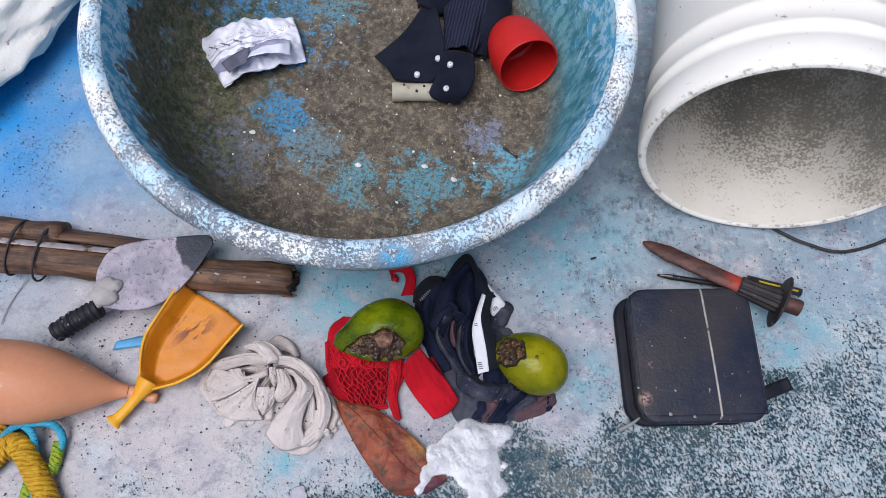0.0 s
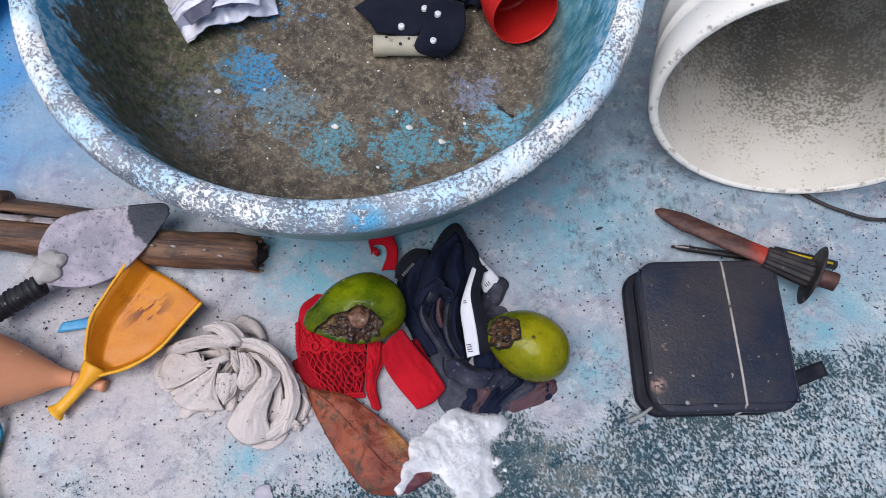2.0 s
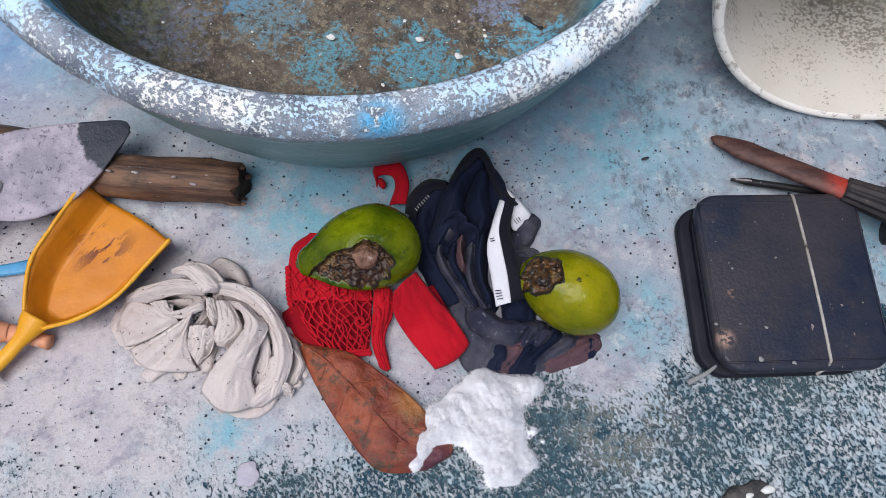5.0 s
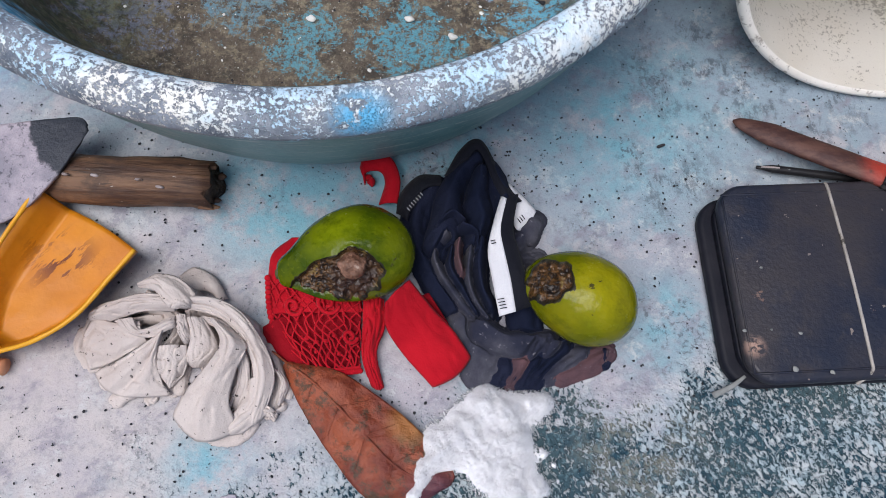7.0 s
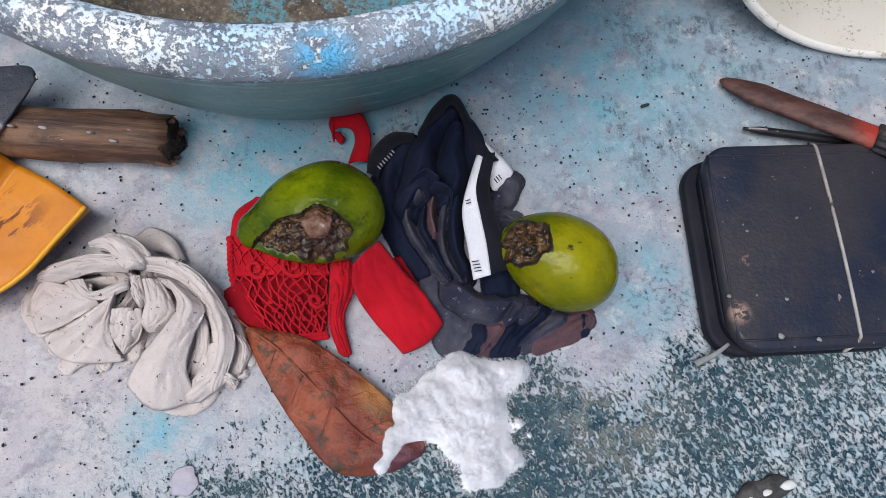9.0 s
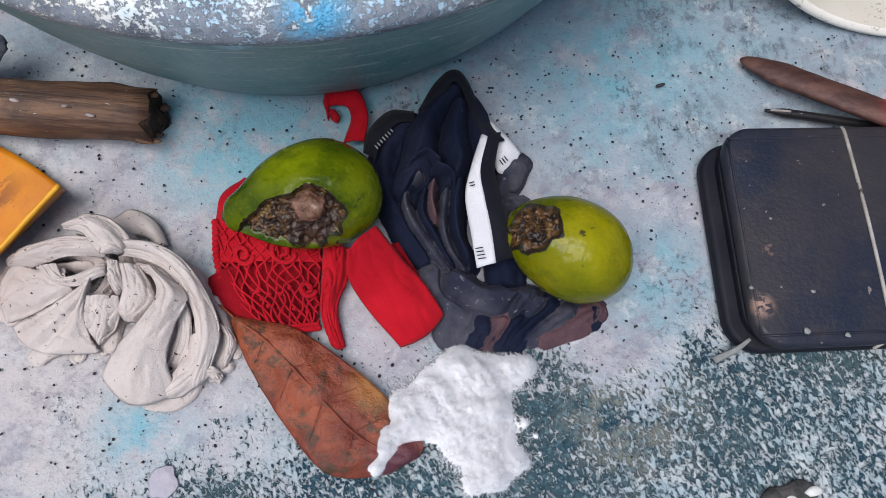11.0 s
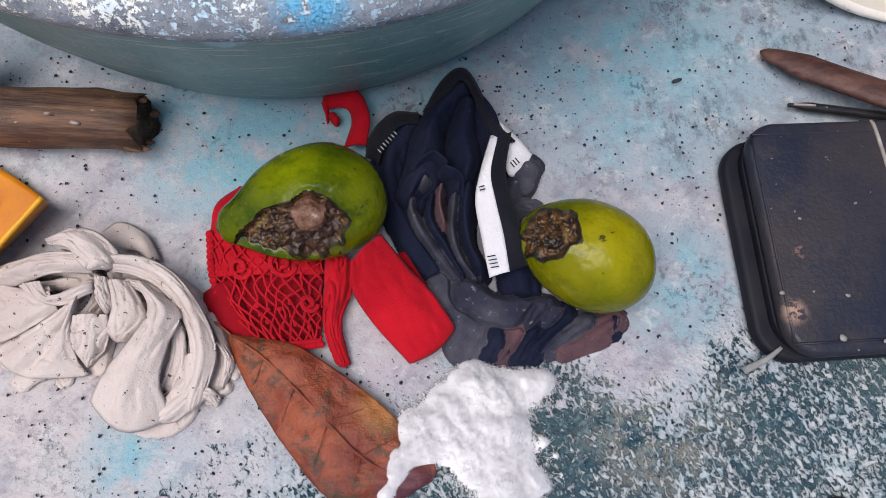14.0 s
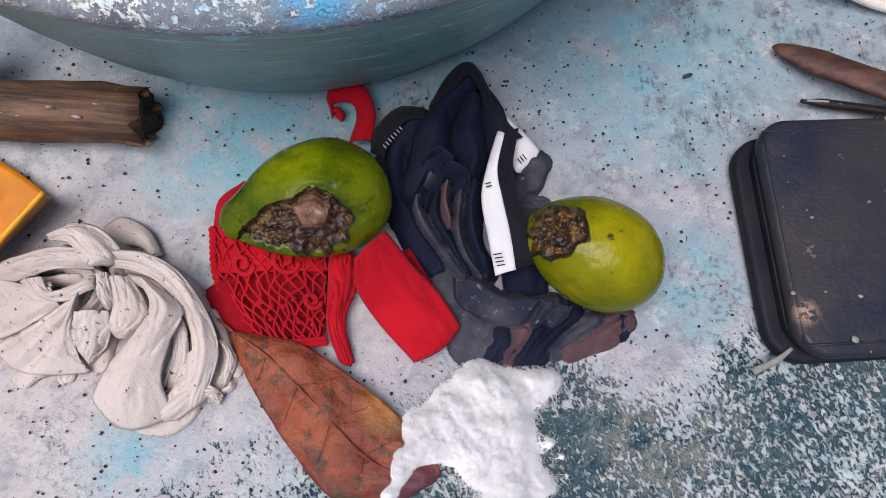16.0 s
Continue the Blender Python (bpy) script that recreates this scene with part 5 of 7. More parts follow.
def leaf_material():
    m = Mat("dry_brown_leaf", rough=0.55)
    c = m.mix(m.ramp(m.noise(22, 5, 0.6), 0.38, 0.62), (0.155, 0.024, 0.011), (0.33, 0.076, 0.028))
    c = m.mix(m.math("MULTIPLY", m.ramp(m.noise(60, 7, 0.78), 0.50, 0.62), 0.85), c, (0.055, 0.040, 0.020))
    c = m.mix(m.math("MULTIPLY", m.near((0.075, 0.272, 0.008), 0.005, 0.022), 0.8), c, (0.42, 0.17, 0.04))
    c = m.mix(m.math("MULTIPLY", m.near((0.100, 0.230, 0.006), 0.008, 0.026), 0.85), c, (0.085, 0.022, 0.045))
    m.color(c).bump(m.noise(180, 5, 0.7), 0.0016).bump(m.noise(55, 4), 0.004)
    return m.m


def make_leaf():
    c = thing("dry_leaf", (0.045, 0.26, 0), "curled reddish-brown dry leaf lying on the deck", "leaf")
    A = [(-0.024, 0.296, 0.004), (-0.006, 0.272, 0.006), (0.022, 0.243, 0.004), (0.058, 0.216, 0.003), (0.092, 0.221, 0.003), (0.108, 0.232, 0.003)]
    B = [(-0.018, 0.300, 0.004), (0.018, 0.299, 0.010), (0.056, 0.284, 0.010), (0.086, 0.267, 0.006), (0.112, 0.246, 0.005), (0.113, 0.236, 0.004)]
    mt = leaf_material()
    bm = bmesh.new()
    sheet(bm, A, B, 70, 36, 0.007, 0.0042, 55, 2)
    solid(part("blade", bm, mt, c), 0.0006)
    bm = bmesh.new()
    mid = [V((a + b) / 2) for a, b in zip(spline(A, 30), spline(B, 30))]
    tube(bm, [p + V((0, 0, 0.0073)) for p in mid], [0.0011 - 0.0007 * i / 29 for i in range(30)], 6)
    part("midrib", bm, mt, c, "darker central rib")
    ea, eb = spline(A, 30), spline(B, 30)
    for k in range(5, 26, 4):
        for e in (ea, eb):
            bm = bmesh.new()
            far = V(mid[k] * 0.25 + V(e[min(k + 2, 29)]) * 0.75) + V((0, 0, 0.0050))
            tube(bm, [mid[k] + V((0, 0, 0.0072)), (mid[k] + far) / 2 + V((0, 0, 0.0040)), far], [0.0004, 0.0003, 0.0002], 5)
            part("side_vein", bm, mt, c)
    bm = bmesh.new()
    tube(bm, spline([(-0.020, 0.298, 0.005), (-0.032, 0.304, 0.008), (-0.042, 0.306, 0.004)], 12), 0.0009, 6)
    part("stalk", bm, mt, c)
    return c


make_leaf()

# ---- cotton wool ----


def make_cotton():
    c = thing("cotton_wool", (0.145, 0.265, 0), "loose tuft of white cotton wool on the rough deck", "cotton wool")
    m = Mat("white_cotton_fibre", rough=0.95, spec=0.03, sss=0.5)
    m.color(m.mix(m.noise(120, 4), (0.97, 0.97, 0.985), (0.93, 0.93, 0.96)))
    m.b.inputs["Subsurface Radius"].default_value = (1, 1, 1)
    m.b.inputs["Subsurface Scale"].default_value = 0.003
    m.bump(m.noise(700, 4, 0.75), 0.0004)
    rnd = random.Random(5)
    lobes = [(0.091, 0.234, 0.0079), (0.092, 0.246, 0.0097), (0.099, 0.265, 0.0112), (0.113, 0.279, 0.0123), (0.126, 0.296, 0.0123), (0.143, 0.293, 0.0135), (0.161, 0.299, 0.0112), (0.171, 0.305, 0.0067), (0.137, 0.275, 0.0161), (0.155, 0.272, 0.0123), (0.121, 0.263, 0.0131), (0.104, 0.255, 0.0108), (0.142, 0.255, 0.0123), (0.159, 0.256, 0.0112), (0.174, 0.245, 0.0082), (0.153, 0.240, 0.0112), (0.136, 0.244, 0.0093), (0.175, 0.269, 0.0041), (0.183, 0.262, 0.0032), (0.187, 0.252, 0.0026), (0.087, 0.225, 0.0056), (0.162, 0.233, 0.0093), (0.149, 0.228, 0.0082)]
    step = 0.0007
    X, Y = np.meshgrid(np.arange(0.06, 0.225, step), np.arange(0.195, 0.335, step))
    f = np.zeros(X.shape)
    for x, y, r in lobes:
        f += (r / 0.012) ** 0.5 * np.exp(-(((X - x) ** 2 + (Y - y) ** 2) / (0.92 * r) ** 2))
    N, S = np.zeros(X.shape), np.zeros(X.shape)
    for i in range(X.shape[0]):
        for j in range(X.shape[1]):
            if f[i, j] > 0.05:
                q = V((X[i, j], Y[i, j], 0))
                N[i, j] = noise.noise(q * 52 + V((9, 0, 0))) + 0.6 * noise.noise(q * 120) + 0.22 * noise.noise(q * 280) + 0.08 * noise.noise(q * 600)
                S[i, j] = noise.noise(q * 420) + 0.7 * noise.noise(q * 900)
    Z = 0.017 * np.clip(f - 0.15, 0, 1.6) ** 0.5 * (1 + 0.34 * N) + 0.0003 * S - 0.001
    keep = (f + 0.22 * N + 0.18 * S > 0.32) & (Z > 0.001)
    bm = bmesh.new()
    vs = {}
    for i, j in np.argwhere(keep[:-1, :-1]):
        ring = []
        for a, b in ((i, j), (i, j + 1), (i + 1, j + 1), (i + 1, j)):
            if (a, b) not in vs:
                vs[a, b] = bm.verts.new((X[a, b], Y[a, b], max(Z[a, b], 0.0006)))
            ring.append(vs[a, b])
        bm.faces.new(ring)
    part("tuft", bm, m.m, c)
    # loose fibres that hug the tuft and stand out at its border
    spots = np.argwhere(keep & (f > 0.42))
    verts, faces = [], []
    for i in range(9000):
        a, b = spots[rnd.randrange(len(spots))]
        p = V((X[a, b], Y[a, b], max(Z[a, b], 0.0008)))
        d = V((rnd.gauss(0, 1), rnd.gauss(0, 1), 0)).normalized()
        r = rnd.uniform(0.00005, 0.00011)
        for k in range(7):
            ia, ib = min(max(int((p.y - 0.195) / step), 0), X.shape[0] - 1), min(max(int((p.x - 0.06) / step), 0), X.shape[1] - 1)
            p.z = max(Z[ia, ib] + rnd.uniform(0.0001, 0.0011), 0.0008)
            o = V((-d.y, d.x, 0)) * r
            verts += [p - o, p + V((0, 0, r)), p + o]
            if k:
                n = len(verts)
                faces += [(n - 6, n - 5, n - 2, n - 3), (n - 5, n - 4, n - 1, n - 2)]
            d = (d + V((rnd.gauss(0, 0.35), rnd.gauss(0, 0.35), 0))).normalized()
            p = p + d * 0.0012
    me = bpy.data.meshes.new("fibre_fringe")
    me.from_pydata(verts, [], faces)
    me.materials.append(m.m)
    fringe = tagged(new("fibre_fringe", me), "loose fine white fibres", kind="stuff")
    fringe.parent, fringe.matrix_parent_inverse = c, Matrix.Translation(-c.location)
    return c


make_cotton()

# ---- bamboo pieces ----


def bamboo_material():
    m = Mat("weathered_bamboo", rough=0.65)
    c = m.mix(m.ramp(m.streak(120, 5, 0.65, 9, 7), 0.36, 0.64), (0.060, 0.026, 0.014), (0.20, 0.105, 0.055))
    c = m.mix(m.math("MULTIPLY", m.ramp(m.noise(28, 6, 0.72), 0.48, 0.66), 0.7), c, (0.040, 0.022, 0.015))
    c = m.mix(m.math("MULTIPLY", m.ramp(m.streak(260, 4, 0.6, 14, 7), 0.60, 0.68), 0.8), c, (0.018, 0.010, 0.008))
    c = m.mix(m.ramp(m.streak(130, 5, 0.7, 3, 7), 0.68, 0.72), c, (0.46, 0.40, 0.34))
    m.color(c).bump(m.streak(260, 4, 0.6, 12, 7), 0.0016).bump(m.noise(60, 4), 0.0012)
    return m.m


M_BAMBOO = bamboo_material()
# dried paint on the bamboo; also the painted highlight of the thin rod
M_CHALK = simple("dried_paint_and_rod_highlight", (0.50, 0.44, 0.44), (0.34, 0.28, 0.27), 40, 0.8, 0.0006, 200, (0.10, 0.06, 0.04), 60, (0.5, 0.6))


def make_bamboo():
    c = thing("bamboo_pole", (-0.30, 0.40, 0), "split brown bamboo pole with a broken end", "bamboo")
    bm = bmesh.new()
    jag = random.Random(2)
    rings = tube(bm, [(-0.66 + 0.552 * i / 40, 0.350 + 0.070 * i / 40 + 0.0015 * math.sin(i * 0.7), 0.0185) for i in range(41)], [0.0195 + 0.0012 * noise.noise(V((i * 0.6, 0, 0))) + (0.0015 if i in (13, 27) else 0) for i in range(41)], 22, 0.92, 0.05)
    for v in rings[-1]:
        v.co.x += jag.uniform(-0.005, 0.005)
    part("pole", bm, M_BAMBOO, c)
    rnd = random.Random(3)
    for k in range(5):
        bm = bmesh.new()
        a = 2 * math.pi * k / 5 + 0.6
        y, z = 0.4195 + 0.0165 * math.cos(a), 0.0185 + 0.0150 * math.sin(a)
        L = rnd.uniform(-0.002, 0.007) + (0.008 if k % 7 == 2 else 0)
        tube(bm, [(-0.114, y, z), (-0.107 + L * 0.5, y, z), (-0.107 + L, y + 0.001, z)], [0.0036, 0.0026, 0.0008], 7, 0.6, 0.5)
        part("splinter", bm, M_BAMBOO, c)
    bm = bmesh.new()
    sheet(bm, [(-0.62, 0.373, 0.031), (-0.45, 0.394, 0.032), (-0.285, 0.413, 0.033)], [(-0.62, 0.365, 0.0375), (-0.45, 0.385, 0.0385), (-0.285, 0.405, 0.0385)], 40, 6, 0.001, 0.0012, 90)
    solid(part("paint_strip", bm, M_CHALK, c, "dried white paint along the split"), 0.0012)
    for x, y, z in ((-0.2100, 0.4010, 0.038), (-0.1570, 0.4080, 0.036), (-0.1900, 0.4050, 0.036), (-0.1410, 0.4060, 0.034)):
        bm = bmesh.new()
        bmesh.ops.create_icosphere(bm, subdivisions=1, radius=1, matrix=Matrix.Translation((x, y, z)) @ Matrix.Diagonal((0.004, 0.0014, 0.0009, 1)))
        part("paint_fleck", bm, M_CHALK, c, "pale paint flecks")
    s = thing("bamboo_stick", (-0.45, 0.43, 0), "thinner bamboo stick bound to the pole with wire", "bamboo")
    bm = bmesh.new()
    tube(bm, [(-0.66 + 0.275 * i / 20, 0.388 + 0.028 * i / 20, 0.017) for i in range(21)], [0.0150 + (0.002 if i >= 19 else 0) + 0.0006 * math.sin(i) for i in range(21)], 18, 0.95, 0.06)
    part("stick", bm, M_BAMBOO, s)
    bm = bmesh.new()
    sheet(bm, [(-0.40, 0.425, 0.012), (-0.30, 0.432, 0.014), (-0.235, 0.436, 0.010)], [(-0.40, 0.405, 0.030), (-0.30, 0.414, 0.028), (-0.235, 0.420, 0.026)], 24, 7, 0.004, 0.001, 60)
    solid(part("split_strip", bm, M_BAMBOO, s, "flat dark split strip"), 0.004)
    for x in ((-0.4330, 0.3890, 0.03)[0], (-0.4000, 0.3880, 0.03)[0]):
        bm = bmesh.new()
        pts = []
        for i in range(40):
            a = 2 * math.pi * i / 32
            pts.append((x + 0.003 * math.sin(a * 0.5) + 0.002 * i / 40, 0.390 + 0.034 * math.cos(a) * (1 if math.cos(a) > 0 else 0.98), 0.0185 + 0.0215 * math.sin(a)))
        tube(bm, pts, 0.0013, 7)
        part("wire_tie", bm, M_DARKWIRE, s, "dark wire binding")
    return c


make_bamboo()

# ---- trowel ----


def make_trowel():
    c = thing("trowel", (-0.29, 0.37, 0), "old trowel caked with dry cement, black wrapped handle", "trowel")
    m = Mat("cement_caked_steel", rough=0.8)
    col = m.mix(m.ramp(m.noise(40, 5, 0.65), 0.35, 0.65), (0.50, 0.44, 0.50), (0.30, 0.28, 0.33))
    col = m.mix(m.math("MULTIPLY", m.ramp(m.noise(200, 5, 0.75), 0.55, 0.64), 0.8), col, (0.08, 0.08, 0.10))
    steel = m.ramp(m.math("ADD", m.near((-0.2074, 0.4388, 0.041), 0.022, 0.056), m.math("MULTIPLY_ADD", m.noise(110, 5, 0.7), 0.7, -0.35)), 0.42, 0.6)
    col = m.mix(steel, col, (0.03, 0.035, 0.05))
    m.color(col).rough(m.math("MULTIPLY_ADD", steel, -0.35, 0.85)).bump(m.noise(180, 5, 0.7), 0.0016)
    bm = bmesh.new()
    sheet(bm, [(-0.3148, 0.3548, 0.0340), (-0.3220, 0.3805, 0.0360), (-0.3142, 0.4067, 0.0380), (-0.2848, 0.4229, 0.0400), (-0.2444, 0.4369, 0.0410), (-0.2139, 0.4460, 0.0410), (-0.2052, 0.4406, 0.0410)], [(-0.3124, 0.3486, 0.0320), (-0.2970, 0.3408, 0.0310), (-0.2639, 0.3461, 0.0310), (-0.2373, 0.3629, 0.0330), (-0.2177, 0.3919, 0.0380), (-0.2067, 0.4217, 0.0410), (-0.2037, 0.4374, 0.0410)], 44, 26, 0.0012, 0.0007, 60, 4)
    solid(part("blade", bm, m.m, c, "cement-caked blade with dark steel tip"), 0.003)
    bm = bmesh.new()
    for (x, y, z), r in (((-0.3051, 0.3535, 0.037), 0.017), ((-0.3022, 0.3637, 0.038), 0.014), ((-0.3114, 0.3472, 0.035), 0.013)):
        g = bmesh.ops.create_icosphere(bm, subdivisions=4, radius=1, matrix=Matrix.Translation((x, y, z)) @ Matrix.Diagonal((r, r * 0.85, r * 0.42, 1)))
        for v in g["verts"]:
            v.co += (v.co - V((x, y, z))) * 0.25 * noise.noise(v.co * 90)
    part("cement_lump", bm, M_CEMENT, c, "pale lump of dried cement")
    bm = bmesh.new()
    a, b = V((-0.3079, 0.3399, 0.030)), V((-0.3482, 0.3020, 0.022))
    N = 60
    tube(bm, [a + (b - a) * i / N for i in range(N + 1)], [0.0115 + 0.0006 * math.sin(i * 0.9) + 0.0022 * noise.noise(V((i * 0.4, 2, 0))) for i in range(N + 1)], 18, 1, 0.12)
    part("handle", bm, M_TAPE, c, "handle wrapped in scuffed black tape")
    bm = bmesh.new()
    q = V((-0.3482, 0.3020, 0.022))
    for k in range(5):
        tube(bm, [q + V((0.004, 0, 0.002 * k - 0.004)), q + V((-0.004, -0.004 + 0.003 * k, 0.003 * k - 0.006))], [0.002, 0.0006], 6)
    part("tape_end", bm, M_TAPE, c, "frayed tape end")
    return c


M_CEMENT = simple("dried_cement", (0.50, 0.47, 0.45), (0.40, 0.37, 0.36), 45, 0.9, 0.001, 200, (0.25, 0.23, 0.22), 90)
M_TAPE = simple("scuffed_black_tape", (0.012, 0.012, 0.015), (0.022, 0.021, 0.026), 30, 0.55, 0.0006, 150, (0.20, 0.20, 0.23), 110, (0.62, 0.68))
make_trowel()

# ---- yellow scoop ----


def make_scoop():
    c = thing("scoop", (-0.21, 0.30, 0), "broken orange-yellow plastic scoop with rusty stains inside", "scoop")
    m = Mat("orange_yellow_plastic", rough=0.38)
    col = m.mix(m.ramp(m.noise(20, 4), 0.35, 0.65), (0.72, 0.26, 0.006), (0.60, 0.20, 0.005))
    st = m.math("MULTIPLY", m.near((-0.2051, 0.3422, 0.014), 0.004, 0.036), m.ramp(m.streak(85, 5, 0.7, 3.4, 60), 0.52, 0.57))
    col = m.mix(m.math("MULTIPLY", m.ramp(m.noise(26, 5, 0.7), 0.52, 0.68), 0.4), col, (0.40, 0.12, 0.006))
    col = m.mix(st, col, (0.15, 0.030, 0.006))
    m.color(col).bump(m.noise(200, 3), 0.0002)
    # lighter yellow for rim and handle: wear plus sunlight put into the colour
    worn = simple("worn_sunlit_yellow_plastic", (0.92, 0.46, 0.025), (0.84, 0.38, 0.016), 25, 0.4, 0.0002)
    # tray: a floor between two flared side walls that close in towards the handle
    n, k = 41, 29
    L, R = spline([(-0.2380, 0.2711, 0.0220), (-0.2444, 0.2967, 0.0270), (-0.2464, 0.3192, 0.0300), (-0.2393, 0.3461, 0.0330), (-0.2275, 0.3870, 0.0360)], n), spline([(-0.2212, 0.2656, 0.0220), (-0.1940, 0.2790, 0.0270), (-0.1714, 0.3007, 0.0300), (-0.1553, 0.3314, 0.0330), (-0.1430, 0.3545, 0.0360)], n)
    front = (V(L[-1]) + V(R[-1])) / 2 - (V(L[0]) + V(R[0])) / 2
    front.z = 0
    front.normalize()
    rows = []
    for i in range(n):
        u = i / (n - 1)
        l, r = V(L[i]), V(R[i])
        wall = min(0.46, 0.0125 / (r - l).length)
        floor = 0.007 + 0.010 * (1 - sm(0, 0.16, u))
        row = []
        for j in range(k):
            v = j / (k - 1)
            e = min(v, 1 - v)
            rise = (1 - min(1, e / wall)) if e < wall else 0.0
            p = l + (r - l) * v + front * (0.004 * math.sin(math.pi * v) * u ** 3)
            p.z = floor + (p.z - floor) * (0.85 * rise + 0.15 * rise ** 3) + 0.0004 * noise.noise(p * 70)
            row.append(p)
        rows.append(row)
    bm = bmesh.new()
    grid(bm, rows)
    solid(part("tray", bm, m.m, c), 0.0026)
    for edge in ([q[0] for q in rows], [q[-1] for q in rows]):
        bm = bmesh.new()
        tube(bm, edge, [0.0017 + 0.0004 * noise.noise(p * 120) for p in edge], 8)
        part("rim", bm, worn, c, "yellow rim, paler from wear and painted sunlight")
    bm = bmesh.new()
    pts = spline([(-0.2300, 0.2742, 0.0190), (-0.2345, 0.2588, 0.0180), (-0.2444, 0.2395, 0.0140), (-0.2547, 0.2227, 0.0110)], 28)
    tube(bm, pts, [0.0125 - 0.0066 * sm(0, 0.5, i / 27) + 0.0038 * sm(0.86, 1.0, i / 27) for i in range(28)], 16, 0.75)
    part("handle", bm, worn, c, "short handle with flared end, paler from wear and painted sunlight")
    return c


make_scoop()

# ---- peach goblet ----


def make_goblet():
    c = thing("goblet", (-0.33, 0.245, 0), "peach-coloured plastic goblet lying on its side", "goblet")
    mt = simple("peach_plastic", (0.78, 0.35, 0.19), (0.71, 0.31, 0.16), 14, 0.42, 0.0002, 200, (0.70, 0.50, 0.38), 28, (0.68, 0.74))
    a, b = V((-0.408, 0.2327, 0.046)), V((-0.2495, 0.2585, 0.013))
    d = (b - a)
    L = d.length
    m = Matrix.Translation(a) @ d.to_track_quat("Z", "Y").to_matrix().to_4x4()
    prof = [(0.0425, 0.0), (0.0445, 0.02), (0.0448, 0.046), (0.0425, 0.070), (0.036, 0.095), (0.027, 0.117), (0.018, 0.136), (0.0105, 0.151), (0.0072, L)]
    out = [tuple(p) for p in spline(prof, 44)]
    inn = [(max(r - 0.0022, 0.0004), h) for r, h in out[:36]][::-1]
    bm = bmesh.new()
    lathe(bm, inn + [(0.0403, -0.001)] + out, m, 56, 0.01)
    part("bowl", bm, mt, c)
    bm = bmesh.new()
    lathe(bm, [(0.0410, -0.003), (0.0433, -0.003), (0.0440, 0.001), (0.0437, 0.004)], m, 56, 0.01)
    part("lip", bm, M_PEBBLE_PALE, c, "pale worn lip")
    bm = bmesh.new()
    tube(bm, [b - d.normalized() * 0.004, b + V((0.012, 0.001, -0.003)), b + V((0.027, 0.0, -0.006)), b + V((0.031, 0.0, -0.006))], [0.0075, 0.0065, 0.0058, 0.0062], 14, 0.9, 0.1)
    part("stem", bm, mt, c, "broken stub of the stem")
    return c


M_PEBBLE_PALE = simple("worn_pale_plastic", (0.80, 0.72, 0.66), (0.74, 0.62, 0.54), 60, 0.6, 0.0002)
make_goblet()

# ---- ropes ----


def strands(bm, path, r, twist, count=3, n=70, fuzz=0.0, seed=0, out=0.55, thick=0.55, only=None):
    P = [V(p) for p in spline(path, n)]
    for k in range(count) if only is None else [only]:
        pts = []
        for i, p in enumerate(P):
            d = (P[min(i + 1, n - 1)] - P[max(i - 1, 0)]).normalized()
            s = d.cross(V((0, 0, 1))).normalized()
            w = s.cross(d)
            a = twist * i / n * 2 * math.pi + 2 * math.pi * k / count
            q = p + (s * math.cos(a) + w * math.sin(a)) * r * out
            q.z = max(q.z + fuzz * noise.noise(q * 150 + V((k, seed, 0))), r * 0.4)
            pts.append(q)
        tube(bm, pts, r * thick, 7)


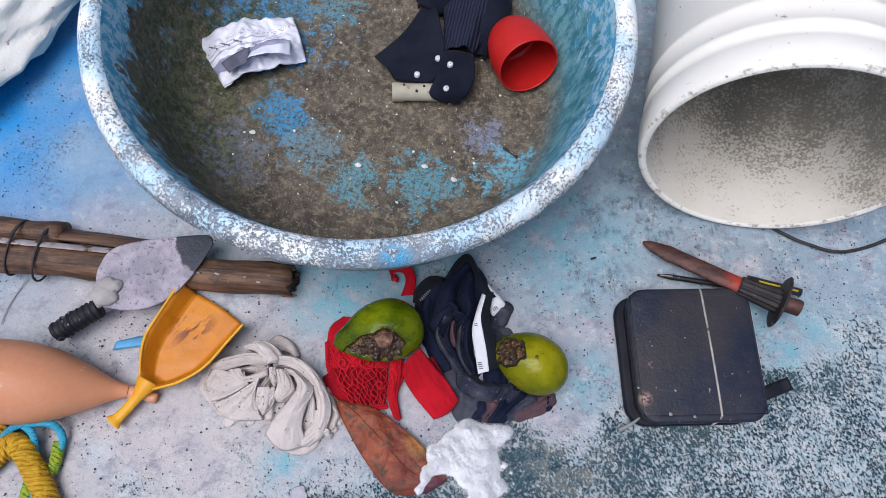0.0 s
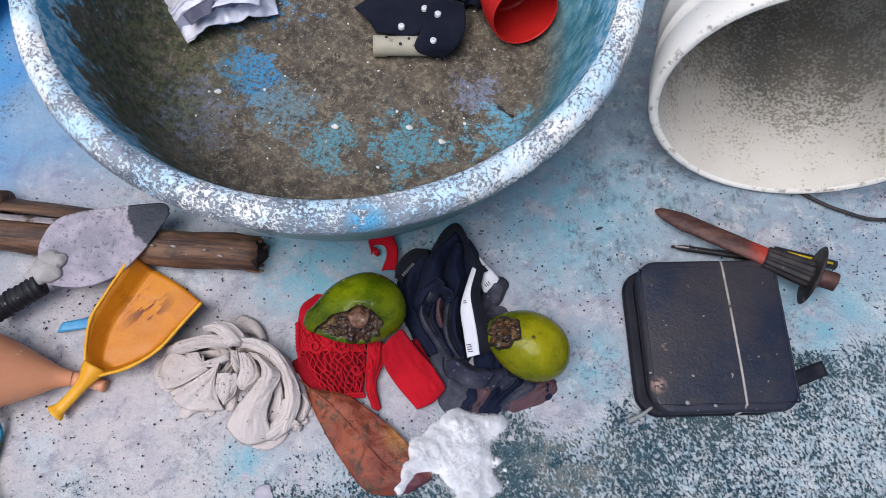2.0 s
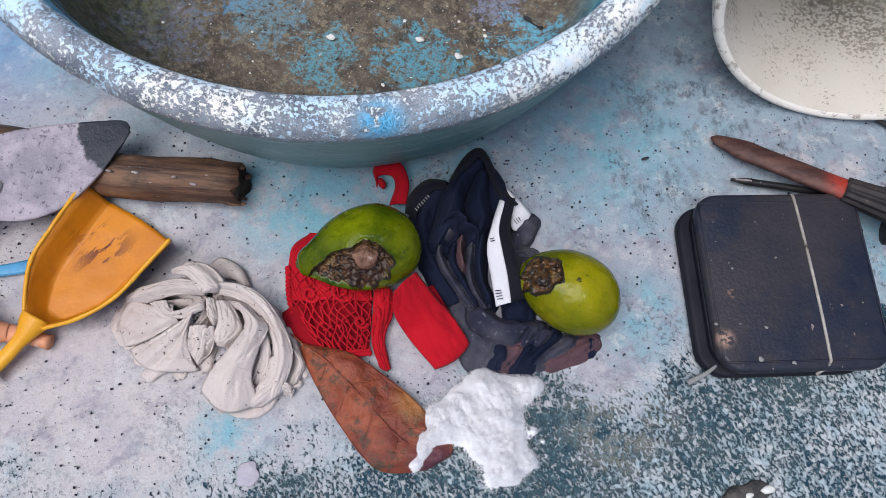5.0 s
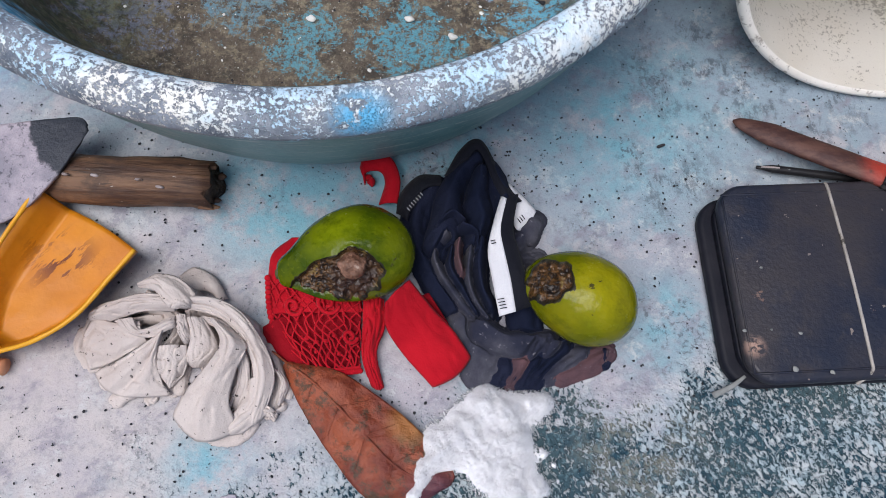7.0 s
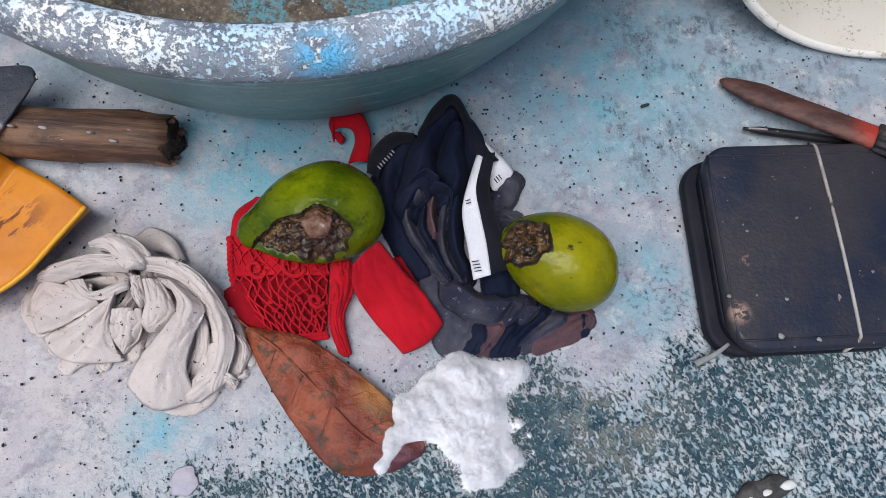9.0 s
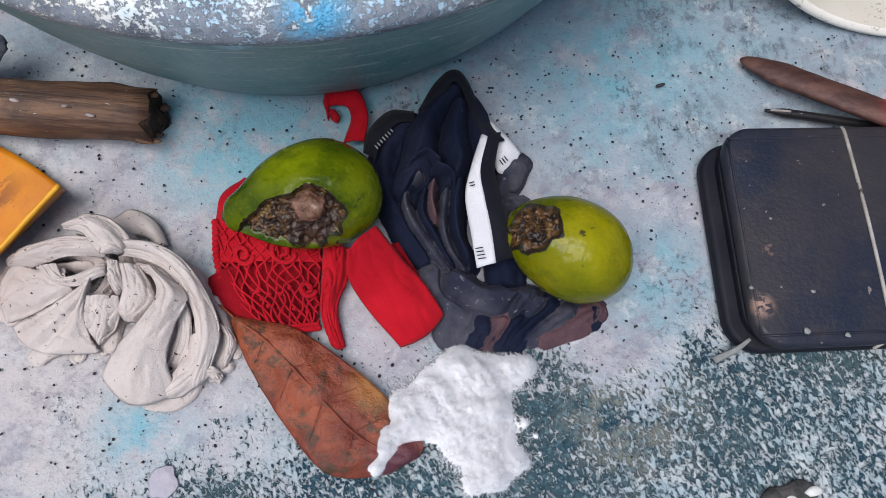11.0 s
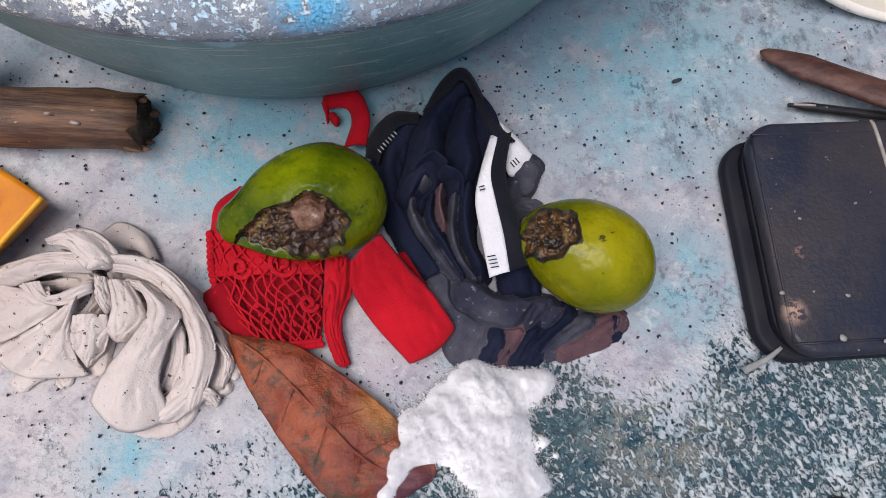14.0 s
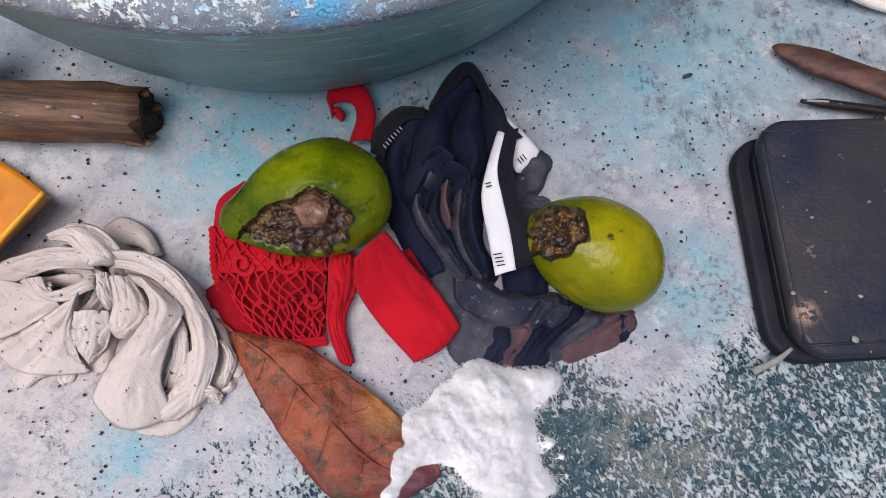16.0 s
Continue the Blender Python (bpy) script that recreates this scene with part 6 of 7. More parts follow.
def make_ropes():
    my = simple("yellow_rope_fibre", (0.70, 0.42, 0.02), (0.55, 0.29, 0.015), 90, 0.7, 0.0008, 500)
    mb = simple("cyan_rope_fibre", (0.06, 0.42, 0.62), (0.05, 0.32, 0.52), 60, 0.6, 0.0006, 500)
    y = thing("yellow_rope", (-0.34, 0.16, 0), "frayed thick yellow twisted rope", "rope")
    for k, path in enumerate(([(-0.3700, 0.1490, 0.012), (-0.3540, 0.1730, 0.014), (-0.3400, 0.1790, 0.016), (-0.3180, 0.1600, 0.014), (-0.2980, 0.1390, 0.01), (-0.2790, 0.1120, 0.008)], [(-0.3890, 0.2000, 0.008), (-0.3680, 0.1920, 0.01), (-0.3690, 0.1770, 0.008), (-0.3790, 0.1650, 0.008)])):
        for q in range(16):
            bm = bmesh.new()
            strands(bm, path, 0.0115 if k == 0 else 0.009, 5 if k == 0 else 2, 16, 110, 0.005, k, 0.62 + 0.14 * (q % 3), 0.20, q)
            part("strand", bm, my, y)
    bm = bmesh.new()
    rnd = random.Random(8)
    base = spline([(-0.3520, 0.1730, 0.018), (-0.3380, 0.1790, 0.02), (-0.3160, 0.1610, 0.018), (-0.2960, 0.1390, 0.014)], 40)
    for k in range(60):
        p = V(base[rnd.randrange(40)])
        d = V((rnd.gauss(0, 1), rnd.gauss(0, 1), rnd.gauss(0, 0.3))).normalized()
        tube(bm, [p, p + d * 0.008, p + d * 0.015 + V((0, 0, -0.004))], 0.0004, 4)
    part("frayed_fibres", bm, my, y, "loose yellow fibres")
    b = thing("cyan_rope", (-0.32, 0.19, 0), "thin cyan twisted rope looped beside yellow rope", "rope")
    for k, path in enumerate(([(-0.3690, 0.1730, 0.01), (-0.3520, 0.1950, 0.02), (-0.3320, 0.2040, 0.022), (-0.3130, 0.2070, 0.018), (-0.3020, 0.1970, 0.01), (-0.3010, 0.1820, 0.006)], [(-0.3450, 0.2010, 0.02), (-0.3300, 0.1930, 0.018), (-0.3240, 0.1770, 0.01)], [(-0.3050, 0.1640, 0.005), (-0.3030, 0.1550, 0.004)], [(-0.3120, 0.1360, 0.005), (-0.3070, 0.1260, 0.004)])):
        for q in range(7):
            bm = bmesh.new()
            strands(bm, path, 0.0044, 9 if k == 0 else 4, 7, 80, 0.001, k, 0.66, 0.30, q)
            part("strand", bm, mb, b)
    g = thing("green_rope_end", (-0.30, 0.17, 0), "short frayed yellow-green rope end", "rope")
    mg = simple("yellow_green_rope_fibre", (0.42, 0.50, 0.03), (0.20, 0.36, 0.05), 200, 0.7, 0.0006, 500)
    for path in ([(-0.3050, 0.1910, 0.006), (-0.3020, 0.1760, 0.006), (-0.3010, 0.1600, 0.004)], [(-0.3190, 0.1460, 0.006), (-0.3180, 0.1320, 0.005), (-0.3140, 0.1180, 0.004)]):
        for q in range(7):
            bm = bmesh.new()
            strands(bm, path, 0.0062, 3, 7, 40, 0.003, 0, 0.8, 0.26, q)
            part("strand", bm, mg, g)


make_ropes()

# ---- spike with guard, pencil, thin rod ----


def make_spike():
    c = thing("spike", (0.40, 0.54, 0), "rusty red steel spike with ribbed grip and round guard", "tool")
    m = Mat("rusty_red_steel", rough=0.6, metal=0.2)
    col = m.mix(m.ramp(m.noise(70, 5, 0.65, stretch=(0.6, 1.5, 1)), 0.35, 0.65), (0.060, 0.024, 0.022), (0.13, 0.060, 0.045))
    col = m.mix(m.math("MULTIPLY", m.near((0.418, 0.537, 0.028), 0.012, 0.034), m.ramp(m.noise(90, 4), 0.35, 0.5)), col, (0.50, 0.045, 0.025))
    m.color(col).bump(m.noise(240, 4), 0.0008)
    a, b = V((0.2960, 0.5670, 0.007)), V((0.4120, 0.5250, 0.032))
    g = V((0.4550, 0.5140, 0.036))
    e = V((0.4770, 0.5110, 0.037))
    bm = bmesh.new()
    n = 30
    tube(bm, [a + (b - a) * i / n for i in range(n + 1)], [0.0012 + 0.0094 * math.sqrt(min(1, i / n / 0.26)) for i in range(n + 1)], 14, 0.5, 0.05)
    part("blade", bm, m.m, c)
    mh = simple("black_ribbed_rubber", (0.022, 0.020, 0.022), (0.05, 0.04, 0.04), 40, 0.6, 0.0004, 200, (0.15, 0.10, 0.09), 90, (0.64, 0.7))
    bm = bmesh.new()
    d = (g - b).normalized()
    s = d.cross(V((0, 0, 1))).normalized()
    w = s.cross(d)
    rows = []
    for i in range(13):
        p = b - d * 0.004 + (g - b + d * 0.004) * i / 12
        r = 0.0115 + 0.0035 * i / 12
        rows.append([p + (s * math.cos(2 * math.pi * j / 48) + w * math.sin(2 * math.pi * j / 48)) * r * (1 if j % 4 < 2 else 0.86) for j in range(48)])
    grid(bm, rows, closed=True, caps=True)
    part("grip", bm, mh, c, "black ribbed grip")
    bm = bmesh.new()
    lathe(bm, [(0.0005, -0.002), (0.030, -0.0016), (0.0325, 0.0), (0.030, 0.0016), (0.0005, 0.002)], Matrix.Translation(g) @ d.to_track_quat("Z", "Y").to_matrix().to_4x4(), 40, 0.03)
    part("guard", bm, mh, c, "thin round guard disc")
    bm = bmesh.new()
    tube(bm, [g, g + (e - g) * 0.5, e, e + d * 0.002], [0.0105, 0.0105, 0.011, 0.009], 6, 1, 0.05)
    part("butt", bm, m.m, c, "rusty hexagonal butt")
    p = thing("pencil", (0.45, 0.55, 0), "black and yellow pencil lying under the spike", "pencil")
    a, b = V((0.4260, 0.5450, 0.011)), V((0.4910, 0.5420, 0.011))
    bm = bmesh.new()
    tube(bm, [a, b], 0.0055, 6)
    part("body", bm, M_BLACKPAINT, p, smooth=False)
    up = V((0, 0, 1))
    sd = (b - a).normalized().cross(up).normalized()
    bm = bmesh.new()
    tube(bm, [a + (b - a) * 0.18 + up * 0.0042 + sd * 0.001, a + (b - a) * 0.92 + up * 0.0042 + sd * 0.001], 0.0017, 6)
    part("stripe", bm, simple("yellow_paint", (0.70, 0.52, 0.02), (0.6, 0.42, 0.02), 50, 0.4, 0), p, "yellow stripe")
    r = thing("thin_rod", (0.35, 0.53, 0), "thin black metal rod beside the case", "rod")
    a, b = V((0.3180, 0.5280, 0.006)), V((0.4060, 0.5320, 0.01))
    bm = bmesh.new()
    tube(bm, [a + (b - a) * i / 20 for i in range(21)], [0.0014 + 0.0020 * sm(0.02, 0.16, i / 20) for i in range(21)], 10)
    part("shaft", bm, M_BLACKPAINT, r)
    # highlight near the tip, laid on as a thin pale tube
    bm = bmesh.new()
    tube(bm, [a + (b - a) * 0.04 + up * 0.0016, a + (b - a) * 0.14 + up * 0.0030, a + (b - a) * 0.2 + up * 0.0032], 0.0009, 6)
    part("highlight_line", bm, M_CHALK, r, "pale line put on the tip as a highlight")
    return c


M_BLACKPAINT = simple("black_paint", (0.015, 0.015, 0.018), (0.03, 0.028, 0.03), 50, 0.4, 0.0002, 200, (0.2, 0.2, 0.2), 160, (0.66, 0.7))
make_spike()

# ---- things in the basin ----


def make_cup():
    c = thing("red_cup", (0.095, 0.78, 0.012), "bright red plastic cup lying on its side", "cup")
    mt = simple("red_plastic", (0.62, 0.022, 0.018), (0.55, 0.018, 0.016), 15, 0.35, 0.0001, 200)
    rim = V((0.1130, 0.7490, 0.062))
    base = rim - V((0.46, -0.82, 0.28)).normalized() * 0.075
    d = base - rim
    L = d.length
    m = Matrix.Translation(rim) @ d.to_track_quat("Z", "Y").to_matrix().to_4x4()
    out = [(0.0395, 0.0), (0.041, 0.012), (0.0405, 0.03), (0.037, 0.05), (0.031, 0.066), (0.022, L), (0.0004, L + 0.002)]
    out = [tuple(p) for p in spline(out, 30)]
    bm = bmesh.new()
    lathe(bm, [(max(r - 0.002, 0.0003), h - (0.003 if h > 0.06 else 0)) for r, h in out][::-1] + [(0.0388, -0.0008)] + out, m, 56)
    part("wall", bm, mt, c)
    return c


make_cup()


def make_shirt():
    c = thing("shirt", (0.0, 0.80, 0.012), "dark navy ribbed shirt with snap cuffs, heaped in the basin", "shirt")
    m = Mat("navy_corduroy", rough=0.85, spec=0.2)
    w = m.t.nodes.new("ShaderNodeTexWave")
    w.inputs["Scale"].default_value, w.inputs["Distortion"].default_value = 70, 1.5
    w.bands_direction = "X"
    m.link(m.co, w.inputs["Vector"])
    m.color(m.mix(w.outputs["Fac"], (0.010, 0.013, 0.030), (0.026, 0.030, 0.056))).bump(w.outputs["Fac"], 0.001).bump(m.noise(300, 3), 0.0004)
    bm = bmesh.new()
    sheet(bm, [(-0.0250, 0.8800, 0.03), (-0.0100, 0.8200, 0.034), (0.0020, 0.7650, 0.034)], [(0.0800, 0.8880, 0.05), (0.0590, 0.8280, 0.045), (0.0400, 0.7680, 0.036)], 30, 20, 0.016, 0.004, 40, 2, 2)
    solid(part("sleeve", bm, m.m, c, "ribbed navy sleeve"), 0.002)
    bm = bmesh.new()
    sheet(bm, [(-0.0020, 0.7620, 0.036), (-0.0000, 0.7270, 0.034), (-0.0040, 0.6990, 0.03), (0.0200, 0.6980, 0.02)], [(0.0400, 0.7650, 0.04), (0.0480, 0.7350, 0.04), (0.0440, 0.7100, 0.034), (0.0280, 0.6980, 0.02)], 20, 14, 0.006, 0.0015, 60, 3)
    solid(part("cuff", bm, M_NAVYCLOTH, c, "dark navy cuff"), 0.0025)
    bm = bmesh.new()
    sheet(bm, [(-0.0890, 0.7470, 0.018), (-0.0600, 0.7940, 0.02), (-0.0350, 0.8610, 0.026)], [(-0.0550, 0.7200, 0.016), (-0.0050, 0.7250, 0.022), (0.0060, 0.7640, 0.03)], 26, 18, 0.006, 0.002, 50, 5)
    solid(part("collar_panel", bm, M_NAVYCLOTH, c, "flat dark navy flap"), 0.002)
    bm = bmesh.new()
    fold(bm, [(0.0480, 0.7750, 0.022), (0.0470, 0.8370, 0.03), (0.0580, 0.8860, 0.035)], 0.03, 0.03, 26, 15, 0, 4)
    fold(bm, [(-0.0370, 0.8330, 0.022), (-0.0190, 0.8810, 0.03), (0.0170, 0.9280, 0.035)], 0.05, 0.03, 26, 15, 0, 7)
    solid(part("fold", bm, M_NAVYCLOTH, c), 0.002)
    for q in ((0.0140, 0.7410, 0.0445), (0.0160, 0.7070, 0.04), (-0.0050, 0.7560, 0.031), (-0.0270, 0.7290, 0.0255)):
        bm = bmesh.new()
        lathe(bm, [(0.0004, 0.002), (0.0030, 0.0018), (0.0038, 0.001), (0.0040, -0.003)], Matrix.Translation(q), 16)
        part("snap", bm, M_SNAP, c, "pale round snap button")
    return c


M_NAVYCLOTH = cloth_material("dark_navy_cloth", (0.010, 0.012, 0.024), (0.018, 0.020, 0.034), sheen=0.03)
M_SNAP = simple("pearl_snap", (0.72, 0.72, 0.72), (0.6, 0.6, 0.6), 60, 0.3, 0)
make_shirt()


def make_pipe():
    c = thing("pipe_piece", (-0.03, 0.705, 0.012), "short pale plastic pipe piece with drilled holes", "pipe")
    a, b = V((-0.0530, 0.6970, 0.022)), V((0.0100, 0.7110, 0.022))
    d = b - a
    m = Matrix.Translation(a) @ d.to_track_quat("Z", "Y").to_matrix().to_4x4()
    bm = bmesh.new()
    lathe(bm, [(0.0092, 0.03), (0.0092, 0.0), (0.0120, 0.0), (0.0124, 0.006), (0.0122, 0.014), (0.0114, 0.017), (0.0116, d.length)], m, 28)
    part("tube", bm, simple("aged_cream_plastic", (0.58, 0.54, 0.42), (0.50, 0.45, 0.34), 40, 0.5, 0.0003, 200, (0.30, 0.26, 0.18), 70), c)
    # holes are small dark discs; their shade is in the colour
    for q in ((-0.0210, 0.6990, 0.0335), (-0.0390, 0.7040, 0.0335), (-0.0130, 0.7080, 0.0335)):
        bm = bmesh.new()
        lathe(bm, [(0.0003, 0.0006), (0.0016, 0.0005), (0.0019, -0.001)], Matrix.Translation(q), 12)
        part("hole", bm, M_INK, c, "dark disc for the shade in a drilled hole")
    return c


make_pipe()


def make_packet():
    c = thing("packet", (-0.24, 0.71, 0.012), "crumpled silver-white foil packet with faded print", "packet")
    m = Mat("printed_foil", rough=0.35, metal=0.0)
    p0, p1 = V((-0.2628, 0.6539, 0.02)), V((-0.1717, 0.7152, 0.02))
    along = (p1 - p0).normalized()
    x, y, z = m.xyz()
    w = m.math("ADD", m.math("MULTIPLY", m.math("SUBTRACT", x, p0.x), -along.y), m.math("MULTIPLY", m.math("SUBTRACT", y, p0.y), along.x))
    l = m.math("ADD", m.math("MULTIPLY", m.math("SUBTRACT", x, p0.x), along.x), m.math("MULTIPLY", m.math("SUBTRACT", y, p0.y), along.y))
    w = m.math("ADD", w, m.math("MULTIPLY_ADD", m.noise(30, 3), 0.012, -0.006))
    col = m.mix(m.ramp(m.noise(18, 3), 0.4, 0.6), (0.80, 0.79, 0.86), (0.66, 0.66, 0.75))
    for lo, hi, tone in ((0.020, 0.036, (0.20, 0.21, 0.33)), (0.040, 0.043, (0.36, 0.36, 0.48)), (0.047, 0.050, (0.36, 0.36, 0.48)), (0.002, 0.004, (0.30, 0.30, 0.42))):
        band = m.math("MULTIPLY", m.ramp(w, lo, lo + 0.0008), m.ramp(w, hi, hi - 0.0008))
        col = m.mix(m.math("MULTIPLY", m.math("MULTIPLY", band, m.ramp(l, 0.100, 0.080)), 0.85), col, tone)
    small = m.math("MULTIPLY", m.ramp(m.noise(330, 2, 0.5, stretch=(0.8, 1.4, 1), turn=-25), 0.57, 0.60), m.math("MULTIPLY", m.ramp(w, 0.052, 0.053), m.ramp(w, 0.064, 0.060)))
    col = m.mix(m.math("MULTIPLY", small, 0.6), col, (0.12, 0.12, 0.2))
    m.color(col).bump(m.cells(45), 0.0025).bump(m.noise(90, 4), 0.001)
    A = [(-0.3230, 0.7140, 0.016), (-0.2900, 0.6800, 0.022), (-0.2660, 0.6550, 0.016)]
    B = [(-0.2120, 0.7840, 0.02), (-0.1890, 0.7450, 0.03), (-0.1750, 0.7190, 0.018)]
    bm = bmesh.new()
    sheet(bm, A, B, 40, 60, 0.016, 0.007, 62, 3, 1)
    solid(part("film", bm, m.m, c), 0.0012)
    bm = bmesh.new()
    sheet(bm, [(-0.2370, 0.7060, 0.048), (-0.2380, 0.6860, 0.05)], [(-0.1960, 0.7310, 0.04), (-0.1890, 0.7080, 0.042)], 8, 20, 0.008, 0.003, 60, 6)
    solid(part("torn_flap", bm, m.m, c, "torn pale flap"), 0.0008)
    bm = bmesh.new()
    sheet(bm, [(-0.2540, 0.7600, 0.016), (-0.2470, 0.7550, 0.018)], [(-0.2270, 0.7770, 0.018), (-0.2190, 0.7660, 0.02)], 6, 14, 0.004)
    solid(part("orange_corner", bm, simple("orange_foil", (0.55, 0.25, 0.04), (0.45, 0.2, 0.03), 40, 0.4), c, "orange printed corner"), 0.001)
    bm = bmesh.new()
    sheet(bm, [(-0.2720, 0.6760, 0.042), (-0.2560, 0.6630, 0.044)], [(-0.2400, 0.7030, 0.05), (-0.2370, 0.6800, 0.048)], 8, 12, 0.003)
    solid(part("dark_opening", bm, M_INKGREY, c, "dark grey inside of the packet"), 0.0006)
    bm = bmesh.new()
    for k, (x, y) in enumerate(((780, 140), (800, 165), (830, 118), (930, 110), (950, 90))):
        t = k % 3
        for j in range(4):
            bmesh.ops.create_cube(bm, size=1, matrix=Matrix.Translation(V((-0.2650, 0.7050, 0.046)) + V((0.013 * (k - 2) + 0.003 * j, 0.006 * t - 0.006 + 0.003 * (k - 2), 0.0))) @ pose(0, 0, 0, 0, 0, 25) @ Matrix.Diagonal((0.0022, 0.0013 + 0.0006 * (j % 2), 0.0006, 1)))
    part("print", bm, M_INKGREY, c, "faded dark print")
    return c


M_INKGREY = simple("faded_print", (0.10, 0.10, 0.15), (0.16, 0.16, 0.22), 60, 0.6, 0)
make_packet()


def scatter(name, count, place, size, material, label, category, seed, flat=0.5):
    """Many tiny grains in one mesh."""
    rnd = random.Random(seed)
    vs, fs = [], []
    for _ in range(count):
        x, y, z = place(rnd)
        s = size(rnd)
        a = rnd.uniform(0, 3.14)
        ca, sa, e = math.cos(a), math.sin(a), rnd.uniform(0.5, 1)
        n = len(vs)
        for px, py, pz in ((1, 0, 0), (0.3, 0.9, 0), (-0.8, 0.5, 0), (-0.7, -0.6, 0), (0.4, -0.9, 0), (0, 0, flat), (0, 0, -flat)):
            px, py = px * s, py * s * e
            vs.append((x + px * ca - py * sa, y + px * sa + py * ca, z + pz * s))
        for k in range(5):
            fs += [(n + k, n + (k + 1) % 5, n + 5), (n + (k + 1) % 5, n + k, n + 6)]
    me = bpy.data.meshes.new(name)
    me.from_pydata(vs, [], fs)
    me.materials.append(material)
    return tagged(new(name, me), label, category, kind="stuff")


def on_deck(rnd):
    while True:
        x, y = rnd.uniform(-0.62, 0.62), rnd.uniform(0.02, 0.72)
        if math.hypot(x - BX, y - BY) < 0.243 or 0.5 * x + 0.172 > y + rnd.uniform(0, 0.05):
            continue
        if noise.noise((x * 9, y * 9, 3)) + 0.25 > rnd.random() * 1.1 - 0.15:
            return x, y, 0.0002


M_GRIT = simple("dark_grit", (0.02, 0.022, 0.028), (0.05, 0.05, 0.055), 80, 0.8, 0)
M_PEBBLE = simple("white_grit", (0.75, 0.75, 0.72), (0.62, 0.60, 0.56), 80, 0.7, 0)
scatter("grit", 7000, on_deck, lambda r: 0.0004 + 0.0011 * r.random() ** 2.6, M_GRIT, "fine dark grit scattered over the pale deck", "grit", 11)


def in_basin(rnd):
    a, r = rnd.uniform(0, 6.283), 0.20 * math.sqrt(rnd.random())
    return BX + r * math.cos(a), BY + r * math.sin(a), 0.0115


scatter("basin_grit", 150, in_basin, lambda r: 0.0007 + 0.0018 * r.random() ** 3, M_PEBBLE, "small white paint chips on the basin floor", "grit", 12)
scatter("basin_dirt", 260, in_basin, lambda r: 0.0006 + 0.0012 * r.random() ** 2, M_GRIT, "dark crumbs of dirt on the basin floor", "dirt", 13)


def make_pebble(x, y, z, r, mt, label):
    bm = bmesh.new()
    bmesh.ops.create_icosphere(bm, subdivisions=3, radius=1, matrix=Matrix.Translation((x, y, z + r * 0.35)) @ Matrix.Diagonal((r, r * 0.7, r * 0.45, 1)))
    for v in bm.verts:
        v.co += (v.co - V((x, y, z))) * 0.3 * noise.noise(v.co * 300)
    tagged(part("chip", bm, mt), label, "paint chip", "chips in the basin")


for x, y, _ in ((-0.0720, 0.5890, 0.0115), (0.0100, 0.6060, 0.0115), (0.0500, 0.5960, 0.0115), (-0.2140, 0.6040, 0.0115), (-0.2920, 0.6310, 0.0115), (-0.3210, 0.5810, 0.0115)):
    make_pebble(x, y, 0.0105, 0.0042, M_PEBBLE, "white paint chip on the basin floor")


def make_stick(a, b, r):
    bm = bmesh.new()
    a, b = V(a), V(b)
    tube(bm, [a + (b - a) * i / 8 + V((0, 0, 0.001 * math.sin(i))) for i in range(9)], [r * (0.6 + 0.4 * math.sin(i)) for i in range(9)], 7, 1, 0.2)
    tagged(part("twig", bm, M_GRIT), "short dark twig in the basin", "twig", "twigs")


make_stick((0.1030, 0.6540, 0.0135), (0.1230, 0.6440, 0.013), 0.0022)
make_stick((0.1790, 0.6480, 0.11), (0.1760, 0.6380, 0.102), 0.0020)

# ---- blue chip, driftwood bit, sack ----


def make_chip():
    bm = bmesh.new()
    p = V((-0.2710, 0.3100, 0.002))
    sheet(bm, [p + V((-0.017, -0.010, 0)), p + V((0.017, 0.003, 0.0015))], [p + V((-0.015, 0.001, 0.001)), p + V((0.012, 0.014, 0))], 10, 5, 0.001, 0.0008, 90)
    ob = solid(part("plastic_chip", bm, simple("blue_plastic", (0.12, 0.42, 0.72), (0.10, 0.34, 0.62), 40, 0.4)), 0.0015)
    tagged(ob, "flat light-blue plastic fragment on the deck", "plastic chip")


make_chip()


def make_driftwood():
    c = thing("bark_piece", (0.35, 0.26, 0), "dark bark fragment flecked with white paint", "bark")
    bm = bmesh.new()
    a, b = V((0.330, 0.244, 0.002)), V((0.368, 0.264, 0.002))
    tube(bm, [a + (b - a) * i / 20 for i in range(21)], [0.003 + 0.006 * math.sin(math.pi * i / 20) ** 0.6 for i in range(21)], 12, 0.45, 0.5)
    part("bark", bm, simple("dark_bark", (0.05, 0.05, 0.05), (0.12, 0.11, 0.10), 80, 0.8, 0.001), c)
    bm = bmesh.new()
    for u, s in ((0.9, 0.0065), (0.5, 0.0045), (0.25, 0.003)):
        p = a + (b - a) * u + V((0, 0, 0.0035))
        g = bmesh.ops.create_icosphere(bm, subdivisions=2, radius=1, matrix=Matrix.Translation(p) @ pose(0, 0, 0, 0, 0, 28) @ Matrix.Diagonal((s, s * 0.5, s * 0.3, 1)))
        for v in g["verts"]:
            v.co += (v.co - p) * 0.4 * noise.noise(v.co * 300)
    part("paint_blob", bm, M_PEBBLE, c, "white paint blobs")
    return c


make_driftwood()


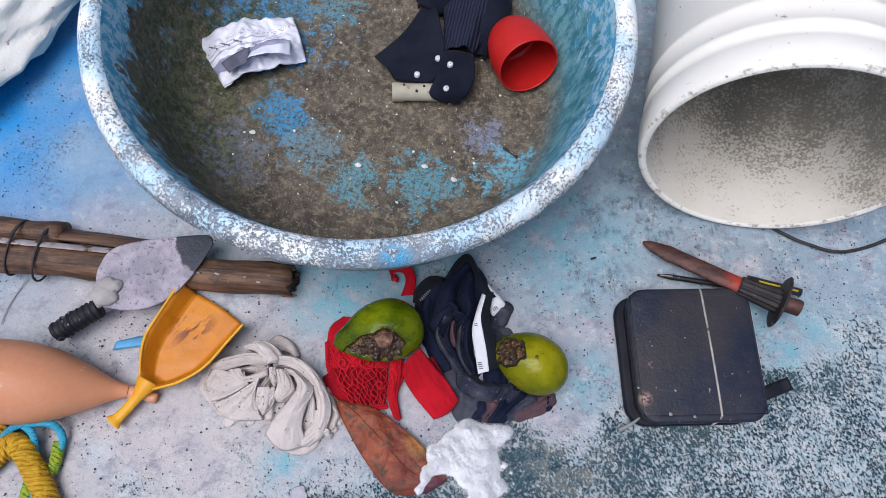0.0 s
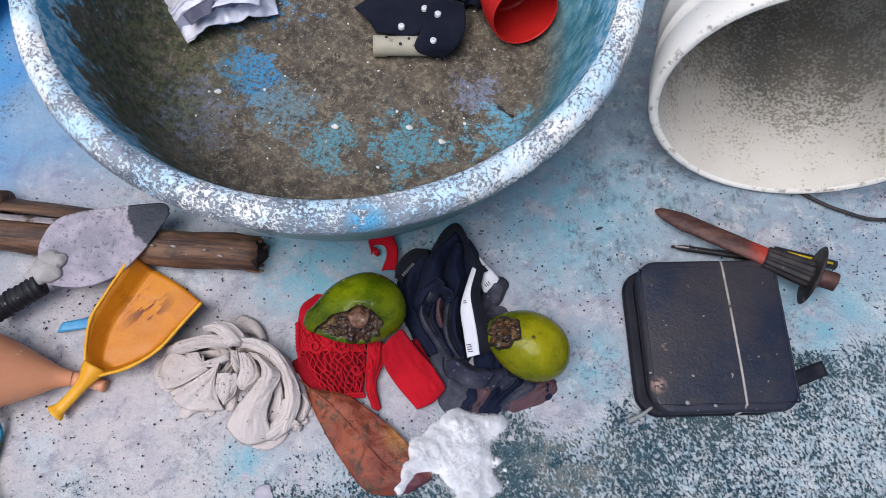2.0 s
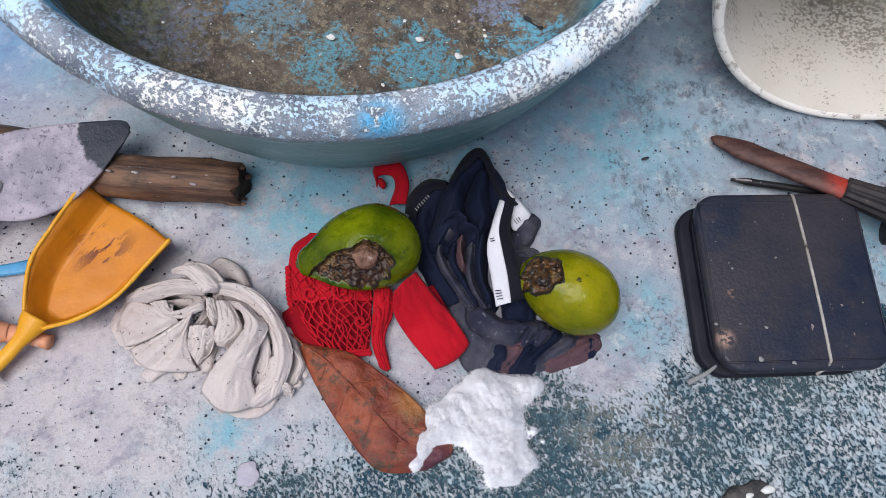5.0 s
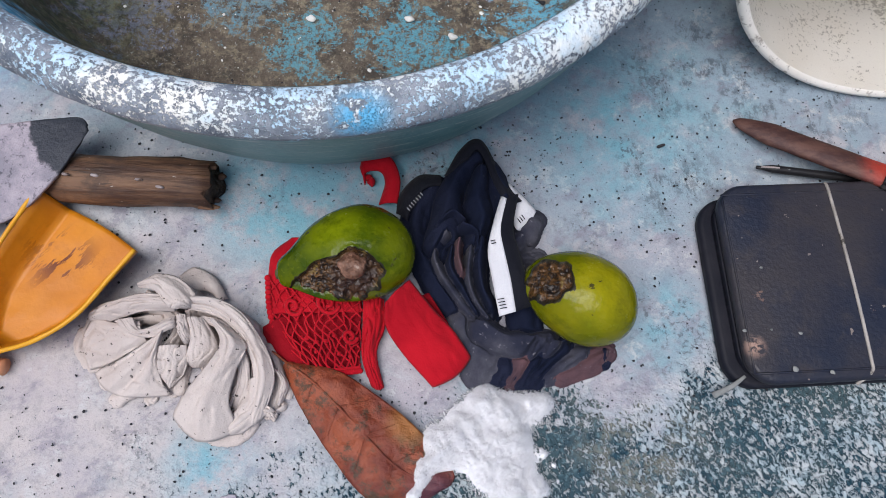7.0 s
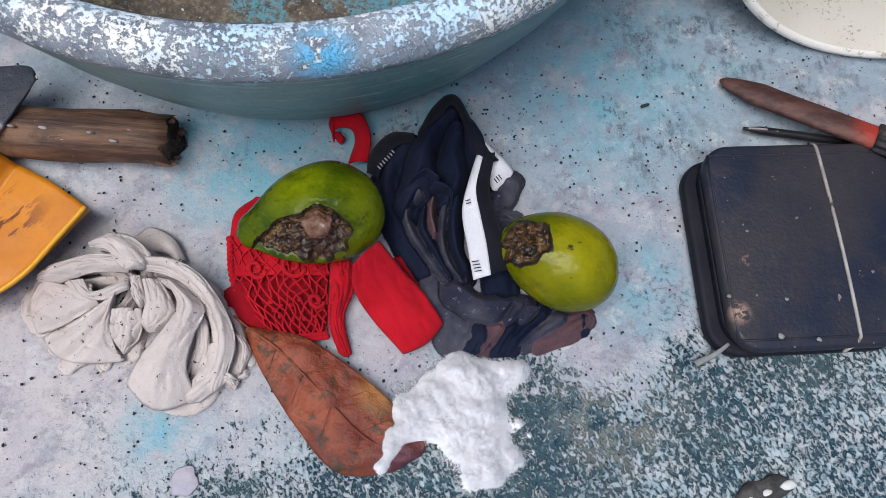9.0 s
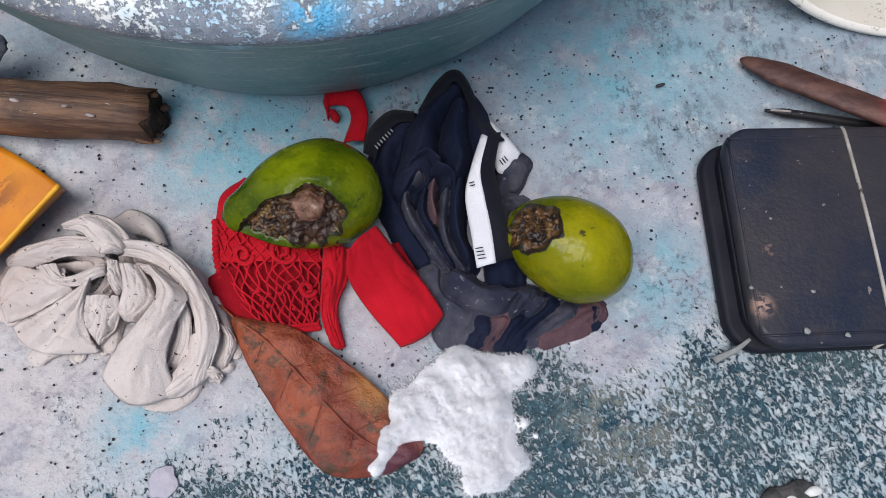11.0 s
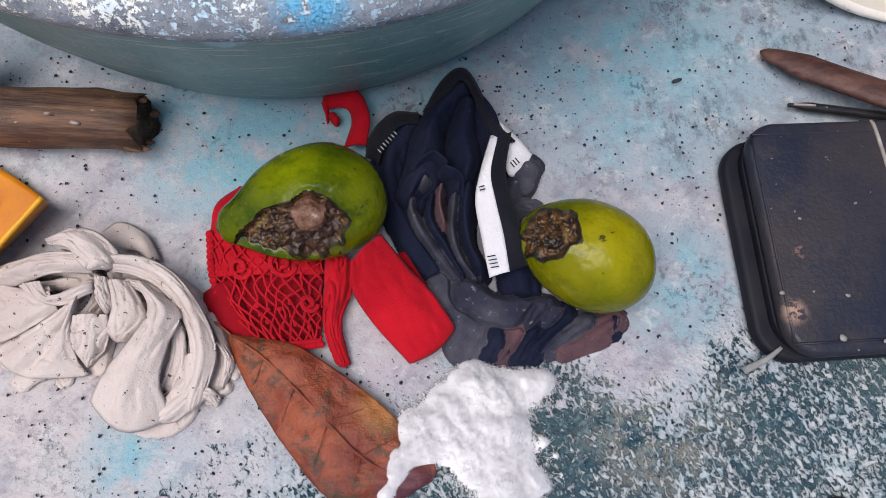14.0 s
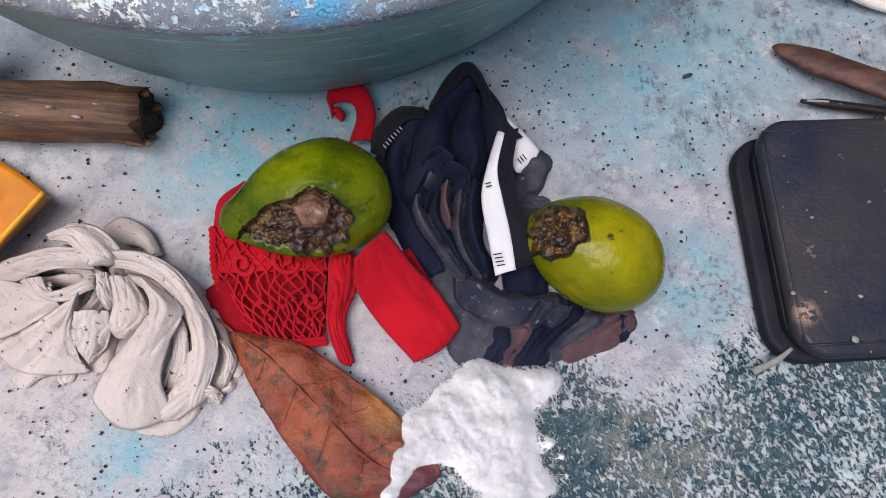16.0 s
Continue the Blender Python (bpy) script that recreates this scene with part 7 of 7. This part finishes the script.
def make_sack():
    c = thing("sack", (-0.62, 0.70, 0), "white woven plastic sack, bulging and dirty", "sack")
    bm = bmesh.new()
    rows = []
    n, k = 48, 80
    for i in range(n + 1):
        a = math.pi * i / n
        row = []
        for j in range(k):
            b = 2 * math.pi * j / k
            q = V((math.sin(a) * math.cos(b), math.sin(a) * math.sin(b), -math.cos(a)))
            r = 1 + 0.14 * noise.noise(q * 1.8) + 0.06 * noise.noise(q * 5) + 0.02 * noise.noise(q * 14)
            p = V((-0.662 + 0.185 * r * q.x, 0.752 + 0.24 * r * q.y, 0.045 + 0.065 * r * q.z))
            p.z = max(p.z, 0.0)
            row.append(p)
        rows.append(row)
    grid(bm, rows, closed=True)
    bmesh.ops.remove_doubles(bm, verts=bm.verts, dist=0.0003)
    part("body", bm, simple("white_sack_plastic", (0.96, 0.93, 0.87), (0.93, 0.88, 0.82), 10, 0.5, 0.0006, 260, (0.45, 0.36, 0.32), 60, (0.68, 0.74), grain=0.05), c)
    return c


make_sack()


# ---- small scraps on the deck ----
def make_scraps():
    bm = bmesh.new()
    a, b = V((0.2361, 0.5326, 0.0012)), V((0.2426, 0.5365, 0.0012))
    tube(bm, [a + (b - a) * i / 6 for i in range(7)], [0.0009, 0.0014, 0.0015, 0.0013, 0.0015, 0.0012, 0.0006], 7, 0.7, 0.3)
    tagged(part("twig", bm, M_GRIT), "tiny black splinter lying on the pale deck", "twig")
    bm = bmesh.new()
    at = V((-0.0386, 0.1923, 0.0006))
    ring = []
    for i in range(22):
        t = 2 * math.pi * i / 22
        r = 0.0095 * (1 + 0.35 * noise.noise((math.cos(t) * 1.6, math.sin(t) * 1.6, 4)))
        ring.append(at + V((r * 0.9 * math.cos(t), r * 1.15 * math.sin(t), 0)))
    grid(bm, [ring, [p * 0.94 + at * 0.06 + V((0, 0, 0.0006)) for p in ring], [p * 0.3 + at * 0.7 + V((0, 0, 0.0008)) for p in ring]], closed=True, caps=True)
    tagged(part("paint_flake", bm, simple("lilac_paint_flake", (0.56, 0.52, 0.58), (0.48, 0.46, 0.54), 60, 0.6, 0.0004)), "flat pale lilac paint flake on the rough deck", "paint flake")
    bm = bmesh.new()
    tube(bm, spline([(-0.4074, 0.3811, 0.0120), (-0.4178, 0.3513, 0.0020), (-0.4233, 0.3219, 0.0015), (-0.4225, 0.3013, 0.0015)], 30), 0.0006, 6)
    tagged(part("thread", bm, simple("beige_thread", (0.42, 0.38, 0.33), (0.30, 0.27, 0.24), 200, 0.8, 0.0002)), "thin beige thread hanging from the bound bamboo", "thread")


make_scraps()
